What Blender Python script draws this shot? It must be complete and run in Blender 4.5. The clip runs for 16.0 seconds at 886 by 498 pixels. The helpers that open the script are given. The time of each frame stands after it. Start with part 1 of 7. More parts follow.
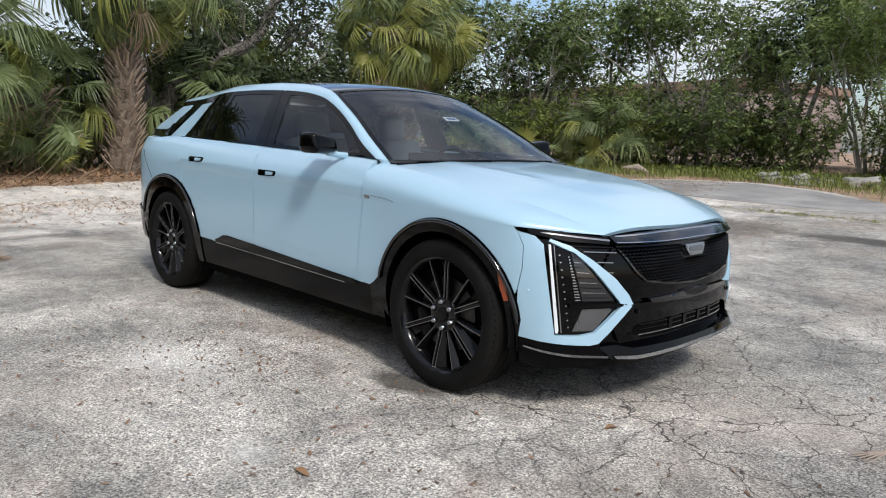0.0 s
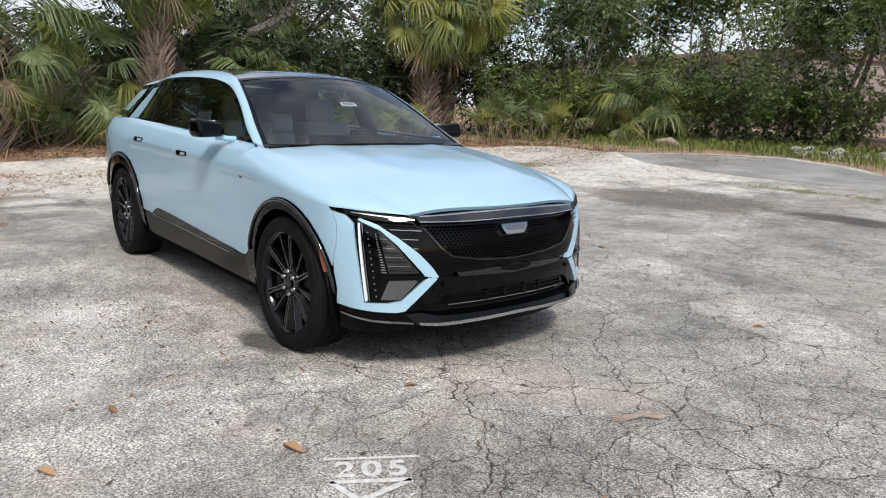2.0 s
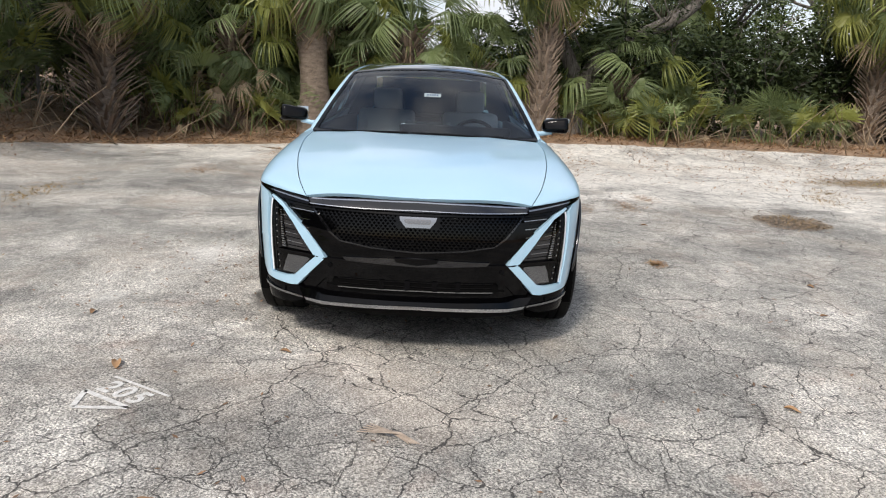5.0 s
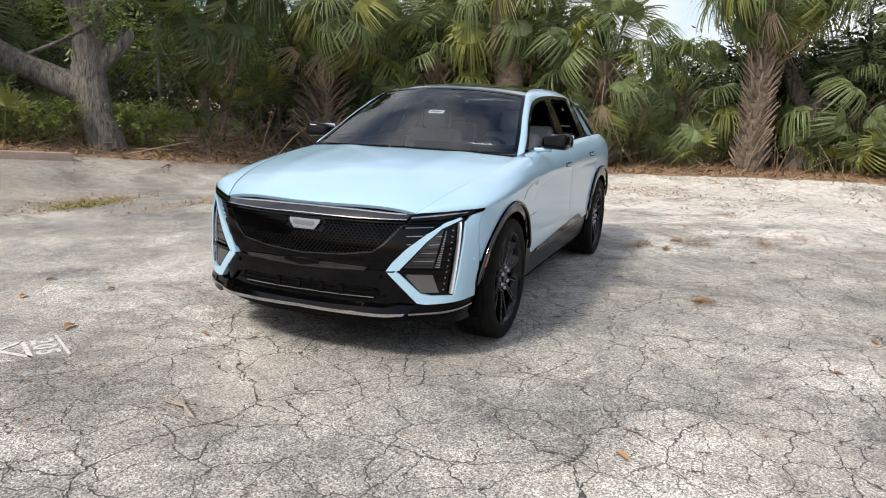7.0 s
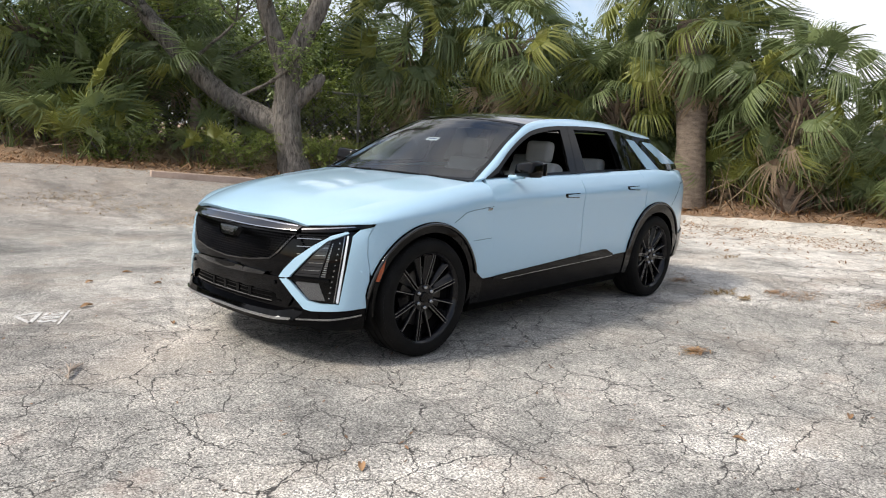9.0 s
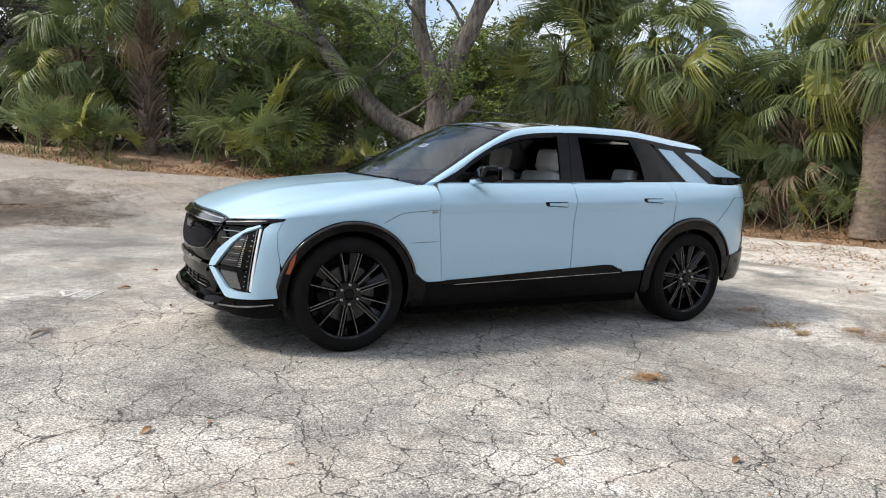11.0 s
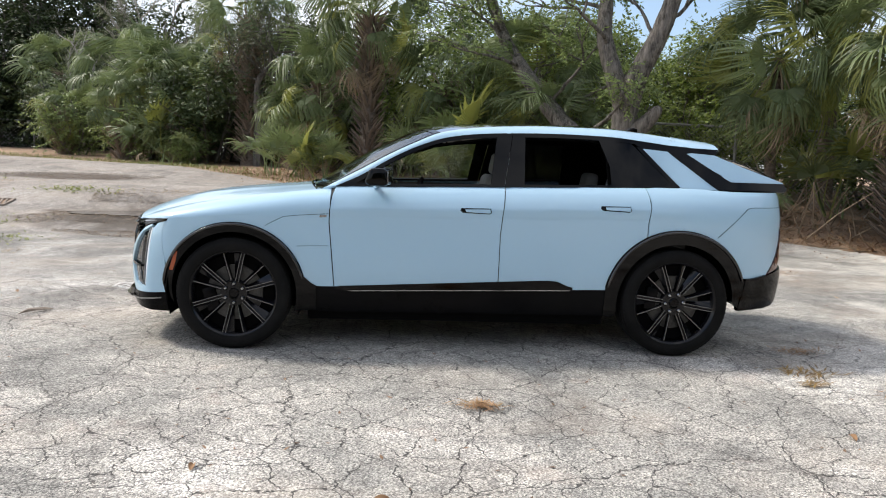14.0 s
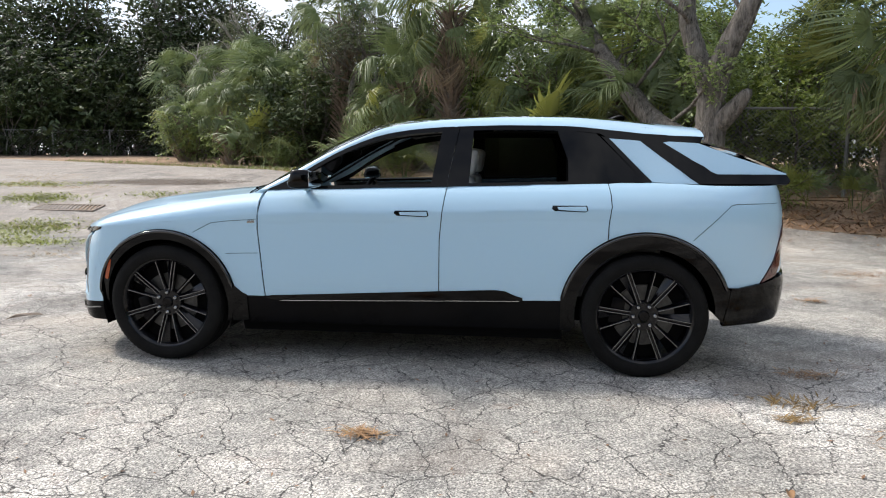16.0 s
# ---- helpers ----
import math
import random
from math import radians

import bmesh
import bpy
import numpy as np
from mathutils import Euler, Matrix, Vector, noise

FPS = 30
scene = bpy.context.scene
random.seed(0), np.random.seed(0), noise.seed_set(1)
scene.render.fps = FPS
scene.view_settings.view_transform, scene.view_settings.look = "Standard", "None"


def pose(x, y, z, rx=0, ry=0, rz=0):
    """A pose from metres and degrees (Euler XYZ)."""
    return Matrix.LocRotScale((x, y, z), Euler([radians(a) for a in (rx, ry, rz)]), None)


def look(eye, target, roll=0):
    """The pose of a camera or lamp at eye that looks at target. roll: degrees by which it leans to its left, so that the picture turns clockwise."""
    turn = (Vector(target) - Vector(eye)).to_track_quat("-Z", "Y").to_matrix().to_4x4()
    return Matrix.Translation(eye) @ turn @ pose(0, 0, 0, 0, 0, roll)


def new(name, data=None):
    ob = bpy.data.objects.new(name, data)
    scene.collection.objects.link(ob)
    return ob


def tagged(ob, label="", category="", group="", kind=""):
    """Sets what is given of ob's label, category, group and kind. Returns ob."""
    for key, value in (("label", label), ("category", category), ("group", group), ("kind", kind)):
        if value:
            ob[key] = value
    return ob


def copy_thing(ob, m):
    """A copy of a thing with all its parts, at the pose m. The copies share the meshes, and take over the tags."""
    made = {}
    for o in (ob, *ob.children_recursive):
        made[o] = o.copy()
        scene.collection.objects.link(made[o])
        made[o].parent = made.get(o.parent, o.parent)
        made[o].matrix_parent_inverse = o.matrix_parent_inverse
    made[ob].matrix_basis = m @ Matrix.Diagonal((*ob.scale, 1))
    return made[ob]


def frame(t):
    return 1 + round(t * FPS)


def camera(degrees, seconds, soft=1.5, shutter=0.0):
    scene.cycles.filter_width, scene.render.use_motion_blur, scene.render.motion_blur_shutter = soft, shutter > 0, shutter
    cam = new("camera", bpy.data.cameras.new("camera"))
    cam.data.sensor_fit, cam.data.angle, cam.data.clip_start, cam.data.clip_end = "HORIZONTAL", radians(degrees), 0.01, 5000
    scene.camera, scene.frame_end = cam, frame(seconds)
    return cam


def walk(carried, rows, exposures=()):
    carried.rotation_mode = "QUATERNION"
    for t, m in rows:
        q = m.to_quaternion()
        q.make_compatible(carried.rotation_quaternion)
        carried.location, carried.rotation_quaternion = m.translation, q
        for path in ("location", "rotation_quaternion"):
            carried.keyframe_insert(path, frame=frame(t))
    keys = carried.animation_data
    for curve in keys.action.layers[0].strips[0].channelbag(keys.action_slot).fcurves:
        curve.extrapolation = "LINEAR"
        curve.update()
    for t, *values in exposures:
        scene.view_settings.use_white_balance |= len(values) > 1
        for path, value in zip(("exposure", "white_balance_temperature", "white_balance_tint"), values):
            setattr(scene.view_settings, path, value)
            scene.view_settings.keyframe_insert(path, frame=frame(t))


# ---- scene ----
cam = camera(62.9, 16.0, soft=1.1)
PATH = [
    (0, (4.061, -3.449, 1.266), (2.66, -2.053, 0.963), 2.1),
    (0.5, (4.157, -3.474, 1.273), (2.767, -2.069, 0.962), 2.1),
    (1, (4.537, -3.382, 1.296), (3.145, -1.983, 0.971), 2.0),
    (1.5, (4.888, -3.196, 1.333), (3.456, -1.845, 0.978), 2.0),
    (2, (5.198, -2.806, 1.415), (3.682, -1.561, 1.024), 2.1),
    (2.5, (5.492, -2.441, 1.431), (3.863, -1.362, 1.003), 2.1),
    (3, (5.784, -2.009, 1.474), (4.043, -1.134, 1.023), 2.3),
    (3.5, (5.966, -1.499, 1.512), (4.135, -0.84, 1.048), 2.6),
    (4, (6.159, -0.964, 1.528), (4.266, -0.517, 1.063), 2.9),
    (4.2, (6.207, -0.763, 1.539), (4.296, -0.399, 1.075), 3.1),
    (6.3, (6.055, 1.506, 1.457), (4.156, 1.034, 1.045), 1.9),
    (6.5, (6.009, 1.721, 1.476), (4.127, 1.177, 1.072), 2.0),
    (7, (5.853, 2.21, 1.442), (4.028, 1.489, 1.053), 2.2),
    (7.5, (5.659, 2.694, 1.438), (3.907, 1.803, 1.067), 2.5),
    (8, (5.436, 3.182, 1.45), (3.77, 2.132, 1.101), 2.7),
    (8.5, (5.141, 3.616, 1.441), (3.572, 2.419, 1.114), 2.8),
    (9, (4.847, 4.079, 1.412), (3.386, 2.748, 1.106), 2.9),
    (9.2, (4.717, 4.236, 1.409), (3.299, 2.856, 1.112), 3.0),
    (11.3, (3.007, 5.488, 1.352), (2.133, 3.708, 1.093), 3.1),
    (11.5, (2.813, 5.591, 1.35), (1.996, 3.783, 1.099), 3.1),
    (12, (2.322, 5.728, 1.318), (1.649, 3.86, 1.079), 3.1),
    (12.5, (1.837, 5.829, 1.326), (1.304, 3.915, 1.093), 3.0),
    (13, (1.357, 5.93, 1.335), (0.957, 3.984, 1.106), 2.8),
    (13.5, (0.899, 5.91, 1.332), (0.63, 3.942, 1.097), 2.4),
    (14, (0.482, 5.906, 1.332), (0.339, 3.926, 1.092), 2.1),
    (14.5, (0.076, 5.863, 1.349), (0.049, 3.878, 1.108), 1.7),
    (15, (-0.27, 5.672, 1.362), (-0.191, 3.689, 1.115), 1.1),
    (15.5, (-0.561, 5.534, 1.358), (-0.396, 3.557, 1.107), 0.6),
    (16, (-0.817, 5.426, 1.363), (-0.589, 3.456, 1.107), 0.3),
]
walk(cam, [(t, look(eye, target, roll)) for t, eye, target, roll in PATH],
     exposures=[(0, -0.02, 6150, 10), (2.0, 0.05, 6250, 10), (4.2, 0.06, 6370, 10), (6.5, 0.18, 6480, 10), (12, 0.39, 6460, 10), (16, 0.46, 6330, 10)])

# ---- sky and sun ----
# light travels towards -x, +y and down: the sun stands ahead of the car, on its right
SUN_FROM = Vector((0.90, -0.37, 1.0)).normalized()
world = bpy.data.worlds.new("sky")
scene.world = world
world.use_nodes = True
wn, wl = world.node_tree.nodes, world.node_tree.links
wn.clear()
sky = wn.new("ShaderNodeTexSky")
sky.sky_type, sky.sun_disc = "NISHITA", False
sky.sun_elevation = math.asin(SUN_FROM.z)
sky.sun_rotation = math.atan2(SUN_FROM.x, SUN_FROM.y)
sky.air_density, sky.dust_density, sky.ozone_density = 1.0, 2.0, 1.0
geo = wn.new("ShaderNodeTexCoord")
cloud = wn.new("ShaderNodeTexNoise")
cloud.inputs["Scale"].default_value, cloud.inputs["Detail"].default_value, cloud.inputs["Roughness"].default_value = 2.3, 7.0, 0.58
ramp = wn.new("ShaderNodeValToRGB")
ramp.color_ramp.elements[0].position, ramp.color_ramp.elements[1].position = 0.42, 0.60
white = wn.new("ShaderNodeMix")
white.data_type = "RGBA"
white.inputs["B"].default_value = (5.5, 5.6, 5.9, 1)
back = wn.new("ShaderNodeBackground")
back.inputs["Strength"].default_value = 0.158
wout = wn.new("ShaderNodeOutputWorld")
wl.new(geo.outputs["Generated"], cloud.inputs["Vector"])
wl.new(cloud.outputs["Fac"], ramp.inputs["Fac"])
wl.new(ramp.outputs["Color"], white.inputs["Factor"])
wl.new(sky.outputs["Color"], white.inputs["A"])
wl.new(white.outputs["Result"], back.inputs["Color"])
wl.new(back.outputs["Background"], wout.inputs["Surface"])

sun = new("sun", bpy.data.lights.new("sun", "SUN"))
sun.data.energy, sun.data.angle, sun.data.color = 2.8, radians(9.0), (1.0, 0.93, 0.82)
sun.matrix_world = look(SUN_FROM * 60, (0, 0, 0))

# ---- materials ----
def material(name, base=(0.5, 0.5, 0.5), rough=0.5, metal=0.0, **extra):
    m = bpy.data.materials.new(name)
    m.use_nodes = True
    b = m.node_tree.nodes["Principled BSDF"]
    b.inputs["Base Color"].default_value = (*base, 1)
    b.inputs["Roughness"].default_value, b.inputs["Metallic"].default_value = rough, metal
    for key, value in extra.items():
        b.inputs[key.replace("_", " ")].default_value = value
    return m


def node(m, kind, **values):
    n = m.node_tree.nodes.new(kind)
    for key, value in values.items():
        n.inputs[key.replace("_", " ")].default_value = value
    return n


def link(m, a, b):
    m.node_tree.links.new(a, b)


def shader(m):
    return m.node_tree.nodes["Principled BSDF"]


def ramp_node(m, source, stops):
    r = m.node_tree.nodes.new("ShaderNodeValToRGB")
    while len(r.color_ramp.elements) < len(stops):
        r.color_ramp.elements.new(0.5)
    for e, (p, c) in zip(r.color_ramp.elements, stops):
        e.position, e.color = p, (*c, 1) if len(c) == 3 else c
    link(m, source, r.inputs["Fac"])
    return r.outputs["Color"]


def noise_of(m, scale, detail=4.0, rough=0.55, where="Object", distort=0.0, stretch=None):
    c = m.node_tree.nodes.new("ShaderNodeTexCoord")
    n = node(m, "ShaderNodeTexNoise", Scale=scale, Detail=detail, Roughness=rough, Distortion=distort)
    if stretch:
        mp = m.node_tree.nodes.new("ShaderNodeMapping")
        mp.inputs["Scale"].default_value = stretch
        link(m, c.outputs[where], mp.inputs["Vector"])
        link(m, mp.outputs["Vector"], n.inputs["Vector"])
    else:
        link(m, c.outputs[where], n.inputs["Vector"])
    return n.outputs["Fac"]


def bump(m, height, strength=0.3, distance=0.01):
    b = node(m, "ShaderNodeBump", Strength=strength, Distance=distance)
    link(m, height, b.inputs["Height"])
    link(m, b.outputs["Normal"], shader(m).inputs["Normal"])
    return b


def mix_color(m, fac, a, b, mode="MIX"):
    x = m.node_tree.nodes.new("ShaderNodeMix")
    x.data_type, x.blend_type = "RGBA", mode
    for sock, v in (("Factor", fac), ("A", a), ("B", b)):
        if isinstance(v, (int, float)):
            x.inputs[sock].default_value = v
        elif isinstance(v, tuple):
            x.inputs[sock].default_value = (*v, 1)
        else:
            link(m, v, x.inputs[sock])
    return x.outputs["Result"]


def calc(m, op, a, b=0.0, c=0.0):
    x = m.node_tree.nodes.new("ShaderNodeMath")
    x.operation = op
    for i, v in enumerate((a, b, c)):
        if isinstance(v, (int, float)):
            x.inputs[i].default_value = v
        else:
            link(m, v, x.inputs[i])
    return x.outputs[0]


def mottled(name, dark, light, scale, rough=0.7, relief=0.3, depth=0.01, fine=None, stretch=None, metal=0.0):
    """A surface that wavers between two colours at two scales, with relief."""
    m = material(name, rough=rough, metal=metal)
    big = noise_of(m, scale, 5, 0.6, stretch=stretch)
    small = noise_of(m, fine or scale * 9, 3, 0.6, stretch=stretch)
    both = calc(m, "ADD", calc(m, "MULTIPLY", big, 0.6), calc(m, "MULTIPLY", small, 0.4))
    link(m, ramp_node(m, both, [(0.34, dark), (0.66, light)]), shader(m).inputs["Base Color"])
    bump(m, both, relief, depth)
    return m


def leaf_material(name, dark, light, rough=0.5, glow=0.25):
    """Leaves: the colour varies from leaf to leaf and from plant to plant, and light shines through a little."""
    m = material(name, rough=rough)
    g = m.node_tree.nodes.new("ShaderNodeNewGeometry")
    o = m.node_tree.nodes.new("ShaderNodeObjectInfo")
    f = calc(m, "ADD", calc(m, "MULTIPLY", g.outputs["Random Per Island"], 0.6), calc(m, "MULTIPLY", o.outputs["Random"], 0.4))
    color = ramp_node(m, f, [(0.12, dark), (0.88, light)])
    link(m, color, shader(m).inputs["Base Color"])
    t = m.node_tree.nodes.new("ShaderNodeBsdfTranslucent")
    link(m, color, t.inputs["Color"])
    x = m.node_tree.nodes.new("ShaderNodeMixShader")
    x.inputs[0].default_value = glow
    out = m.node_tree.nodes["Material Output"]
    link(m, shader(m).outputs[0], x.inputs[1])
    link(m, t.outputs[0], x.inputs[2])
    link(m, x.outputs[0], out.inputs["Surface"])
    return m


PAINT = material("light_blue_paint", (0.40, 0.60, 0.70), 0.36, 0.0, Coat_Weight=0.85, Coat_Roughness=0.07, Coat_IOR=1.5)
_flake = noise_of(PAINT, 900, 2, 0.5)
link(PAINT, ramp_node(PAINT, _flake, [(0.3, (0.345, 0.535, 0.675)), (0.7, (0.415, 0.605, 0.745))]), shader(PAINT).inputs["Base Color"])
GLOSS = material("gloss_black", (0.0012, 0.0012, 0.0015), 0.03, 0.0, Specular_IOR_Level=0.20)
LACQUER = material("black_lacquer", (0.004, 0.004, 0.005), 0.06, 0.0, Specular_IOR_Level=0.5, Coat_Weight=0.7, Coat_Roughness=0.02)
SATIN = mottled("satin_black_plastic", (0.002, 0.002, 0.002), (0.004, 0.004, 0.005), 6, 0.17, 0.03, 0.002, 400)
shader(SATIN).inputs["Specular IOR Level"].default_value = 0.09
# near black without sheen: the shade inside hollows and gaps, put into the colour
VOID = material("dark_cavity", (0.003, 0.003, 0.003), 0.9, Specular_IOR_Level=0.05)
RIM = material("gloss_black_wheel", (0.004, 0.004, 0.005), 0.14, 0.0, Specular_IOR_Level=0.32)
CHROME = material("dark_chrome", (0.32, 0.325, 0.335), 0.14, 1.0)
BRIGHT = material("bright_chrome", (0.52, 0.53, 0.55), 0.14, 1.0)
SILVER = material("silver_emblem", (0.55, 0.55, 0.56), 0.4, 0.6)
STEEL = mottled("brake_steel", (0.04, 0.04, 0.04), (0.09, 0.088, 0.085), 20, 0.45, 0.1, 0.002, metal=1.0)
RUBBER = mottled("tyre_rubber", (0.003, 0.003, 0.003), (0.011, 0.0105, 0.010), 7, 0.7, 0.2, 0.003, 120)
shader(RUBBER).inputs["Specular IOR Level"].default_value = 0.12
# lighter than the rim: spoke highlights put into the colour; also the crest's grey
RIDGE = material("light_grey_metal", (0.21, 0.21, 0.215), 0.26, 0.9)
CREAM = mottled("pale_leather", (0.48, 0.48, 0.465), (0.60, 0.60, 0.58), 9, 0.5, 0.15, 0.003, 150)
TRIMGREY = mottled("dash_plastic", (0.05, 0.05, 0.052), (0.09, 0.09, 0.092), 8, 0.6, 0.1, 0.003, 200)
PAPER = material("white_paper", (0.80, 0.80, 0.80), 0.7)
INK = material("blue_ink", (0.05, 0.08, 0.25), 0.7)
AMBER = material("amber_reflector", (0.34, 0.055, 0.008), 0.2, Coat_Weight=0.6)
REDLAMP = material("dark_red_lens", (0.06, 0.006, 0.008), 0.12, Coat_Weight=0.8)
DRL = material("daytime_lamp", (0.72, 0.74, 0.77), 0.3, Emission_Color=(0.93, 0.96, 1.0, 1), Emission_Strength=0.08)
LENS = material("lamp_reflector", (0.44, 0.445, 0.46), 0.20, 0.85)
REFLECTOR = material("clear_lamp_reflector", (0.20, 0.205, 0.215), 0.18, 0.9)
SMOKED = material("smoked_lens", (0.020, 0.020, 0.022), 0.12, 0.0, Coat_Weight=0.4)


def glass(name, tint, rough=0.0, ior=1.5):
    """Thin vehicle glass: light passes straight through, tinted, and the surface mirrors by its angle."""
    m = bpy.data.materials.new(name)
    m.use_nodes = True
    n = m.node_tree.nodes
    n.remove(n["Principled BSDF"])
    t, g, x, f = (n.new("ShaderNodeBsdfTransparent"), n.new("ShaderNodeBsdfGlossy"), n.new("ShaderNodeMixShader"), n.new("ShaderNodeFresnel"))
    t.inputs["Color"].default_value = (*tint, 1)
    g.inputs["Roughness"].default_value = rough
    f.inputs["IOR"].default_value = ior
    link(m, f.outputs[0], x.inputs[0])
    link(m, t.outputs[0], x.inputs[1])
    link(m, g.outputs[0], x.inputs[2])
    link(m, x.outputs[0], n["Material Output"].inputs["Surface"])
    return m


CLEAR = bpy.data.materials.new("clear_inner_face")
CLEAR.use_nodes = True
CLEAR.node_tree.nodes.remove(CLEAR.node_tree.nodes["Principled BSDF"])
link(CLEAR, CLEAR.node_tree.nodes.new("ShaderNodeBsdfTransparent").outputs[0], CLEAR.node_tree.nodes["Material Output"].inputs["Surface"])
WINDSCREEN = glass("windscreen_glass", (0.60, 0.71, 0.76), 0.0, 1.75)
SIDEGLASS = glass("side_glass", (0.60, 0.64, 0.63), 0.01)
PRIVACY = glass("privacy_glass", (0.02, 0.021, 0.022), 0.0)
ROOFGLASS = material("black_roof_glass", (0.006, 0.007, 0.009), 0.05, Coat_Weight=1.0, Coat_Roughness=0.02)

# ---- mesh helpers ----
def smooth(xs, ys):
    """A smooth curve through a few control values, without overshoot."""
    xs, ys = np.array(xs, float), np.array(ys, float)
    if xs[0] > xs[-1]:
        xs, ys = xs[::-1], ys[::-1]
    h, d = np.diff(xs), np.diff(ys) / np.diff(xs)
    m = np.zeros(len(xs))
    m[0], m[-1] = d[0], d[-1]
    for i in range(1, len(xs) - 1):
        if d[i - 1] * d[i] > 0:
            a, b = 2 * h[i] + h[i - 1], h[i] + 2 * h[i - 1]
            m[i] = (a + b) / (a / d[i - 1] + b / d[i])

    def f(x):
        x = min(max(x, xs[0]), xs[-1])
        i = min(max(int(np.searchsorted(xs, x)) - 1, 0), len(h) - 1)
        t = (x - xs[i]) / h[i]
        return float((1 + 2 * t) * (1 - t) ** 2 * ys[i] + t * (1 - t) ** 2 * h[i] * m[i] + t * t * (3 - 2 * t) * ys[i + 1] + t * t * (t - 1) * h[i] * m[i + 1])
    return f


def finish(name, me, mat, parent=None, label="", normals=None, flat=False):
    me.materials.append(mat)
    if not flat:
        me.shade_smooth()
        if normals is not None:
            me.normals_split_custom_set_from_vertices([tuple(n) for n in normals])
    ob = new(name, me)
    if parent:
        ob.parent = parent
    if label:
        ob["label"] = label
    return ob


def part(name, bm, mat, parent=None, label="", sharp=35):
    """Links a bmesh as one mesh object under a thing or a part."""
    me = bpy.data.meshes.new(name)
    bm.to_mesh(me)
    bm.free()
    ob = finish(name, me, mat, parent, label)
    me.set_sharp_from_angle(angle=radians(sharp))
    return ob


def box(bm, size, m=Matrix(), bevel=0.0, seg=2):
    """A box of that size, its edges rounded, added to bm at the pose m."""
    made = bmesh.ops.create_cube(bm, size=1, matrix=m @ Matrix.Diagonal((*size, 1)))["verts"]
    if bevel:
        edges = list({e for v in made for e in v.link_edges})
        bmesh.ops.bevel(bm, geom=edges, offset=bevel, segments=seg, affect="EDGES", profile=0.6)
    return bm


def lathe(bm, profile, turns=48, axis="Y", m=Matrix(), closed=True):
    """Turns a profile of (radius, height) round an axis."""
    rings = []
    for r, h in profile:
        ring = []
        for i in range(turns):
            a = 2 * math.pi * i / turns
            p = (r * math.cos(a), h, r * math.sin(a)) if axis == "Y" else (r * math.cos(a), r * math.sin(a), h)
            ring.append(bm.verts.new(m @ Vector(p)))
        rings.append(ring)
    pairs = list(zip(rings, rings[1:])) + ([(rings[-1], rings[0])] if closed else [])
    for a, b in pairs:
        for i in range(turns):
            j = (i + 1) % turns
            bm.faces.new((a[i], a[j], b[j], b[i]))
    return bm


def tube(bm, points, radii, sides=8):
    """A tapered tube along points, closed at both ends."""
    pts = [Vector(p) for p in points]
    rings, up = [], Vector((0.3, 0.2, 1)).normalized()
    for i, p in enumerate(pts):
        d = (pts[min(i + 1, len(pts) - 1)] - pts[max(i - 1, 0)]).normalized()
        u = d.cross(up)
        u = u.normalized() if u.length > 1e-3 else d.orthogonal().normalized()
        v = d.cross(u)
        rings.append([bm.verts.new(p + (u * math.cos(a) + v * math.sin(a)) * radii[i]) for a in (2 * math.pi * k / sides for k in range(sides))])
    for a, b in zip(rings, rings[1:]):
        for k in range(sides):
            bm.faces.new((a[k], a[(k + 1) % sides], b[(k + 1) % sides], b[k]))
    bm.faces.new(rings[0][::-1])
    bm.faces.new(rings[-1])
    return bm


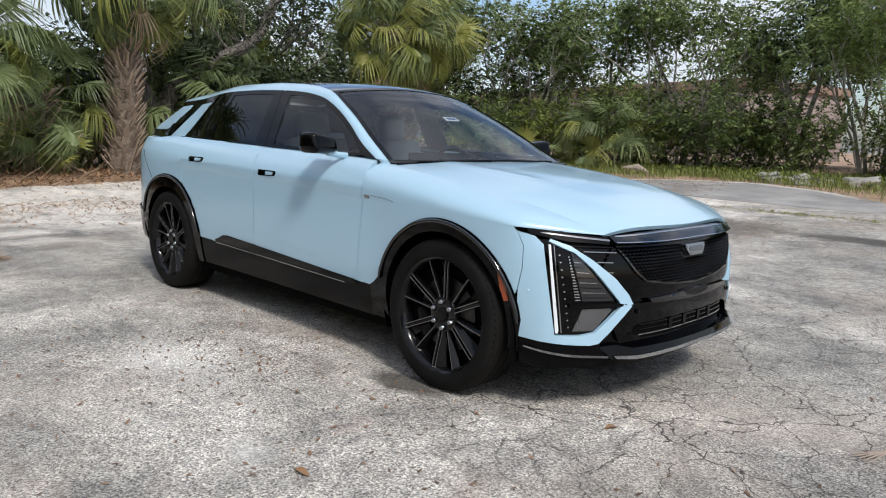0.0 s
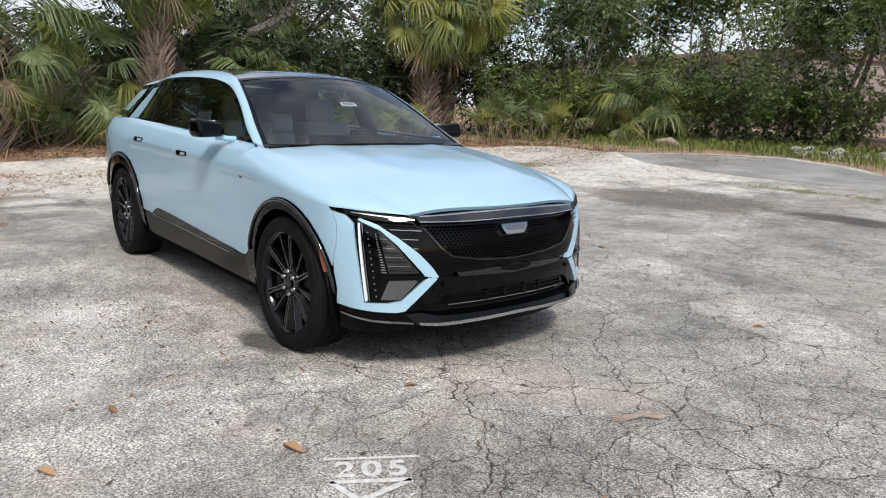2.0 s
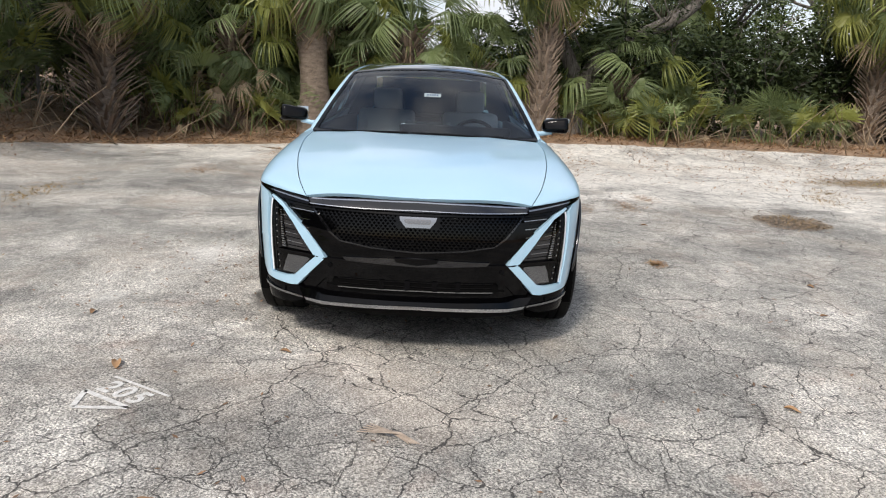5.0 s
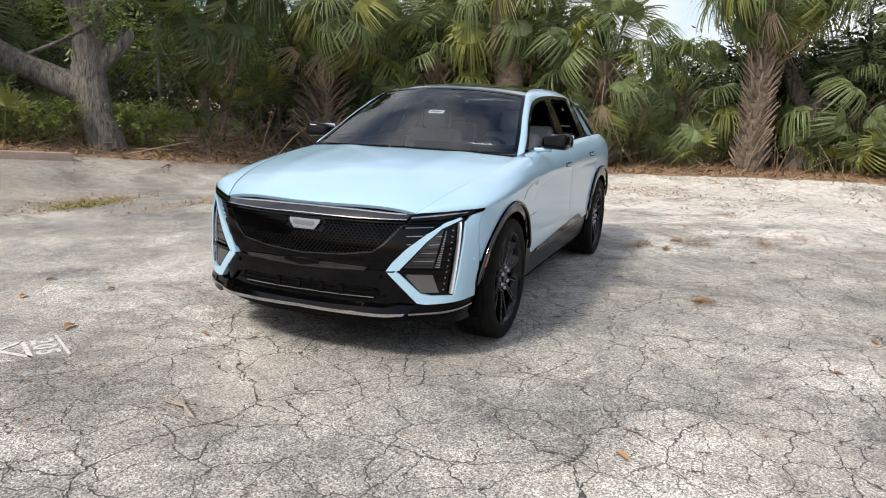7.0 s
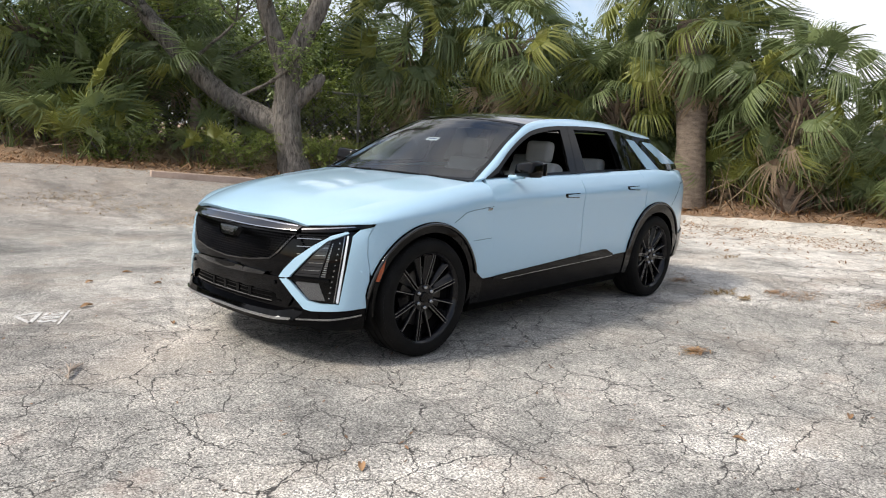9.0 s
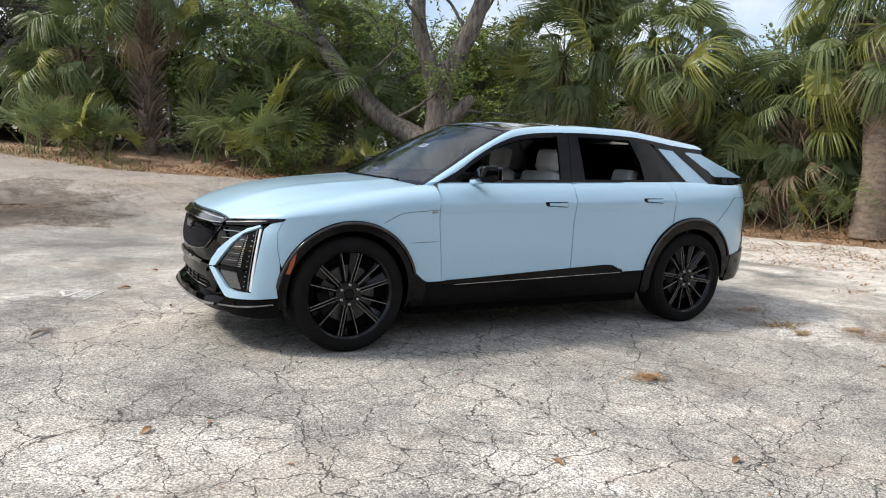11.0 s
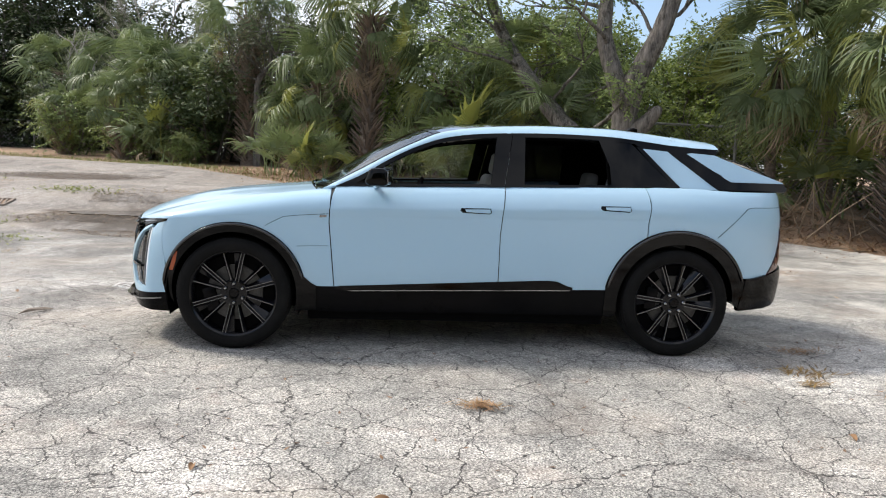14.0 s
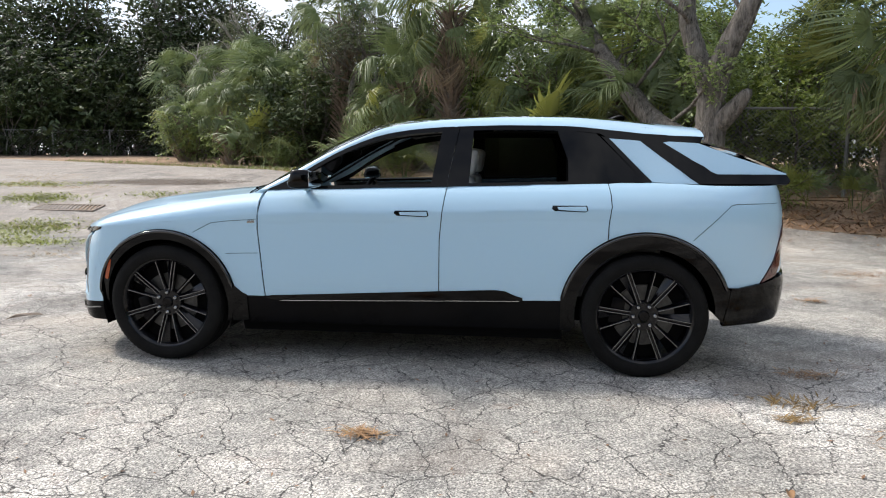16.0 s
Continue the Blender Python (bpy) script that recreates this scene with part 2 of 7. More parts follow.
def panel(name, outline, surface, mat, parent=None, label="", step=(0.06, 0.05), thick=0.02, lift=0.0, lip=0.005, fall=0.005, side=1, inner=None):
    """A sheet panel: the outline is drawn in the surface's own two coordinates, cut into a fine grid, laid on the surface,
    its rim rolled in, and given thickness. side -1 mirrors it across the car."""
    bm = bmesh.new()
    vs = [bm.verts.new((a, b, 0)) for a, b in outline]
    f = bm.faces.new(vs)
    f.normal_update()
    if f.normal.z < 0:
        f.normal_flip()
    if lip:
        bmesh.ops.inset_region(bm, faces=[f], thickness=lip, use_even_offset=True)
    for k, st in enumerate(step):
        lo, hi = min(p[k] for p in outline), max(p[k] for p in outline)
        c = math.floor(lo / st) * st + st
        while c < hi:
            no = (1, 0, 0) if k == 0 else (0, 1, 0)
            co = (c, 0, 0) if k == 0 else (0, c, 0)
            bmesh.ops.bisect_plane(bm, geom=bm.verts[:] + bm.edges[:] + bm.faces[:], plane_co=co, plane_no=no, dist=1e-5)
            c += st
    bm.verts.index_update()
    rim = {v.index for e in bm.edges if len(e.link_faces) == 1 for v in e.verts}
    faces = [[v.index for v in g.verts] for g in bm.faces]
    edges = []
    for e in bm.edges:
        if len(e.link_faces) == 1:
            l = e.link_loops[0]
            edges.append((l.vert.index, l.link_loop_next.vert.index))
    flat = [(v.co.x, v.co.y) for v in bm.verts]
    bm.free()
    outer, norms = [], []
    e = 1e-3
    for i, (a, b) in enumerate(flat):
        p = Vector(surface(a, b))
        n = (Vector(surface(a + e, b)) - Vector(surface(a - e, b))).cross(Vector(surface(a, b + e)) - Vector(surface(a, b - e))).normalized()
        if n.dot(Vector((p.x * 0.25, p.y, p.z * 0.5 - 0.2))) < 0:
            n = -n
        outer.append(p + n * (lift - (fall if i in rim else 0)))
        norms.append(n)
    a, b, c = (outer[k] for k in faces[0][:3])
    if (b - a).cross(c - a).dot(norms[faces[0][0]]) < 0:
        faces = [g[::-1] for g in faces]
        edges = [(j, i) for i, j in edges]
    count = len(outer)
    verts = outer + [p - n * thick for p, n in zip(outer, norms)]
    allnorm = norms + [-n for n in norms]
    polys = faces + [[k + count for k in g[::-1]] for g in faces]
    for i, j in edges:
        q = len(verts)
        quad = [outer[j], outer[i], verts[i + count], verts[j + count]]
        n = (quad[1] - quad[0]).cross(quad[2] - quad[0])
        n = n.normalized() if n.length > 1e-9 else norms[i]
        verts += quad
        allnorm += [n] * 4
        polys.append([q, q + 1, q + 2, q + 3])
    if side < 0:
        verts = [Vector((v.x, -v.y, v.z)) for v in verts]
        allnorm = [Vector((v.x, -v.y, v.z)) for v in allnorm]
        polys = [g[::-1] for g in polys]
    me = bpy.data.meshes.new(name)
    me.from_pydata([tuple(v) for v in verts], [], polys)
    ob = finish(name, me, mat, parent, label, allnorm)
    if inner:
        me.materials.append(inner)
        me.polygons.foreach_set("material_index", [int(k >= len(faces)) for k in range(len(polys))])
    return ob


def spline(points, n=24):
    """Points along a Catmull-Rom curve."""
    p = [np.array(q, float) for q in points]
    p = [2 * p[0] - p[1], *p, 2 * p[-1] - p[-2]]
    out = []
    for i in range(1, len(p) - 2):
        for k in range(n):
            t = k / n
            out.append(0.5 * (2 * p[i] + (p[i + 1] - p[i - 1]) * t + (2 * p[i - 1] - 5 * p[i] + 4 * p[i + 1] - p[i + 2]) * t * t
                              + (3 * p[i] - p[i - 1] - 3 * p[i + 1] + p[i + 2]) * t ** 3))
    return np.array(out + [p[-2]])



# ---- ground materials ----
def pavement_material():
    m = material("weathered_asphalt", rough=0.88)
    tc = m.node_tree.nodes.new("ShaderNodeTexCoord")
    at = tc.outputs["Object"]
    broad = noise_of(m, 0.32, 4, 0.55)
    patch = noise_of(m, 1.1, 6, 0.62, distort=0.4)
    grit = noise_of(m, 80, 3, 0.75)
    stone = m.node_tree.nodes.new("ShaderNodeTexVoronoi")
    stone.inputs["Scale"].default_value = 140
    link(m, at, stone.inputs["Vector"])
    level = calc(m, "ADD", calc(m, "MULTIPLY", broad, 0.5), calc(m, "MULTIPLY", patch, 0.5))
    base = ramp_node(m, level, [(0.36, (0.245, 0.238, 0.222)), (0.46, (0.36, 0.348, 0.32)), (0.53, (0.48, 0.455, 0.415)), (0.63, (0.72, 0.69, 0.64))])
    # pale stones and dark binder between them
    stones = ramp_node(m, stone.outputs["Color"], [(0.12, (0.24, 0.24, 0.25)), (0.5, (0.86, 0.86, 0.85)), (0.88, (1.55, 1.54, 1.51))])
    base = mix_color(m, 0.9, base, stones, "MULTIPLY")
    binder = ramp_node(m, grit, [(0.38, (0.30, 0.29, 0.28)), (0.54, (1.15, 1.15, 1.15))])
    base = mix_color(m, 0.8, base, binder, "MULTIPLY")
    # more binder worn bare ahead of the car, and brown dirt towards the south edge
    spot = m.node_tree.nodes.new("ShaderNodeSeparateXYZ")
    link(m, at, spot.inputs[0])
    wave = noise_of(m, 0.6, 4, 0.6)
    ahead = ramp_node(m, calc(m, "ADD", calc(m, "ADD", calc(m, "MULTIPLY", spot.outputs["X"], 0.1), calc(m, "MULTIPLY", spot.outputs["Y"], -0.04)), calc(m, "MULTIPLY", wave, 0.25)), [(0.44, (1, 1, 1)), (0.60, (0.74, 0.745, 0.755))])
    base = mix_color(m, 1.0, base, ahead, "MULTIPLY")
    dirty = ramp_node(m, calc(m, "ADD", calc(m, "MULTIPLY", spot.outputs["Y"], -0.1), calc(m, "MULTIPLY", wave, 0.4)), [(0.70, (0, 0, 0)), (0.95, (1, 1, 1))])
    base = mix_color(m, calc(m, "MULTIPLY", dirty, 0.55), base, (0.32, 0.275, 0.235))
    # paler towards the west and north, and uneven tar-grey and brown stains
    pale_edge = ramp_node(m, calc(m, "ADD", calc(m, "ADD", calc(m, "MULTIPLY", spot.outputs["X"], -0.1), calc(m, "MULTIPLY", spot.outputs["Y"], 0.036)), calc(m, "MULTIPLY", patch, 0.75)), [(0.78, (0, 0, 0)), (1.0, (1, 1, 1))])
    base = mix_color(m, calc(m, "MULTIPLY", pale_edge, 0.68), base, (0.76, 0.72, 0.655))
    tar = ramp_node(m, noise_of(m, 0.9, 7, 0.68, distort=0.9), [(0.50, (1.08, 1.08, 1.08)), (0.62, (0.62, 0.62, 0.63))])
    base = mix_color(m, 0.8, base, tar, "MULTIPLY")
    blotch = ramp_node(m, noise_of(m, 9, 6, 0.72, distort=0.3), [(0.40, (0.74, 0.74, 0.75)), (0.60, (1.20, 1.20, 1.19))])
    base = mix_color(m, 0.6, base, blotch, "MULTIPLY")
    tan = ramp_node(m, noise_of(m, 0.55, 5, 0.6, distort=0.5, stretch=(1, 1.6, 1)), [(0.50, (0, 0, 0)), (0.66, (1, 1, 1))])
    base = mix_color(m, calc(m, "MULTIPLY", tan, 0.30), base, (0.44, 0.36, 0.285))
    # two paler patches beside the car
    for cx, cy, rx, ry in ((0.25, -1.75, 1.5, 0.75), (1.6, -2.05, 0.6, 0.35)):
        mp = m.node_tree.nodes.new("ShaderNodeMapping")
        mp.inputs["Location"].default_value, mp.inputs["Scale"].default_value = (-cx / rx, -cy / ry, 0), (1 / rx, 1 / ry, 0)
        link(m, at, mp.inputs["Vector"])
        far = m.node_tree.nodes.new("ShaderNodeVectorMath")
        far.operation = "LENGTH"
        link(m, mp.outputs["Vector"], far.inputs[0])
        pale_patch = ramp_node(m, calc(m, "ADD", far.outputs["Value"], calc(m, "MULTIPLY", noise_of(m, 2.6, 5, 0.65), 1.3)), [(0.55 * 1.0, (1, 1, 1)), (1.0, (0, 0, 0))])
        base = mix_color(m, calc(m, "MULTIPLY", pale_patch, 0.6), base, (0.74, 0.72, 0.68))
    # damp, dirty places where leaves have rotted, plus a dark spot beside a wheel
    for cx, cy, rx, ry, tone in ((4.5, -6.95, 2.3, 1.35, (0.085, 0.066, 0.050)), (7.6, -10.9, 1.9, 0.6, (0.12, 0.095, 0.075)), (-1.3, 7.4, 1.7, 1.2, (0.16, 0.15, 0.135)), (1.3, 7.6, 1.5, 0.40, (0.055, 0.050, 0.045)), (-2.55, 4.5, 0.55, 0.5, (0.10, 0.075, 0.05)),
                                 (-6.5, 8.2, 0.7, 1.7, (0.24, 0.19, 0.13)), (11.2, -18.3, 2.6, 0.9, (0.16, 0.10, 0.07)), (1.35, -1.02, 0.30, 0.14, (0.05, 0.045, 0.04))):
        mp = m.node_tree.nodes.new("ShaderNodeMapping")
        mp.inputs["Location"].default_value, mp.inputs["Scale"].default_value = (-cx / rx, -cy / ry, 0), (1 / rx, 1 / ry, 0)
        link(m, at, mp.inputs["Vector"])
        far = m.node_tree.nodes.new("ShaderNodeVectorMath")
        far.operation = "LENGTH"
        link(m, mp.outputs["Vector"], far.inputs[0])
        dark_area = ramp_node(m, calc(m, "ADD", calc(m, "MULTIPLY", far.outputs["Value"], 0.5), calc(m, "MULTIPLY", noise_of(m, 2.8, 6, 0.7), 0.6)), [(0.58, (1, 1, 1)), (0.82, (0, 0, 0))])
        base = mix_color(m, calc(m, "MULTIPLY", dark_area, 0.85), base, tone)
    # rust and leaf stains
    rust = ramp_node(m, noise_of(m, 2.3, 4, 0.6), [(0.60, (0, 0, 0)), (0.74, (1, 1, 1))])
    base = mix_color(m, calc(m, "MULTIPLY", rust, 0.32), base, (0.42, 0.30, 0.24))
    # cracks: a coarse net everywhere, a fine net where the surface has broken up
    wob = node(m, "ShaderNodeTexNoise", Scale=1.6, Detail=5.0, Roughness=0.65)
    link(m, at, wob.inputs["Vector"])
    off = m.node_tree.nodes.new("ShaderNodeVectorMath")
    off.operation = "MULTIPLY_ADD"
    link(m, wob.outputs["Color"], off.inputs[0])
    off.inputs[1].default_value = (0.40, 0.40, 0.0)
    link(m, at, off.inputs[2])
    nets = []
    for scale, width in ((0.9, 0.0055), (3.3, 0.0160), (6.4, 0.0215)):
        v = m.node_tree.nodes.new("ShaderNodeTexVoronoi")
        v.feature, v.voronoi_dimensions = "DISTANCE_TO_EDGE", "2D"
        v.inputs["Scale"].default_value = scale
        link(m, off.outputs[0], v.inputs["Vector"])
        soft = node(m, "ShaderNodeMapRange")
        soft.inputs["From Min"].default_value, soft.inputs["From Max"].default_value = width * 0.35, width
        soft.inputs["To Min"].default_value, soft.inputs["To Max"].default_value = 1.0, 0.0
        link(m, v.outputs["Distance"], soft.inputs["Value"])
        nets.append(soft.outputs["Result"])
    broken = ramp_node(m, noise_of(m, 0.45, 3, 0.5), [(0.24, (0, 0, 0)), (0.36, (1, 1, 1))])
    shattered = ramp_node(m, noise_of(m, 0.8, 3, 0.5), [(0.44, (0, 0, 0)), (0.56, (1, 1, 1))])
    gaps = ramp_node(m, noise_of(m, 3.5, 3, 0.6), [(0.30, (0.1, 0.1, 0.1)), (0.45, (1, 1, 1))])
    crack = calc(m, "MAXIMUM", nets[0], calc(m, "MAXIMUM", calc(m, "MULTIPLY", nets[1], broken), calc(m, "MULTIPLY", nets[2], calc(m, "MULTIPLY", calc(m, "MULTIPLY", broken, 0.85), shattered))))
    # the stretch along the car's right side has stayed whole
    sep = m.node_tree.nodes.new("ShaderNodeSeparateXYZ")
    link(m, at, sep.inputs[0])
    where = calc(m, "ADD", calc(m, "ADD", calc(m, "MULTIPLY", sep.outputs["X"], 0.35), sep.outputs["Y"]), calc(m, "MULTIPLY", noise_of(m, 0.7, 3, 0.5), 2.0))
    whole = m.node_tree.nodes.new("ShaderNodeMapRange")
    whole.inputs["From Min"].default_value, whole.inputs["From Max"].default_value = -0.1, 1.1
    whole.inputs["To Min"].default_value, whole.inputs["To Max"].default_value = 0.12, 1.0
    link(m, where, whole.inputs["Value"])
    crack = calc(m, "MULTIPLY", calc(m, "MULTIPLY", crack, gaps), whole.outputs["Result"])
    base = mix_color(m, calc(m, "MULTIPLY", crack, 0.92), base, (0.035, 0.032, 0.030))
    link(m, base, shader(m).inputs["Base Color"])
    h = calc(m, "SUBTRACT", calc(m, "ADD", calc(m, "MULTIPLY", grit, 0.4), calc(m, "MULTIPLY", stone.outputs["Distance"], -0.35)), calc(m, "MULTIPLY", crack, 1.2))
    bump(m, h, 0.55, 0.010)
    return m


ASPHALT = pavement_material()
SOIL = mottled("needle_strewn_soil", (0.17, 0.115, 0.075), (0.52, 0.36, 0.24), 1.4, 0.95, 0.9, 0.05, 34)
DARKROAD = mottled("smooth_dark_asphalt", (0.17, 0.165, 0.16), (0.40, 0.39, 0.37), 1.1, 0.9, 0.4, 0.01, 90)
NEEDLE = leaf_material("dead_needles", (0.15, 0.078, 0.036), (0.52, 0.32, 0.165), 0.8, 0.05)
MUCK = leaf_material("rotted_leaves", (0.060, 0.042, 0.028), (0.40, 0.29, 0.19), 0.8, 0.0)
DEADLEAF = leaf_material("dead_leaves", (0.075, 0.045, 0.028), (0.34, 0.19, 0.10), 0.7, 0.05)
DRYGRASS = leaf_material("dry_grass", (0.19, 0.120, 0.042), (0.46, 0.31, 0.125), 0.7, 0.15)
GRASS = leaf_material("verge_grass", (0.055, 0.085, 0.018), (0.22, 0.25, 0.060), 0.6, 0.2)
WEED = leaf_material("leafy_weeds", (0.075, 0.110, 0.018), (0.30, 0.33, 0.065), 0.5, 0.3)
STONE = mottled("broken_concrete", (0.20, 0.19, 0.175), (0.42, 0.40, 0.37), 5, 0.9, 0.5, 0.02, 50)
WATER = material("standing_water", (0.020, 0.016, 0.012), 0.03, Coat_Weight=0.0)
SPRAY = mottled("white_spray_paint", (0.42, 0.41, 0.39), (0.78, 0.76, 0.74), 30, 0.8, 0.4, 0.004, 140)
WOODBIT = mottled("grey_stick", (0.24, 0.19, 0.15), (0.46, 0.38, 0.31), 20, 0.85, 0.4, 0.003, 120)


# ---- ground and pavement ----
def ramp01(a, b, v):
    t = min(1.0, max(0.0, (v - a) / (b - a)))
    return t * t * (3 - 2 * t)


def ground_z(x, y):
    """The lot lies level round the car and rises gently to the trees."""
    south = 0.62 * ramp01(-5.5, -9.5, y) + 0.35 * ramp01(-9.5, -14, y) + 0.35 * ramp01(-14, -30, y)
    north = 0.45 * ramp01(4, 18, y) + 0.3 * ramp01(18, 24, y)
    west = 0.35 * ramp01(-8.5, -11.5, x)
    g = max(south, north, west)
    # shallow dip that holds a puddle
    d = math.hypot((x - 4.95) / 1.5, (y + 7.15) / 0.65)
    return g + (0.21 - g) * (1 - ramp01(0.8, 1.7, d)) if d < 1.7 else g


EDGE = [(40, -31), (20, -21.8), (13.2, -18.2), (8.2, -15.0), (5.4, -12.9), (1.8, -10.1), (-0.6, -8.9), (-2.6, -8.0), (-5.0, -7.05), (-6.7, -6.5), (-8.3, -5.3), (-9.1, -3.2), (-9.6, -1.2),
        (-10.0, 0.8), (-10.3, 3.0), (-10.5, 6.0), (-10.5, 9.7), (-10.1, 12.6), (-8.6, 13.2), (-7.2, 13.0), (-5.3, 14.8), (-3.6, 15.4), (-1.8, 14.5), (-0.2, 13.1), (1.2, 11.7), (6, 10.6), (40, 9)]
_edge = spline(EDGE, 14)
_rnd = random.Random(4)
lot = [(float(x) + 0.10 * noise.noise((x * 0.9, y * 0.9, 3)) + _rnd.uniform(-0.05, 0.05), float(y) + 0.10 * noise.noise((x * 0.9, y * 0.9, 9)) + _rnd.uniform(-0.05, 0.05)) for x, y in _edge]


def sheet(name, outline, mat, cell, lift, depth, label, kind="structure", category=""):
    """A sheet of paving or litter with its own edge, laid over the ground."""
    bm = bmesh.new()
    bm.faces.new([bm.verts.new((x, y, 0)) for x, y in outline])
    for k in (0, 1):
        lo, hi = min(p[k] for p in outline), max(p[k] for p in outline)
        st = cell * (1, 0.5)[k]
        c = math.floor(lo / st) * st + st
        while c < hi:
            bmesh.ops.bisect_plane(bm, geom=bm.verts[:] + bm.edges[:] + bm.faces[:], plane_co=(c, 0, 0) if k == 0 else (0, c, 0), plane_no=(1, 0, 0) if k == 0 else (0, 1, 0), dist=1e-5)
            c += st
    bmesh.ops.recalc_face_normals(bm, faces=bm.faces[:])
    if sum(f.normal.z for f in bm.faces) < 0:
        bmesh.ops.reverse_faces(bm, faces=bm.faces[:])
    for v in bm.verts:
        v.co.z = ground_z(v.co.x, v.co.y) + lift
    rim = [e for e in bm.edges if len(e.link_faces) == 1]
    down = bmesh.ops.extrude_edge_only(bm, edges=rim)["geom"]
    for v in down:
        if isinstance(v, bmesh.types.BMVert):
            v.co.z -= depth
    ob = part(name, bm, mat, None, "", 40)
    return tagged(ob, label, category or name, kind=kind)


bm = bmesh.new()
xs = sorted({*np.linspace(-34, 34, 137), *np.geomspace(36, 1500, 18), *(-np.geomspace(36, 1500, 18))})
grid = [[bm.verts.new((x, y, ground_z(x, y) - 0.045 + 0.025 * noise.noise((x * 0.8, y * 0.8, 0)))) for y in xs] for x in xs]
for i in range(len(xs) - 1):
    for j in range(len(xs) - 1):
        bm.faces.new((grid[i][j], grid[i + 1][j], grid[i + 1][j + 1], grid[i][j + 1]))
tagged(part("ground", bm, SOIL), "bare soil under brown needles and leaf litter", "ground", kind="structure")
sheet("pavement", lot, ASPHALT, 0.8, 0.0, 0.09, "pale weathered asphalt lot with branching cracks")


# ---- litter, weeds and marks ----
def inside(x, y, poly):
    c = False
    for (x0, y0), (x1, y1) in zip(poly, poly[1:] + poly[:1]):
        if (y0 > y) != (y1 > y) and x < (x1 - x0) * (y - y0) / (y1 - y0) + x0:
            c = not c
    return c


def scatter(name, spots, mat, label, size, curl=0.3, long=2.2, seed=1, lift=0.006, category="leaves", stand=0.0):
    """Many small curled leaves, needles or blades, one mesh of loose pieces; spots are (x, y, z)."""
    r = random.Random(seed)
    vs, fs = [], []
    for x, y, z in spots:
        a, s = r.uniform(0, 6.283), size * r.uniform(0.6, 1.4)
        w = s / long
        d = Vector((math.cos(a), math.sin(a), stand + r.uniform(-0.15, 0.15) * (stand > 0)))
        n = Vector((-math.sin(a), math.cos(a), 0))
        up = Vector((0, 0, 1))
        p = Vector((x, y, z + lift))
        c = curl * s * r.uniform(0.3, 1.0)
        k = len(vs)
        vs += [p - d * s / 2 * (stand == 0), p + n * w / 2 + up * c * 0.5 + d * s * 0.4 * (stand > 0), p - n * w / 2 + up * c * 0.5 + d * s * 0.4 * (stand > 0), p + d * s * (0.5 if stand == 0 else 1.0) + up * c]
        fs += [(k, k + 2, k + 1), (k + 1, k + 2, k + 3)]
    me = bpy.data.meshes.new(name)
    me.from_pydata([tuple(v) for v in vs], [], fs)
    ob = finish(name, me, mat, flat=True)
    return tagged(ob, label, category, kind="stuff")


r = random.Random(11)
spots, bits = [], []
for x, y in _edge[60:-60]:
    for _ in range(85):
        d = abs(r.gauss(0, 1.0))
        px, py = x + r.gauss(0, 0.7), y + r.gauss(0, 0.7)
        out = Vector((x, y - 2)).normalized()
        px, py = px + out.x * d, py + out.y * d
        if -31 < py < 13.5 and not inside(px, py, lot):
            spots.append((px, py, ground_z(px, py) - 0.02))
        elif r.random() < 0.30 and py < 13:
            bits.append((px, py, ground_z(px, py) + 0.002))
for _ in range(9500):
    k = r.randrange(150, 290)
    u = min(0.5, abs(r.gauss(0, 0.20)))
    px, py = _edge[k][0] * (1 - u) + r.gauss(0, 0.3), _edge[k][1] * (1 - u) + r.gauss(0, 0.3)
    if inside(px, py, lot) and noise.noise((px * 0.7, py * 0.7, 5)) > -0.15:
        bits.append((px, py, ground_z(px, py) + 0.002))
scatter("needle_litter", spots, NEEDLE, "loose brown needles and dead leaf scraps under the trees", 0.17, 0.5, 7, 5, 0.01, "litter")
scatter("edge_litter", bits, NEEDLE, "brown needles blown onto the pavement edge", 0.10, 0.3, 5, 6, 0.002, "litter")
spots = []
for _ in range(2600):
    px, py = r.uniform(-9.2, 6.5), r.uniform(-6.8, 8.5)
    spots.append((px, py, ground_z(px, py) + 0.001))
for _ in range(420):
    px, py = r.gauss(0.3, 0.9), r.gauss(-1.5, 0.45)
    spots.append((px, py, 0.001))
scatter("fallen_leaves", spots, DEADLEAF, "small dry leaves scattered over the pavement", 0.030, 0.35, 2.4, 7, 0.002)
tufts = []
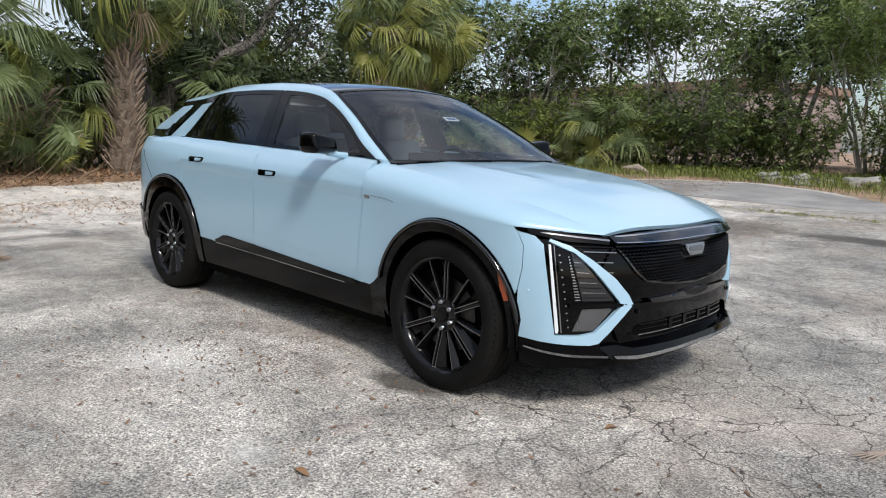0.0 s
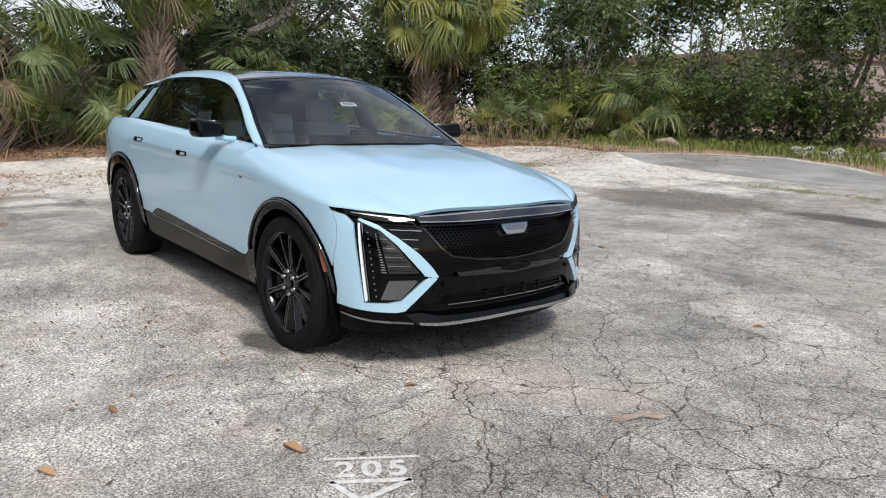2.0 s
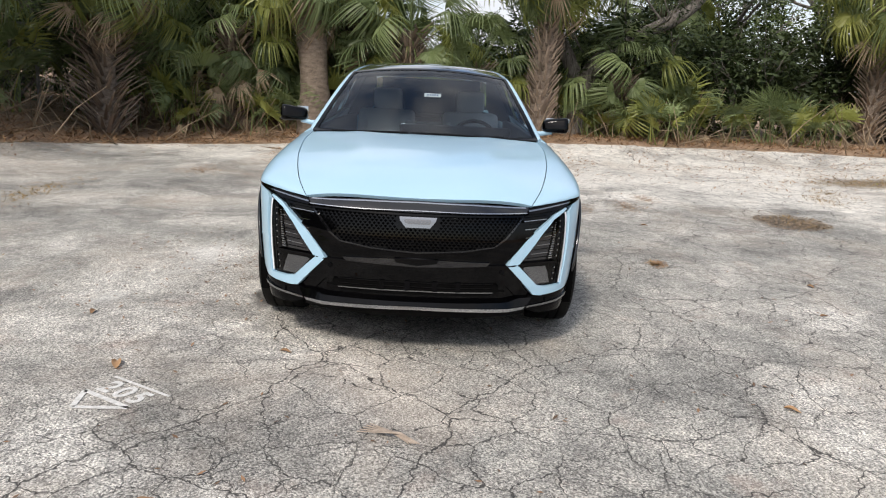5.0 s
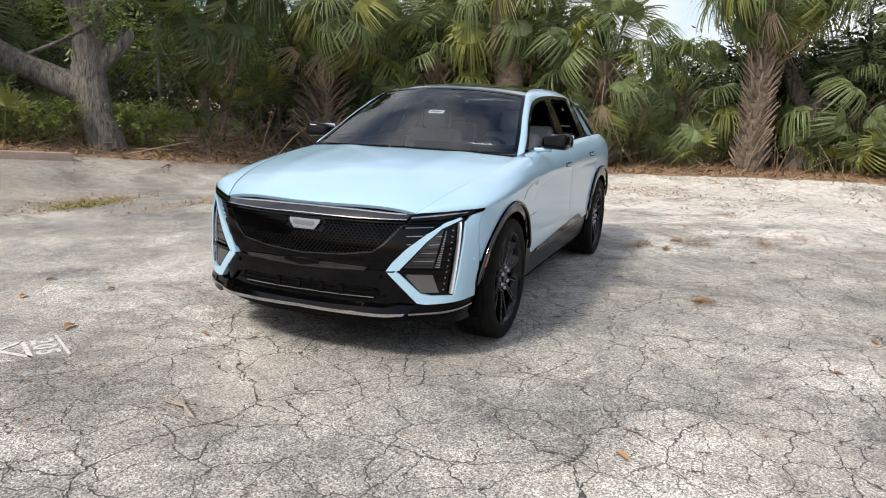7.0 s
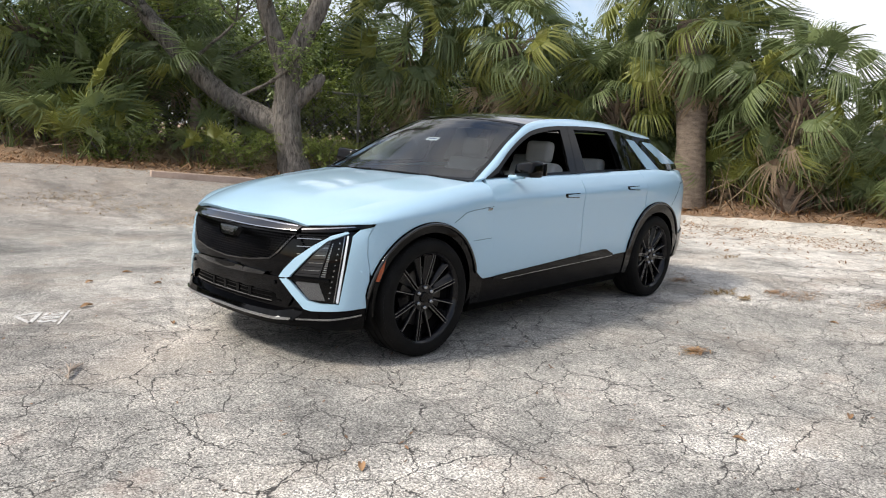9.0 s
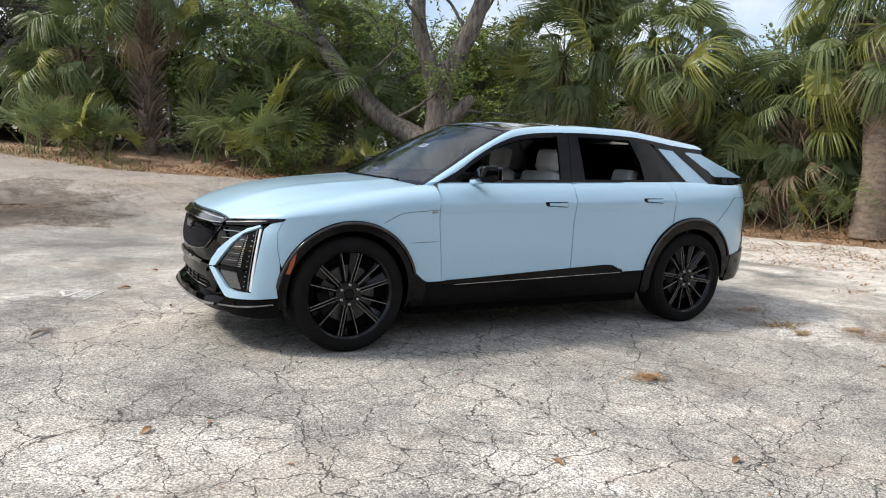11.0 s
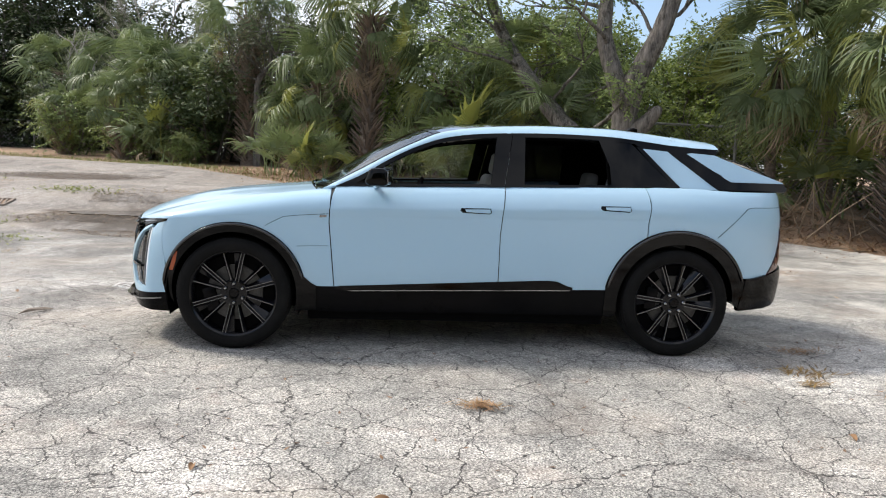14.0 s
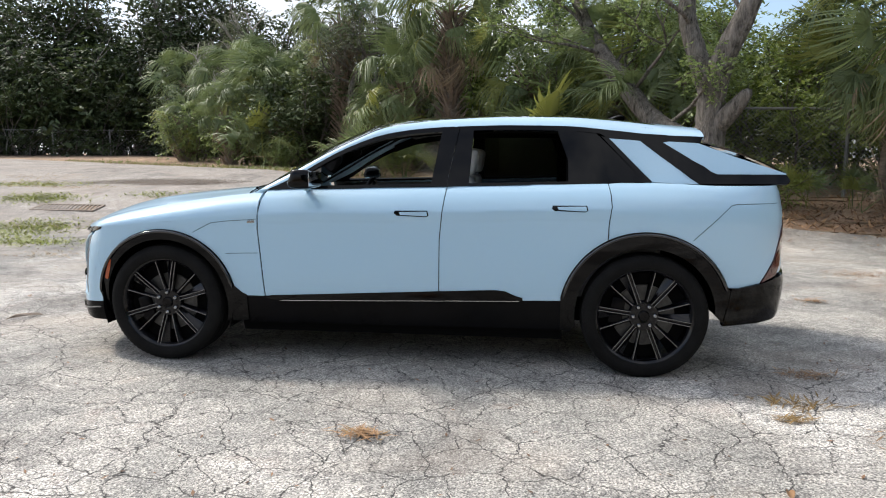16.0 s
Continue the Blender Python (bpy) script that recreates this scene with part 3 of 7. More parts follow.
for cx, cy, rx, ry, n in ((-2.6, 4.6, 0.5, 0.3, 120), (-6.5, 8.3, 0.7, 1.6, 1500), (-4.4, 5.9, 0.6, 0.25, 220), (-1.9, -4.6, 1.0, 0.25, 420), (0.8, -7.2, 1.0, 0.35, 500), (-5.2, 6.4, 0.7, 0.25, 160), (-1.2, -5.6, 1.1, 0.35, 1100), (0.2, -6.6, 0.9, 0.3, 260), (2.2, -8.2, 1.0, 0.4, 300), 
                          (-0.4, 9.8, 2.6, 0.22, 420), (2.2, 9.6, 1.4, 0.25, 200), (-0.035, 2.06, 0.09, 0.05, 40), (-2.3, 1.35, 0.22, 0.12, 110), (5.6, -3.6, 0.5, 0.4, 160), (7.8, -6.4, 0.8, 0.35, 300), (10.9, -10.5, 1.2, 0.5, 420), (4.6, -8.6, 1.2, 0.25, 260), (9.5, -9.6, 1.6, 0.5, 420), (12.0, -11.5, 1.6, 0.5, 300), (-6.0, -1.4, 0.4, 0.2, 70), (-4.9, 0.4, 0.3, 0.12, 50)):
    for _ in range(n):
        px, py = r.gauss(cx, rx * 0.55), r.gauss(cy, ry * 0.55)
        tufts.append((px, py, ground_z(px, py)))
scatter("dry_weeds", tufts, DRYGRASS, "flattened dry weeds growing in the pavement cracks", 0.065, 0.3, 6, 8, 0.0, "weeds", 0.14)
green = []
for cx, cy, rx, ry, n in ((9.0, -8.2, 0.9, 0.35, 1100), (6.9, -4.9, 1.0, 0.5, 1000), (7.9, -5.8, 0.8, 0.5, 700), (-6.4, 9.0, 0.4, 0.8, 160), (7.8, -6.4, 0.9, 0.45, 1200), (10.6, -10.2, 1.3, 0.55, 900), (6.6, -8.6, 0.7, 0.3, 300), (-1.0, -5.5, 0.6, 0.25, 160), (-0.2, 9.8, 2.2, 0.2, 300)):
    for _ in range(n):
        px, py = r.gauss(cx, rx * 0.55), r.gauss(cy, ry * 0.55)
        green.append((px, py, ground_z(px, py)))
scatter("crack_weeds", green, WEED, "low yellow-green weeds growing through the pavement", 0.055, 0.4, 2.4, 18, 0.0, "weeds", 0.22)
verge = []
for _ in range(24000):
    px, py = r.uniform(-14, 14), r.gauss(17.2, 1.6)
    if not inside(px, py, lot) and py > 11 and noise.noise((px * 0.5, py * 0.5, 2)) > -0.35:
        verge.append((px, py, ground_z(px, py) - 0.04))
low = []
for _ in range(12000):
    k = r.randrange(20, 150)
    px, py = _edge[k][0] + r.gauss(0.3, 0.8), _edge[k][1] - abs(r.gauss(0.2, 0.8))
    if not inside(px, py, lot) and px > 1.5:
        low.append((px, py, ground_z(px, py) - 0.045))
weeds = []
for _ in range(9000):
    px, py = r.uniform(-14, 6), r.gauss(17.9, 0.9)
    if not inside(px, py, lot) and noise.noise((px * 0.6, py * 0.6, 7)) > -0.1:
        weeds.append((px, py, ground_z(px, py) - 0.03 + r.uniform(0, 0.22)))
scatter("verge_weeds", weeds, WEED, "leafy yellow-green weeds along the verge", 0.11, 0.4, 2.2, 29, 0.0, "weeds", 0.5)
scatter("verge_grass", low, GRASS, "low patchy grass along the pavement edge", 0.085, 0.5, 6, 19, 0.0, "grass", 0.7)
scatter("verge_grass", verge, GRASS, "rough yellow-green grass along the pavement edge", 0.16, 0.5, 9, 9, 0.0, "grass", 1.1)


def debris_bed(name, outline, count, seed, label, mat=MUCK):
    rr = random.Random(seed)
    pts = []
    xs_, ys_ = [p[0] for p in outline], [p[1] for p in outline]
    while len(pts) < count:
        px, py = rr.uniform(min(xs_), max(xs_)), rr.uniform(min(ys_), max(ys_))
        if inside(px, py, outline) and math.hypot((px - 4.95) / 1.1, (py + 7.15) / 0.28) > 1:
            pts.append((px, py, ground_z(px, py)))
    return scatter(name, pts, mat, label, 0.030, 0.35, 2.0, seed, 0.004, "leaf debris")


def oval(cx, cy, rx, ry, turn=0.0, n=18, seed=0, rough=0.18):
    rr = random.Random(seed)
    out = []
    for k in range(n):
        a = 2 * math.pi * k / n
        q = 1 + rr.uniform(-rough, rough)
        x, y = rx * q * math.cos(a), ry * q * math.sin(a)
        out.append((cx + x * math.cos(turn) - y * math.sin(turn), cy + x * math.sin(turn) + y * math.cos(turn)))
    return out


debris_bed("leaf_debris", oval(4.5, -7.0, 2.3, 1.45, 0.0, 26, 1, 0.30), 15000, 21, "drift of brown leaf debris round a puddle")
debris_bed("leaf_debris", oval(7.6, -10.9, 1.9, 0.6, 0.1, seed=2), 4200, 22, "drift of brown leaf debris on the pavement")
debris_bed("leaf_debris", oval(-1.3, 7.5, 1.6, 1.3, 0.0, 20, 3, 0.4), 3000, 23, "drift of grey-brown leaf debris beside a puddle")
debris_bed("leaf_debris", oval(11.2, -18.3, 2.6, 0.9, 0.1, seed=9, rough=0.3), 2600, 25, "drift of red-brown leaf debris on the far pavement", DEADLEAF)
debris_bed("leaf_debris", oval(-2.55, 4.5, 0.5, 0.5, 0.2, seed=4), 1500, 24, "small drift of dark rotted leaves on the pavement", MUCK)
debris_bed("leaf_debris", oval(-1.0, -5.65, 1.0, 0.42, 0.3, seed=14, rough=0.35), 420, 26, "sparse drift of orange-brown needles on the pavement", NEEDLE)
for k, (px, py, q) in enumerate(((-0.03, 2.09, 0.13), (-2.58, 0.8, 0.17), (-3.54, -1.69, 0.16), (-2.21, 1.62, 0.10), (-2.83, 1.68, 0.12), (-2.86, 1.92, 0.34), (-3.15, 2.62, 0.42), (-3.9, 3.05, 0.34), (-5.6, 2.2, 0.4), (-4.7, -3.4, 0.5))):
    rr = random.Random(40 + k)
    scatter("needle_clump", [(px + rr.gauss(0, q * 0.5), py + rr.gauss(0, q * 0.28), 0.002 + rr.uniform(0, 0.012)) for _ in range(int(40 + 420 * q))], NEEDLE if k != 3 else DRYGRASS, "small clump of tan needles on the asphalt", 0.075, 0.3, 10, 41 + k, 0.003, "needles")
sheet("puddle", oval(4.85, -7.2, 1.1, 0.44, 0.08, 40, 5, 0.22), WATER, 0.8, 0.016, 0.01, "dark shallow puddle among leaf debris", "", "puddle")
sheet("driveway", [(-6.9, 13.0), (-5.2, 14.55), (-3.6, 15.15), (-1.9, 14.3), (-0.3, 12.9), (1.1, 11.5), (0.2, 10.9), (-2.5, 11.0), (-5.0, 11.6)], DARKROAD, 0.8, 0.006, 0.03, "smoother dark grey asphalt apron", "structure")

# rubble on the verge
r = random.Random(31)
for k in range(9):
    bm = bmesh.new()
    bmesh.ops.create_cube(bm, size=1.7)
    bmesh.ops.subdivide_edges(bm, edges=bm.edges[:], cuts=2, use_grid_fill=True)
    sx, sy, sz = r.uniform(0.22, 0.50), r.uniform(0.15, 0.3), r.uniform(0.05, 0.09)
    for v in bm.verts:
        q = 1 + 0.55 * noise.noise(v.co * 1.5 + Vector((k * 7, 0, 0)))
        v.co = Vector((v.co.x * sx * q, v.co.y * sy * q, v.co.z * sz * q))
    ob = part("concrete_lump", bm, STONE, None, "", 20)
    px, py = -2.75 + r.gauss(0, 0.42), 16.7 + r.gauss(0, 0.16)
    ob.matrix_world = pose(px, py, ground_z(px, py) + 0.04 + 0.10 * (k % 3 == 0), r.uniform(-15, 15), r.uniform(-15, 15), r.uniform(0, 180))
    tagged(ob, "pale lump of broken concrete on the grass verge", "rubble", "rubble pile")

bm = bmesh.new()
tube(bm, [(-7.95, 16.2, ground_z(-7.95, 16.2) + 0.10), (-7.4, 16.1, ground_z(-7.4, 16.1) + 0.13), (-6.95, 15.9, ground_z(-6.95, 15.9) + 0.06)], [0.10, 0.14, 0.05], 10)
for v in bm.verts:
    v.co += Vector((0, 0, 1)) * 0.04 * noise.noise(v.co * 5)
tagged(part("fallen_log", bm, WOODBIT), "weathered pale piece of log lying on the verge", "log")

# sprayed survey mark
MARK = Matrix.Translation((3.075, -1.36, 0.003)) @ Matrix.Rotation(radians(59), 4, "Z")


def stroke(bm, a, b, w):
    a, b = Vector((*a, 0)), Vector((*b, 0))
    n = (b - a).normalized().cross(Vector((0, 0, 1))) * w / 2
    c = [bm.verts.new(MARK @ (p + Vector((0, 0, h)))) for h in (0.0, 0.0015) for p in (a - n, b - n, b + n, a + n)]
    for f in ((4, 5, 6, 7), (0, 1, 5, 4), (1, 2, 6, 5), (2, 3, 7, 6), (3, 0, 4, 7)):
        bm.faces.new([c[i] for i in f])


bm = bmesh.new()
stroke(bm, (-0.20, 0.150), (0.19, 0.155), 0.016)
for a, b in (((-0.17, -0.03), (0.14, -0.03)), ((0.14, -0.03), (-0.06, -0.17)), ((-0.06, -0.17), (-0.17, -0.03))):
    stroke(bm, a, b, 0.026)
bmesh.ops.recalc_face_normals(bm, faces=bm.faces[:])
mark = tagged(part("sprayed_mark", bm, SPRAY), "worn white spray-painted triangle and number on the asphalt", "ground marking")
txt = bpy.data.curves.new("sprayed_number", "FONT")
txt.body, txt.size, txt.align_x, txt.offset, txt.extrude, txt.space_character = "205", 0.165, "CENTER", 0.004, 0.001, 1.25
txt.materials.append(SPRAY)
tob = new("sprayed_number", txt)
tob.matrix_world = MARK @ Matrix.Translation((-0.01, 0.010, 0.0))
tob.parent = mark
# split stick and a few large curled leaves
bm = bmesh.new()
for k in range(5):
    tube(bm, [(3.24 + 0.02 * k, -0.16 - 0.012 * k, 0.012), (3.33 + 0.01 * k, -0.06 + 0.01 * k, 0.022 + 0.004 * k), (3.41, 0.02 + 0.012 * k, 0.012)], [0.0025, 0.005, 0.0025], 5)
tagged(part("split_stick", bm, WOODBIT), "weathered split stick lying on the asphalt", "stick")


def big_leaf(x, y, turn, size):
    bm = bmesh.new()
    rows = []
    for i in range(7):
        t = i / 6
        w = size * 0.42 * math.sin(math.pi * (0.08 + 0.9 * t)) ** 0.8
        rows.append([bm.verts.new(((t - 0.5) * size * 2, w * s, 0.004 + abs(s) ** 1.5 * 0.35 * size * (0.6 + 0.4 * math.sin(5 * t)) + 0.12 * size * math.sin(3 * t))) for s in (-1, -0.5, 0, 0.5, 1)])
    for a, b in zip(rows, rows[1:]):
        for k in range(4):
            bm.faces.new((a[k], a[k + 1], b[k + 1], b[k]))
    ob = part("curled_leaf", bm, NEEDLE, None, "", 80)
    ob.matrix_world = pose(x, y, ground_z(x, y), 0, 0, turn)
    return tagged(ob, "curled tan dead leaf on the asphalt", "leaf", "curled leaves")


for x, y, a, s in ((2.70, -1.51, 20, 0.055), (2.42, -0.70, 70, 0.035), (3.9, -0.9, 130, 0.04), (1.9, -2.0, 10, 0.04), (2.9, 1.9, 50, 0.04), (1.3, 2.9, 95, 0.035), (0.5, 3.2, 15, 0.04), (1.9, -2.6, 160, 0.045), (2.35, -2.35, 30, 0.045), (-1.9, 2.5, 80, 0.04)):
    big_leaf(x, y, a, s)


# storm drain in a channel across the lot
RUST = mottled("rusty_iron", (0.17, 0.135, 0.105), (0.36, 0.29, 0.235), 12, 0.8, 0.5, 0.004, 90)
grate = new("drain_grate")
bm = bmesh.new()
for px, py, sx, sy in ((0, 0.26, 1.5, 0.05), (0, -0.26, 1.5, 0.05), (0.73, 0, 0.05, 0.52), (-0.73, 0, 0.05, 0.52)):
    box(bm, (sx, sy, 0.03), Matrix.Translation((px, py, 0.012)), 0.004)
part("grate_frame", bm, RUST, grate)
for k in range(15):
    bm = bmesh.new()
    box(bm, (0.030, 0.52, 0.024), Matrix.Translation((-0.66 + 0.094 * k, 0, 0.010)) @ Matrix.Rotation(radians(14), 4, "Z"), 0.003)
    part("grate_bar", bm, RUST, grate)
bm = bmesh.new()
box(bm, (1.5, 0.54, 0.004), Matrix.Translation((0, 0, 0.003)), 0.001)
part("pit", bm, SOIL, grate, "drain pit silted up with soil")
grate.matrix_world = pose(7.97, -7.58, ground_z(7.97, -7.58) - 0.008, -13, 0, -3) @ Matrix.Diagonal((0.9, 0.7, 1, 1))
tagged(grate, "rusty iron drain grate set in the pavement", "drain grate")


# broken length of kerb at the pavement's edge
KERB = mottled("pinkish_concrete", (0.32, 0.235, 0.185), (0.52, 0.40, 0.33), 4, 0.9, 0.5, 0.01, 60)
bm = bmesh.new()
box(bm, (1.85, 0.22, 0.30), Matrix.Identity(4), 0.02, 2)
for v in bm.verts:
    v.co += Vector((noise.noise(v.co * 4), noise.noise(v.co * 4 + Vector((5, 0, 0))), noise.noise(v.co * 4 + Vector((0, 7, 0))))) * 0.012
kerb = part("kerb_stone", bm, KERB, None, "", 40)
kerb.matrix_world = pose(-1.92, -8.02, 0.37, 0, 3.2, 161)
tagged(kerb, "broken pinkish concrete kerb stone at the edge of the lot", "kerb stone")
# ---- the car: centre between the axles, front towards +x, left towards +y ----
AXLE, HUB = 1.547, 0.386
PLAN = [(2.415, 0.0), (2.408, 0.25), (2.362, 0.51), (2.262, 0.72), (2.165, 0.842), (2.07, 0.902), (1.95, 0.943), (1.75, 0.968), (1.45, 0.974), (0.9, 0.962),
        (-0.3, 0.955), (-1.0, 0.962), (-1.6, 0.976), (-1.95, 0.962), (-2.15, 0.925), (-2.3, 0.855), (-2.40, 0.74), (-2.455, 0.5), (-2.475, 0.0)]


_front = spline([(2.408, -0.25)] + PLAN)[24:]
_len = np.concatenate([[0], np.cumsum(np.hypot(*np.diff(_front, axis=0).T))])


def at_x(x):
    """Distance along the car's outline from the middle of its nose to where it passes x."""
    return float(np.interp(-x, -_front[:, 0], _len))


def at_y(y):
    """The same to where it passes y on the nose."""
    k = _front[:, 0] > 1.9
    return float(np.copysign(np.interp(abs(y), _front[k, 1], _len[k]), y))


def ease(a, b, v):
    t = min(1.0, max(0.0, (v - a) / (b - a)))
    return t * t * (3 - 2 * t)


SIDE_IN = smooth([0.2, 0.30, 0.45, 0.60, 0.80, 0.92, 0.985, 1.02, 1.06, 1.10, 1.13, 1.16], [0.075, 0.045, 0.018, 0.006, 0.0, 0.0, 0.008, 0.022, 0.046, 0.082, 0.125, 0.17])
NOSE_IN = smooth([0.2, 0.30, 0.50, 0.62, 0.76, 0.83, 0.88, 0.92], [0.02, 0.0, 0.0, 0.004, 0.022, 0.048, 0.080, 0.12])
TAIL_IN = smooth([0.3, 0.40, 0.62, 0.80, 0.98, 1.10, 1.20, 1.27], [0.06, 0.02, 0.0, 0.01, 0.012, 0.03, 0.055, 0.09])


def body(s, z, out=0.0):
    """A point of the car's lower body: s along its outline, z up, out metres proud."""
    q = abs(s)
    x, y = np.interp(q, _len, _front[:, 0]), np.interp(q, _len, _front[:, 1])
    dx, dy = (np.interp(q + 0.01, _len, _front[:, k]) - np.interp(q - 0.01, _len, _front[:, k]) for k in (0, 1))
    if q < 0.01:
        dx, dy = 0.0, 1.0
    l = math.hypot(dx, dy)
    nx, ny = dy / l, -dx / l
    wedge = z - 0.028 * max(0.0, 0.86 - x) * max(0.0, z - 0.3) / 0.83
    inn = SIDE_IN(wedge)
    # sharp shoulder line: the flank below it leans in
    inn += 0.011 * ease(1.25, 0.95, x) * ease(-1.75, -1.35, x) * min(1.0, max(0.0, (0.985 - wedge) / 0.06)) * ease(0.50, 0.85, wedge)
    inn += (NOSE_IN(z) - inn) * ease(1.95, 2.25, x)
    inn += (TAIL_IN(z) - inn) * ease(-2.1, -2.38, x)
    d = inn - out
    return (x - nx * d, math.copysign(y - ny * d, s) if s else 0.0, z)


def side(x, z):
    return body(at_x(x), z)


def cabin(x, z):
    """The leaning sides of the cabin, down to the belt."""
    w = z - 0.028 * (0.86 - x) - 1.13
    y = 0.837 - 0.44 * w - 0.12 * w * w - 0.12 * (max(0.0, -1 - x) / 0.9) ** 2
    tail = 0.80 - 0.5 * (z - 1.2) - 0.10 * (max(0.0, -x - 1.5) / 0.9) ** 2
    k = ease(-1.25, -1.75, x)
    return (x, y + (tail - y) * k, z)


def arc(cx, r, a0, a1, n=16, cz=HUB):
    return [(cx + r * math.cos(radians(a0 + (a1 - a0) * k / n)), cz + r * math.sin(radians(a0 + (a1 - a0) * k / n))) for k in range(n + 1)]


RAIL_LOW = smooth([0.875, 0.70, 0.51, 0.316, 0.12, -0.12, -0.36, -0.7, -1.05, -1.38, -1.6, -1.92], [1.137, 1.220, 1.335, 1.432, 1.500, 1.537, 1.552, 1.560, 1.555, 1.525, 1.503, 1.492])
RAIL_TOP_Z = smooth([0.97, 0.70, 0.51, 0.316, 0.15, -0.12, -0.36, -0.7, -1.05, -1.38, -1.68, -1.92], [1.118, 1.265, 1.372, 1.468, 1.540, 1.588, 1.608, 1.620, 1.618, 1.596, 1.565, 1.541])
RAIL_TOP_Y = smooth([0.97, 0.70, 0.51, 0.316, 0.15, -0.12, -0.36, -0.7, -1.05, -1.38, -1.68, -1.92], [0.805, 0.745, 0.695, 0.650, 0.612, 0.560, 0.535, 0.525, 0.52, 0.505, 0.485, 0.465])
BELT = lambda x: 1.138 + 0.028 * (0.86 - x)
HOOD_X = [0.97, 1.2, 1.6, 1.9, 2.1, 2.268]
HOOD_Y = smooth(HOOD_X, [0.800, 0.812, 0.785, 0.738, 0.690, 0.622])
HOOD_Z = smooth(HOOD_X, [1.112, 1.085, 1.030, 0.975, 0.922, 0.858])
HOOD_MID = smooth([0.97, 1.2, 1.5, 1.8, 2.0, 2.12, 2.25, 2.36], [1.140, 1.124, 1.098, 1.062, 1.020, 0.982, 0.930, 0.872])


def hood(x, v):
    """The bonnet: v from -1 at its right shut line to 1 at its left; it reaches further forward in the middle."""
    fwd = x + 0.075 * (1 - v * v) * ease(1.5, 2.26, x) + 0.10 * (1 - v * v) * ease(1.3, 0.97, x)
    ridge = 0.006 * math.exp(-((abs(v) - 0.55) / 0.10) ** 2) * ease(2.2, 1.7, x)
    e = abs(v) ** 2.4
    return (fwd, v * HOOD_Y(x), HOOD_MID(fwd if fwd < 2.35 else 2.35) * (1 - e) + HOOD_Z(x) * e + ridge)


def wing(t, v):
    """The front wing's top: t from the door to the nose, v from the side up to the bonnet."""
    x = 0.905 + t * (2.268 - 0.905)
    b = Vector((x, HOOD_Y(x), HOOD_Z(x))) if x > 0.97 else Vector((x, HOOD_Y(0.97), HOOD_Z(0.97) + (0.97 - x) * 0.12))
    if x < 1.985:
        z = WING_LOW(x)
        a = Vector(side(x, z))
    else:
        k = (x - 1.985) / (2.268 - 1.985)
        a = Vector((1.985 + (2.268 - 1.985) * k, 0.931 - 0.309 * k ** 1.25, 0.882 - 0.026 * k))
    rise = b.z - a.z
    c = Vector(((a.x + b.x) / 2, a.y - 0.012 * (1 - t), a.z + rise * 0.78))
    return tuple(a * (1 - v) ** 2 + c * 2 * v * (1 - v) + b * v * v)


WING_LOW = smooth([0.9, 1.2, 1.55, 1.8, 1.985], [0.985, 0.955, 0.925, 0.90, 0.882])


def rail(x, v):
    """The roof rail and windscreen pillar: v from the window's edge to the roof's."""
    a = Vector(cabin(x, RAIL_LOW(x)))
    xb = x + 0.095 * ease(0.5, 0.875, x)
    b = Vector((xb, RAIL_TOP_Y(xb), RAIL_TOP_Z(xb)))
    c = (a + b) / 2 + Vector((0, 0.012, 0.016))
    return tuple(a * (1 - v) ** 2 + c * 2 * v * (1 - v) + b * v * v)


def screen(u, v):
    """The windscreen: u from its base to the roof, v across."""
    x = 0.97 - 0.82 * u
    z, y = RAIL_TOP_Z(x), RAIL_TOP_Y(x)
    bow = 1 - v * v
    return (x + bow * (0.16 - 0.06 * u) , v * y, z + bow * (0.012 + 0.03 * math.sin(math.pi * u) ** 1.0 * 0.6 + 0.035 * u) - bow * 0.02 * (1 - u))


def roof(x, v):
    y, z = RAIL_TOP_Y(x), RAIL_TOP_Z(x)
    bow = 1 - v * v
    fwd = 0.10 * bow * ease(-0.6, 0.15, x)
    return (x + fwd, v * y, z + bow * (0.030 + 0.017 * ease(-0.6, 0.15, x)))


def strip(lo, hi, v0=-1.0, v1=1.0):
    return [(lo, v0), (hi, v0), (hi, v1), (lo, v1)]


car = new("electric_suv")
tagged(car, "pale blue electric SUV with black wheels, parked on cracked pavement", "car")

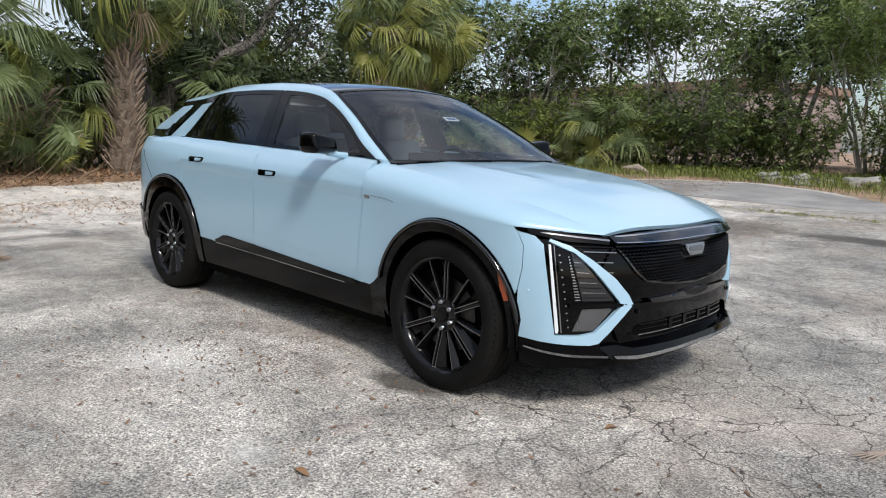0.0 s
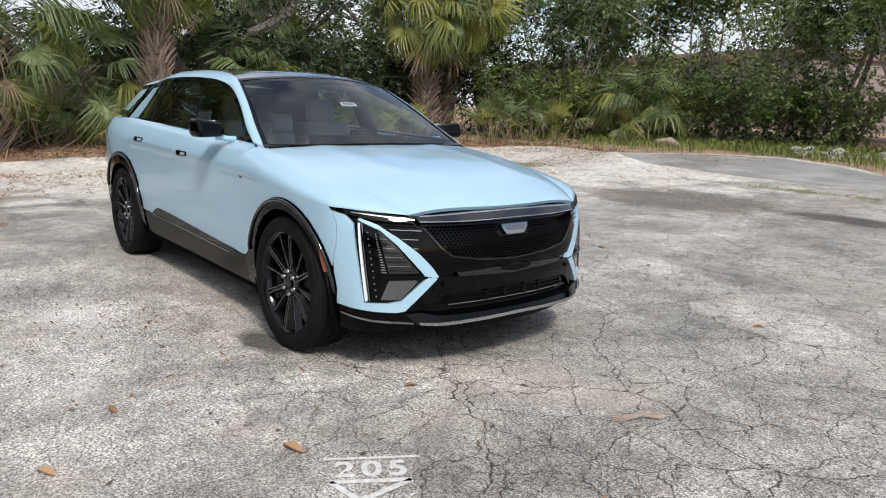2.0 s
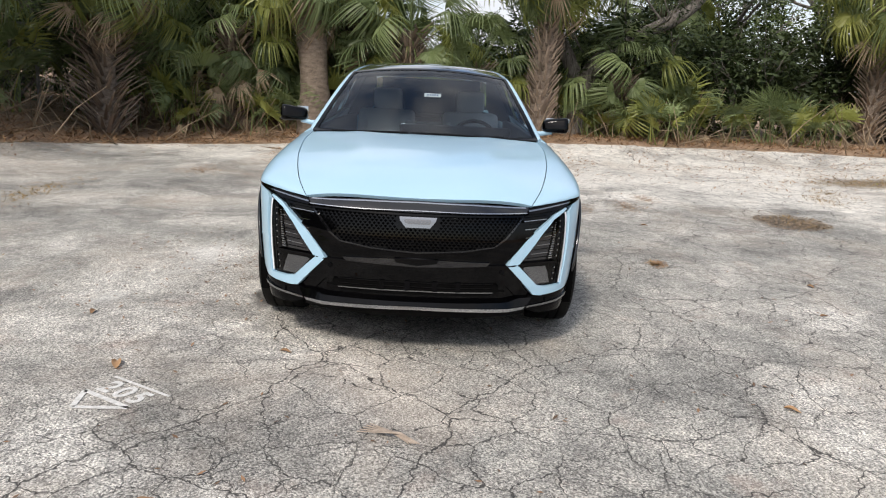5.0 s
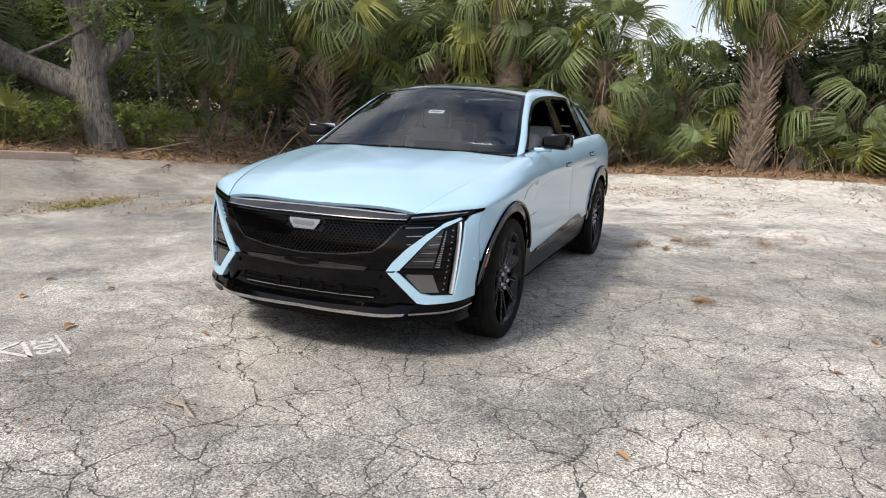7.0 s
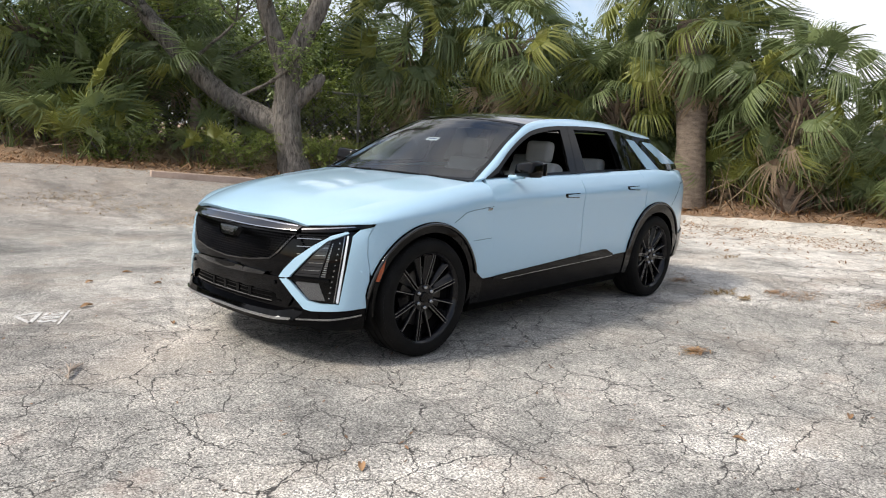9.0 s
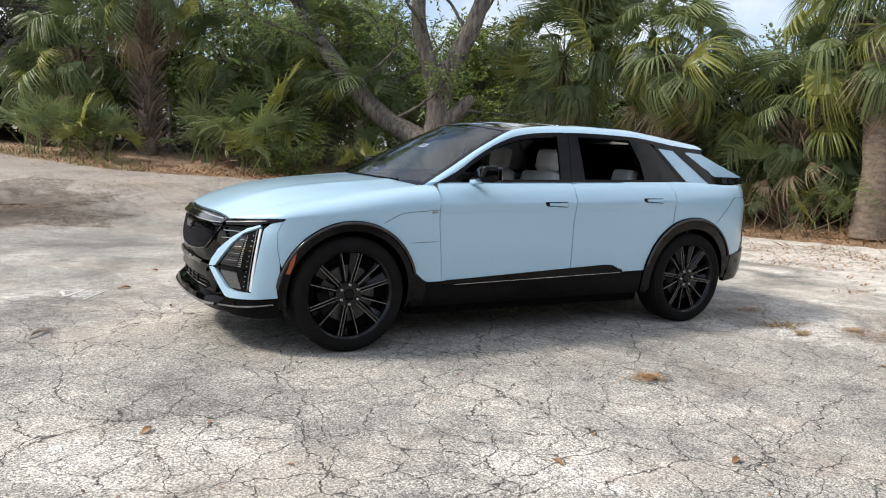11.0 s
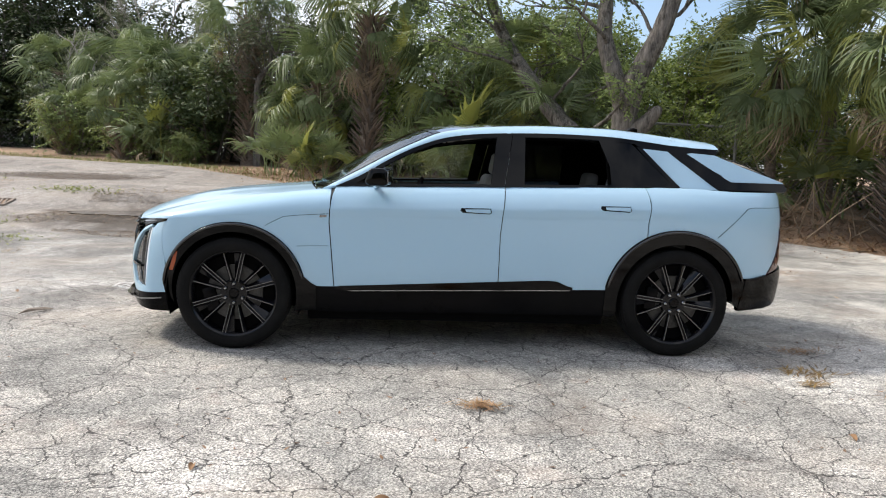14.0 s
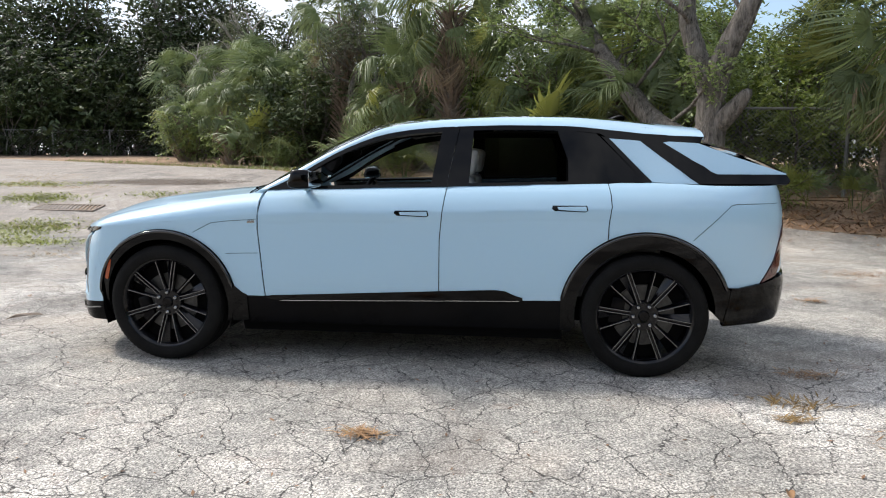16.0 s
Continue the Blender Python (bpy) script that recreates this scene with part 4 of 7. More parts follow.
# lower body panels, doors and glass on both sides
for sd in (1, -1):
    ARCH_F, ARCH_R = 0.488, 0.508
    wing_out = [(0.9085, 0.985), (0.9115, 0.89), (0.8895, 0.66), (0.8715, 0.45), (0.995, 0.45)] + arc(AXLE, ARCH_F, 172, 22, 26) \
        + [(2.012, 0.60), (2.03, 0.70), (2.03, 0.80), (2.005, 0.852), (1.985, 0.882)] + [(x, WING_LOW(x)) for x in (1.8, 1.6, 1.4, 1.2, 1.05)]
    panel("front_wing", wing_out, side, PAINT, car, step=(0.06, 0.02), lip=0.004, fall=0.0, side=sd)
    panel("wing_top", [(0.0, 0.0), (0.25, 0.0), (0.5, 0.0), (0.75, 0.0), (1.0, 0.0), (1.0, 1.0), (0.5, 1.0), (0.0, 1.0)], wing, PAINT, car, step=(0.03, 0.06), lip=0.004, fall=0.0, side=sd)
    fdoor = [(0.872, BELT(0.87)), (0.893, 1.07), (0.902, 0.985), (0.905, 0.89), (0.883, 0.66), (0.865, 0.45), (-0.268, 0.45), (-0.270, 0.84), (-0.285, 1.0), (-0.306, BELT(-0.3))]
    door = panel("front_door", fdoor, side, PAINT, car, step=(0.06, 0.015), side=sd)
    rdoor = [(-0.3120, BELT(-0.3)), (-0.291, 1.0), (-0.276, 0.84), (-0.274, 0.45), (-1.045, 0.47)] + arc(-AXLE, ARCH_R, 11, 62, 10) \
        + [(-1.312, 0.95), (-1.327, 1.06), (-1.322, 1.13), (-1.308, BELT(-1.308))]
    door2 = panel("rear_door", rdoor, side, PAINT, car, step=(0.06, 0.015), side=sd)
    quarter = [(-1.313, BELT(-1.311)), (-1.3275, 1.13), (-1.3325, 1.06), (-1.3175, 0.95)] + arc(-AXLE, ARCH_R, 63, 158, 18) \
        + [(-2.10, 0.575), (-2.235, 0.602), (-2.33, 0.74), (-2.415, 0.95), (-2.415, 1.0), (-2.40, 1.192), (-1.95, 1.193), (-1.6, BELT(-1.6))]
    panel("rear_quarter_panel", quarter, side, PAINT, car, side=sd)
    # dark rubber behind the door gaps
    for pts in ([(0.893, 1.07), (0.905, 0.985), (0.908, 0.89), (0.886, 0.66), (0.868, 0.46)], [(-0.307, 1.15), (-0.288, 1.0), (-0.2735, 0.84), (-0.271, 0.46)], [(-1.315, 1.18), (-1.3265, 1.06), (-1.3145, 0.95)]):
        panel("door_seal", [(x + 0.012, z) for x, z in pts] + [(x - 0.012, z) for x, z in pts[::-1]], side, VOID, car, step=(0.06, 0.05), thick=0.004, lift=-0.010, lip=0, fall=0, side=sd)
    # flush door handles: a dark recess with a bright bar
    for owner, cx, cz in ((door, -0.098, 1.002), (door2, -1.08, 1.046)):
        panel("handle_recess", [(cx - 0.108, cz - 0.013), (cx - 0.09, cz - 0.022), (cx + 0.095, cz - 0.016), (cx + 0.112, cz), (cx + 0.105, cz + 0.016), (cx - 0.10, cz + 0.018)],
              side, GLOSS, owner, step=(0.05, 0.05), thick=0.01, lift=0.003, lip=0.003, fall=0.002, side=sd)
        panel("door_handle", [(cx - 0.100, cz - 0.012), (cx - 0.09, cz - 0.016), (cx + 0.07, cz - 0.010), (cx + 0.078, cz + 0.006), (cx - 0.095, cz + 0.011)] if sd > 0 else [(cx, cz - 0.013), (cx + 0.072, cz - 0.010), (cx + 0.082, cz + 0.007), (cx, cz + 0.008)],
              side, PAINT, owner, "slim flush handle", step=(0.05, 0.05), thick=0.01, lift=0.010, lip=0.003, fall=0.002, side=sd)
    # vent strake on the wing; the far half shows on one side only
    for out in ([(1.335, 0.862), (1.215, 0.925), (1.13, 0.936), (0.912, 0.9525), (0.912, 0.950), (1.13, 0.9335), (1.213, 0.9225), (1.331, 0.8605)],
                [(1.12, 0.727), (0.912, 0.733), (0.912, 0.7305), (1.12, 0.7245)])[:2 if sd > 0 else 0]:
        panel("shut_line", out, side, VOID, car, step=(0.08, 0.05), thick=0.004, lift=0.0012, lip=0, fall=0, side=sd)
    if sd < 0:
        panel("shut_line", [(1.19, 0.925), (1.13, 0.936), (0.98, 0.945), (0.98, 0.943), (1.13, 0.934), (1.188, 0.9235)], side, CHROME, car, step=(0.08, 0.05), thick=0.004, lift=0.0012, lip=0, fall=0, side=sd)
    panel("wing_badge", [(0.975, 0.925), (0.925, 0.928), (0.925, 0.943), (0.968, 0.942)], side, CHROME, car, "small chrome badge", step=(0.05, 0.05), thick=0.004, lift=0.004, lip=0.002, fall=0.002, side=sd)
    # charge flap crease
    panel("shut_line", [(-1.812, 0.866), (-1.882, 0.932), (-2.03, 1.075), (-2.07, 1.084), (-2.35, 1.086), (-2.35, 1.084), (-2.07, 1.082), (-2.032, 1.073), (-1.885, 0.931), (-1.815, 0.864)], side, VOID, car,
          step=(0.08, 0.05), thick=0.004, lift=0.0015, lip=0, fall=0, side=sd)
    # arch trims
    ring_f = arc(AXLE, 0.425, 190, -10, 30) + [(2.022, 0.30), (2.022, 0.37)] + arc(AXLE, 0.493, 8, 165, 30) + [(1.02, 0.47), (0.99, 0.455), (0.99, 0.28), (1.14, 0.27)]
    panel("arch_trim", ring_f, side, GLOSS, car, "gloss black wheel-arch trim", lift=0.010, thick=0.04, lip=0.008, fall=0.006, side=sd)
    ring_r = arc(-AXLE, 0.425, 178, -10, 30) + [(-1.10, 0.27), (-1.035, 0.28), (-1.035, 0.475)] + arc(-AXLE, 0.525, 12, 160, 30) + [(-2.055, 0.56), (-2.03, 0.35)]
    panel("arch_trim", ring_r, side, GLOSS, car, "gloss black wheel-arch trim", lift=0.010, thick=0.04, lip=0.008, fall=0.006, side=sd)
    # rounded outer edge of each arch trim, bright where it faces the sky
    for cx, rr_, a0, a1 in ((AXLE, 0.478, 6, 166), (-AXLE, 0.508, 12, 160)):
        bm = bmesh.new()
        ridge = [body(at_x(x), z, 0.014) for x, z in arc(cx, rr_, a0, a1, 40)]
        tube(bm, [(x, sd * y, z) for x, y, z in ridge], [0.004] + [0.010] * (len(ridge) - 2) + [0.004], 10)
        part("arch_edge", bm, LACQUER, car, "rounded gloss edge of the arch trim", 80)
    # sill and its raised blade
    sill = [(0.99, 0.455), (0.862, 0.452), (-0.60, 0.500), (-1.035, 0.478), (-1.035, 0.275), (0.99, 0.262)]
    panel("sill", sill, lambda x, z: body(at_x(x), z, -0.004), SATIN, car, "satin black lower cladding", thick=0.05, side=sd)
    blade = [(0.868, 0.438), (0.83, 0.455), (-0.62, 0.528), (-0.69, 0.522), (-0.76, 0.492), (-0.80, 0.482), (-0.80, 0.462), (0.78, 0.424)]
    panel("sill_blade", blade, side, GLOSS, car, "gloss black blade along the sill", lift=0.012, thick=0.03, lip=0.008, fall=0.008, side=sd)
    # highlight along the sill edge, put in as a strip of bright metal
    panel("sill_line", [(0.775, 0.424), (0.74, 0.4265), (-0.78, 0.463), (-0.78, 0.459), (0.74, 0.4225)], side, BRIGHT, car, "highlight on the sill edge, put in as a thin bright strip", step=(0.10, 0.05), thick=0.006, lift=0.010, lip=0, fall=0, side=sd)
    panel("under_sill", [(1.05, 0.20), (1.05, 0.27), (-1.05, 0.275), (-1.05, 0.20)], lambda x, z: body(at_x(x), z, -0.04), VOID, car, side=sd)
    # front corner with its pointed frame round the lamp
    corner = [(at_x(2.014), 0.375), (at_x(2.1), 0.367), (at_y(0.80), 0.358), (at_y(0.70), 0.352), (at_y(0.66), 0.36), (at_y(0.498), 0.536), (at_y(0.53), 0.585), (at_y(0.60), 0.662), (at_y(0.70), 0.745), (at_y(0.79), 0.808), (at_y(0.862), 0.838),
              (at_y(0.868), 0.828), (at_y(0.775), 0.778), (at_y(0.70), 0.705), (at_y(0.575), 0.553), (at_y(0.565), 0.530), (at_y(0.68), 0.412), (at_y(0.74), 0.400), (at_y(0.835), 0.398),
              (at_y(0.880), 0.812), (at_y(0.90), 0.848), (at_x(1.995), 0.868), (at_x(2.008), 0.852), (at_x(2.033), 0.80), (at_x(2.033), 0.70), (at_x(2.015), 0.60)]
    panel("front_corner", corner, lambda s, z: body(s, z, 0.004), PAINT, car, step=(0.04, 0.05), thick=0.03, lip=0.006, fall=0.005, side=sd)
    # lamp: dark housing, light blade, jewelled column, finned inner lens, lower lamp
    lamp = panel("headlamp", [(at_y(0.835), 0.398), (at_y(0.66), 0.402), (at_y(0.555), 0.532), (at_y(0.70), 0.712), (at_y(0.78), 0.79), (at_y(0.872), 0.83), (at_y(0.895), 0.83)],
                 lambda s, z: body(s, z, -0.022), GLOSS, car, "dark headlamp with an upright light blade", step=(0.05, 0.06), thick=0.02, lip=0, fall=0, side=sd)
    panel("light_blade", [(at_y(0.832), 0.408), (at_y(0.824), 0.408), (at_y(0.822), 0.422), (at_y(0.861), 0.812), (at_y(0.868), 0.812)], lambda s, z: body(s, z, -0.006), DRL, lamp,
          "thin white running light", step=(0.05, 0.06), thick=0.02, lip=0.003, fall=0.003, side=sd)
    panel("lens_frame", [(at_y(0.815), 0.412), (at_y(0.811), 0.412), (at_y(0.850), 0.81), (at_y(0.853), 0.81)], lambda s, z: body(s, z, -0.004), CHROME, lamp, step=(0.05, 0.06), thick=0.015, lip=0, fall=0, side=sd)
    for k in range(11):
        z0 = 0.432 + 0.033 * k
        y0 = 0.788 + 0.0042 * k
        panel("lens_dot", [(at_y(y0 + 0.003), z0), (at_y(y0 - 0.003), z0), (at_y(y0 - 0.003), z0 + 0.006), (at_y(y0 + 0.003), z0 + 0.006)], lambda s, z: body(s, z, -0.012), LENS, lamp,
              step=(0.05, 0.06), thick=0.01, lip=0.002, fall=0.004, side=sd)
    panel("inner_lens", [(at_y(0.735), 0.556), (at_y(0.592), 0.556), (at_y(0.70), 0.690), (at_y(0.765), 0.770), (at_y(0.790), 0.785)], lambda s, z: body(s, z, -0.017), SMOKED, lamp, "smoked inner lens", step=(0.04, 0.04), thick=0.008, lip=0.004, fall=0.003, side=sd)
    for k in range(16):
        z0 = 0.560 + 0.013 * k
        y0 = 0.742 + 0.0033 * k
        panel("lens_rib", [(at_y(y0 + 0.026 - 0.0012 * k), z0), (at_y(y0 + 0.004), z0), (at_y(y0 + 0.004), z0 + 0.005), (at_y(y0 + 0.026 - 0.0012 * k), z0 + 0.005)], lambda s, z: body(s, z, -0.013), LENS, lamp, step=(0.08, 0.06), thick=0.008, lip=0, fall=0, side=sd)
    for k in range(9):
        z0 = 0.572 + 0.023 * k
        inner = 0.575 + (z0 - 0.553) * 0.80 + 0.03
        panel("lens_fin", [(at_y(0.735 + 0.006 * k), z0), (at_y(inner), z0 - 0.003), (at_y(inner), z0 - 0.001), (at_y(0.735 + 0.006 * k), z0 + 0.003)], lambda s, z: body(s, z, -0.0125), LENS if k % 2 else SATIN, lamp,
              step=(0.08, 0.06), thick=0.01, lip=0, fall=0, side=sd)
    panel("lamp_spear", [(at_y(0.79), 0.530), (at_y(0.50), 0.530), (at_y(0.495), 0.536), (at_y(0.60), 0.548), (at_y(0.79), 0.546)], lambda s, z: body(s, z, 0.004), GLOSS, lamp,
          step=(0.05, 0.06), thick=0.03, lip=0.003, fall=0.003, side=sd)
    panel("lower_lamp", [(at_y(0.770), 0.416), (at_y(0.680), 0.416), (at_y(0.600), 0.512), (at_y(0.612), 0.520), (at_y(0.735), 0.518)], lambda s, z: body(s, z, -0.012), REFLECTOR, lamp,
          "clear reflector lamp", step=(0.03, 0.03), thick=0.01, lip=0.006, fall=0.008, side=sd)
    # slim upper lamp that runs back from the bright bar
    panel("upper_lamp", [(at_y(0.622), 0.815), (at_y(0.622), 0.852), (at_y(0.80), 0.868), (at_y(0.90), 0.880), (at_x(1.985), 0.884), (at_x(2.0), 0.868), (at_y(0.89), 0.850), (at_y(0.80), 0.828)], lambda s, z: body(s, z, 0.006), GLOSS, car,
          "slim black upper lamp", step=(0.04, 0.03), thick=0.03, lip=0.004, fall=0.004, side=sd)
    panel("lamp_line", [(at_y(0.622), 0.828), (at_y(0.622), 0.836), (at_y(0.885), 0.866), (at_y(0.89), 0.862)], lambda s, z: body(s, z, 0.009), CHROME, car, step=(0.04, 0.03), thick=0.01, lip=0, fall=0, side=sd)
    # amber marker on the arch
    panel("side_marker", [(1.955, 0.535), (1.93, 0.60), (1.917, 0.668), (1.932, 0.678), (1.955, 0.61), (1.978, 0.54)], side, AMBER, car, "amber side marker", step=(0.04, 0.04), thick=0.01, lift=0.014, lip=0.004, fall=0.003, side=sd)
    # lower bumper flank behind the corner
    panel("bumper_flank", [(at_x(2.022), 0.375), (at_y(0.80), 0.357), (at_y(0.66), 0.357), (at_y(0.60), 0.29), (at_y(0.70), 0.245), (at_y(0.86), 0.235), (at_x(2.022), 0.235)],
          lambda s, z: body(s, z, 0.0), SATIN, car, "satin black lower bumper", step=(0.05, 0.05), thick=0.04, side=sd)
    panel("bumper_blade", [(at_x(2.05), 0.330), (at_y(0.80), 0.305), (at_y(0.62), 0.292), (at_y(0.62), 0.302), (at_y(0.80), 0.317), (at_x(2.05), 0.338)], lambda s, z: body(s, z, 0.014), CHROME, car, step=(0.05, 0.05), thick=0.02, lip=0.003, fall=0.003, side=sd)
    # rear corner
    panel("rear_bumper", [(-2.055, 0.575), (-2.10, 0.575), (-2.235, 0.60), (-2.36, 0.635), (-2.472, 0.655), (-2.472, 0.42), (-2.40, 0.36), (-2.02, 0.335)], lambda x, z: body(at_x(max(x, -2.472)), z, 0.016), GLOSS, car,
          "gloss black rear bumper", step=(0.04, 0.05), thick=0.04, side=sd)
    panel("tail_lamp", [(-2.242, 0.604), (-2.345, 0.645), (-2.435, 0.82), (-2.45, 0.97), (-2.425, 0.975), (-2.335, 0.74)], side, REDLAMP, car, "dark red tail lamp", step=(0.03, 0.05), thick=0.02, lift=0.006, side=sd)
    panel("tailgate", [(-2.418, 0.985), (-2.452, 0.975), (-2.437, 0.82), (-2.355, 0.655), (-2.472, 0.67), (-2.4745, 1.0), (-2.4745, 1.19), (-2.405, 1.192)], side, PAINT, car, step=(0.02, 0.05), side=sd)
    # cabin: glass, black pillars and blue pillar
    top = lambda a, b, n, d=0.0: [(a + (b - a) * k / n, RAIL_LOW(a + (b - a) * k / n) - d) for k in range(n + 1)]
    # the windows on the driver's side are wound down
    if sd < 0:
        panel("front_window", [(0.735, BELT(0.735) + 0.012)] + top(0.64, -0.262, 10, 0.022) + [(-0.208, BELT(-0.208) + 0.012)], cabin, SIDEGLASS, door, "lightly tinted glass", thick=0.004, lip=0, inner=CLEAR, side=sd)
        panel("rear_window", [(-0.44, BELT(-0.44) + 0.012)] + top(-0.458, -1.0, 6, 0.022) + [(-1.075, 1.34), (-1.078, BELT(-1.078) + 0.012)], cabin, PRIVACY, door2, "dark privacy glass", thick=0.004, lip=0, inner=CLEAR, side=sd)
    panel("quarter_window", [(-1.245, BELT(-1.245) + 0.010)] + top(-1.118, -1.235, 2, 0.022) + [(-1.27, 1.487), (-1.54, BELT(-1.54) + 0.010)], cabin, GLOSS, car, "black quarter glass", thick=0.01, lift=-0.002, lip=0.003, fall=0.002, side=sd)
    panel("window_frame", top(0.875, -0.335, 16, 0.0) + [(-0.31, RAIL_LOW(-0.31) - 0.030)] + top(-0.262, 0.64, 12, 0.030) + [(0.74, 1.158), (0.62, 1.162), (-0.21, BELT(-0.21) + 0.016), (-0.306, BELT(-0.306) + 0.016), (-0.306, BELT(-0.306)), (0.868, BELT(0.868))],
          cabin, GLOSS, door, "gloss black window frame", step=(0.08, 0.05), thick=0.02, lift=0.002, lip=0.003, fall=0.002, side=sd)
    panel("centre_pillar", [(-0.205, BELT(-0.205) + 0.014), (-0.305, BELT(-0.305) + 0.014), (-0.372, RAIL_LOW(-0.372) - 0.004), (-0.262, RAIL_LOW(-0.262) - 0.004)], cabin, GLOSS, car, step=(0.08, 0.06), thick=0.02, lift=0.003, lip=0.004, fall=0.003, side=sd)
    panel("centre_pillar", [(-0.309, BELT(-0.309) + 0.014), (-0.445, BELT(-0.445) + 0.014), (-0.465, RAIL_LOW(-0.465) - 0.004), (-0.376, RAIL_LOW(-0.376) - 0.004)], cabin, GLOSS, car, step=(0.08, 0.06), thick=0.02, lift=0.003, lip=0.004, fall=0.003, side=sd)
    panel("window_frame", [(-0.309, BELT(-0.309)), (-0.309, BELT(-0.309) + 0.016), (-1.245, BELT(-1.245) + 0.014), (-1.575, BELT(-1.575) + 0.014), (-1.585, BELT(-1.585))], cabin, GLOSS, door2, step=(0.1, 0.05), thick=0.02, lift=0.002, lip=0.003, fall=0.002, side=sd)
    panel("window_frame", top(-0.36, -1.60, 14, 0.0) + [(-1.53, 1.462), (-1.32, 1.478)] + top(-1.27, -0.46, 10, 0.030), cabin, GLOSS, car, step=(0.1, 0.05), thick=0.02, lift=0.002, lip=0.003, fall=0.002, side=sd)
    panel("rear_pillar", [(-1.07, BELT(-1.07) + 0.012), (-1.248, BELT(-1.248) + 0.012), (-1.122, 1.528), (-0.998, 1.536), (-1.068, 1.34)], cabin, GLOSS, car, step=(0.08, 0.06), thick=0.02, lift=0.003, lip=0.003, fall=0.003, side=sd)
    panel("window_frame", [(-1.537, BELT(-1.537) + 0.012), (-1.585, BELT(-1.585)), (-1.325, 1.478), (-1.275, 1.490)], cabin, GLOSS, car, step=(0.08, 0.06), thick=0.02, lift=0.003, lip=0.003, fall=0.003, side=sd)
    panel("rear_pillar", [(-1.588, BELT(-1.588)), (-1.328, 1.476), (-1.52, 1.462), (-1.61, 1.39), (-1.83, 1.222), (-1.87, 1.196), (-1.75, 1.195)], cabin, PAINT, car, step=(0.05, 0.05), lift=0.004, lip=0.004, fall=0.004, side=sd)
    panel("tail_band", [(-1.522, 1.462), (-1.60, 1.480), (-1.67, 1.445), (-1.945, 1.272), (-1.99, 1.252), (-2.42, 1.252), (-2.44, 1.215), (-2.42, 1.196), (-1.872, 1.196), (-1.83, 1.222)], cabin, GLOSS, car, "gloss black band round the tail",
          step=(0.05, 0.05), lift=0.014, lip=0.010, fall=0.010, side=sd)
    panel("rear_pillar", [(-1.50, 1.464), (-1.50, RAIL_LOW(-1.50)), (-1.75, RAIL_LOW(-1.75)), (-1.92, RAIL_LOW(-1.92)), (-1.89, 1.446), (-1.70, 1.456), (-1.66, 1.448), (-1.60, 1.478)], cabin, GLOSS, car, step=(0.05, 0.05), lift=0.0, lip=0.003, fall=0.003, side=sd)
    panel("tail_pillar", [(-1.66, 1.450), (-1.70, 1.458), (-1.88, 1.448), (-2.10, 1.365), (-2.42, 1.262), (-2.42, 1.252), (-1.99, 1.254), (-1.945, 1.274)], cabin, PAINT, car, step=(0.05, 0.05), lift=0.002, lip=0.003, fall=0.002, side=sd)
    panel("roof_rail", [(x, 0.0) for x in np.linspace(0.875, -1.92, 20)] + [(x, 1.0) for x in np.linspace(-1.92, 0.875, 20)], rail, PAINT, car, step=(0.06, 0.2), lip=0.004, fall=0.002, side=sd)

# bonnet, glass and roof
panel("bonnet", strip(0.975, 2.262, -0.994, 0.994), hood, PAINT, car, step=(0.05, 0.08), thick=0.02, lip=0.003, fall=0.003)
panel("windscreen", strip(0.0, 1.0), screen, WINDSCREEN, car, "large raked windscreen", step=(0.05, 0.1), thick=0.005, lip=0, inner=CLEAR).visible_shadow = False
for a, b in (((0.0, -1), (0.035, 1)), ((0.95, -1), (1.0, 1))):
    panel("screen_border", [(a[0], -1), (b[0], -1), (b[0], 1), (a[0], 1)], screen, GLOSS, car, step=(0.05, 0.1), thick=0.01, lift=0.003, lip=0, fall=0)
for s0, s1 in ((-1, -0.965), (0.965, 1)):
    panel("screen_border", [(0.0, s0), (1.0, s0), (1.0, s1), (0.0, s1)], screen, GLOSS, car, step=(0.05, 0.1), thick=0.01, lift=0.003, lip=0, fall=0)
panel("roof", strip(-1.66, 0.15), roof, ROOFGLASS, car, "black glass roof", step=(0.08, 0.1), thick=0.02, lip=0.003)
panel("roof_spoiler", strip(-1.93, -1.663), roof, PAINT, car, "pale blue roof spoiler", step=(0.06, 0.1), thick=0.035, lip=0.006, fall=0.006)
panel("cowl", strip(0.0, 1.0), lambda u, v: (0.985 + 0.10 * (1 - v * v) + 0.03 * (1 - u), v * 0.79, 1.112 + 0.014 * (1 - v * v) - 0.012 * math.sin(math.pi * u)), SATIN, car, step=(0.3, 0.1), thick=0.01, lip=0)


def tail_glass(u, v):
    x = -1.80 - 0.64 * u
    y = (0.47 + 0.15 * u) * (1 - 0.04 * abs(v))
    return (x - 0.03 * (1 - v * v), v * y, 1.475 - 0.045 * u - 0.16 * u * u + 0.02 * (1 - v * v))


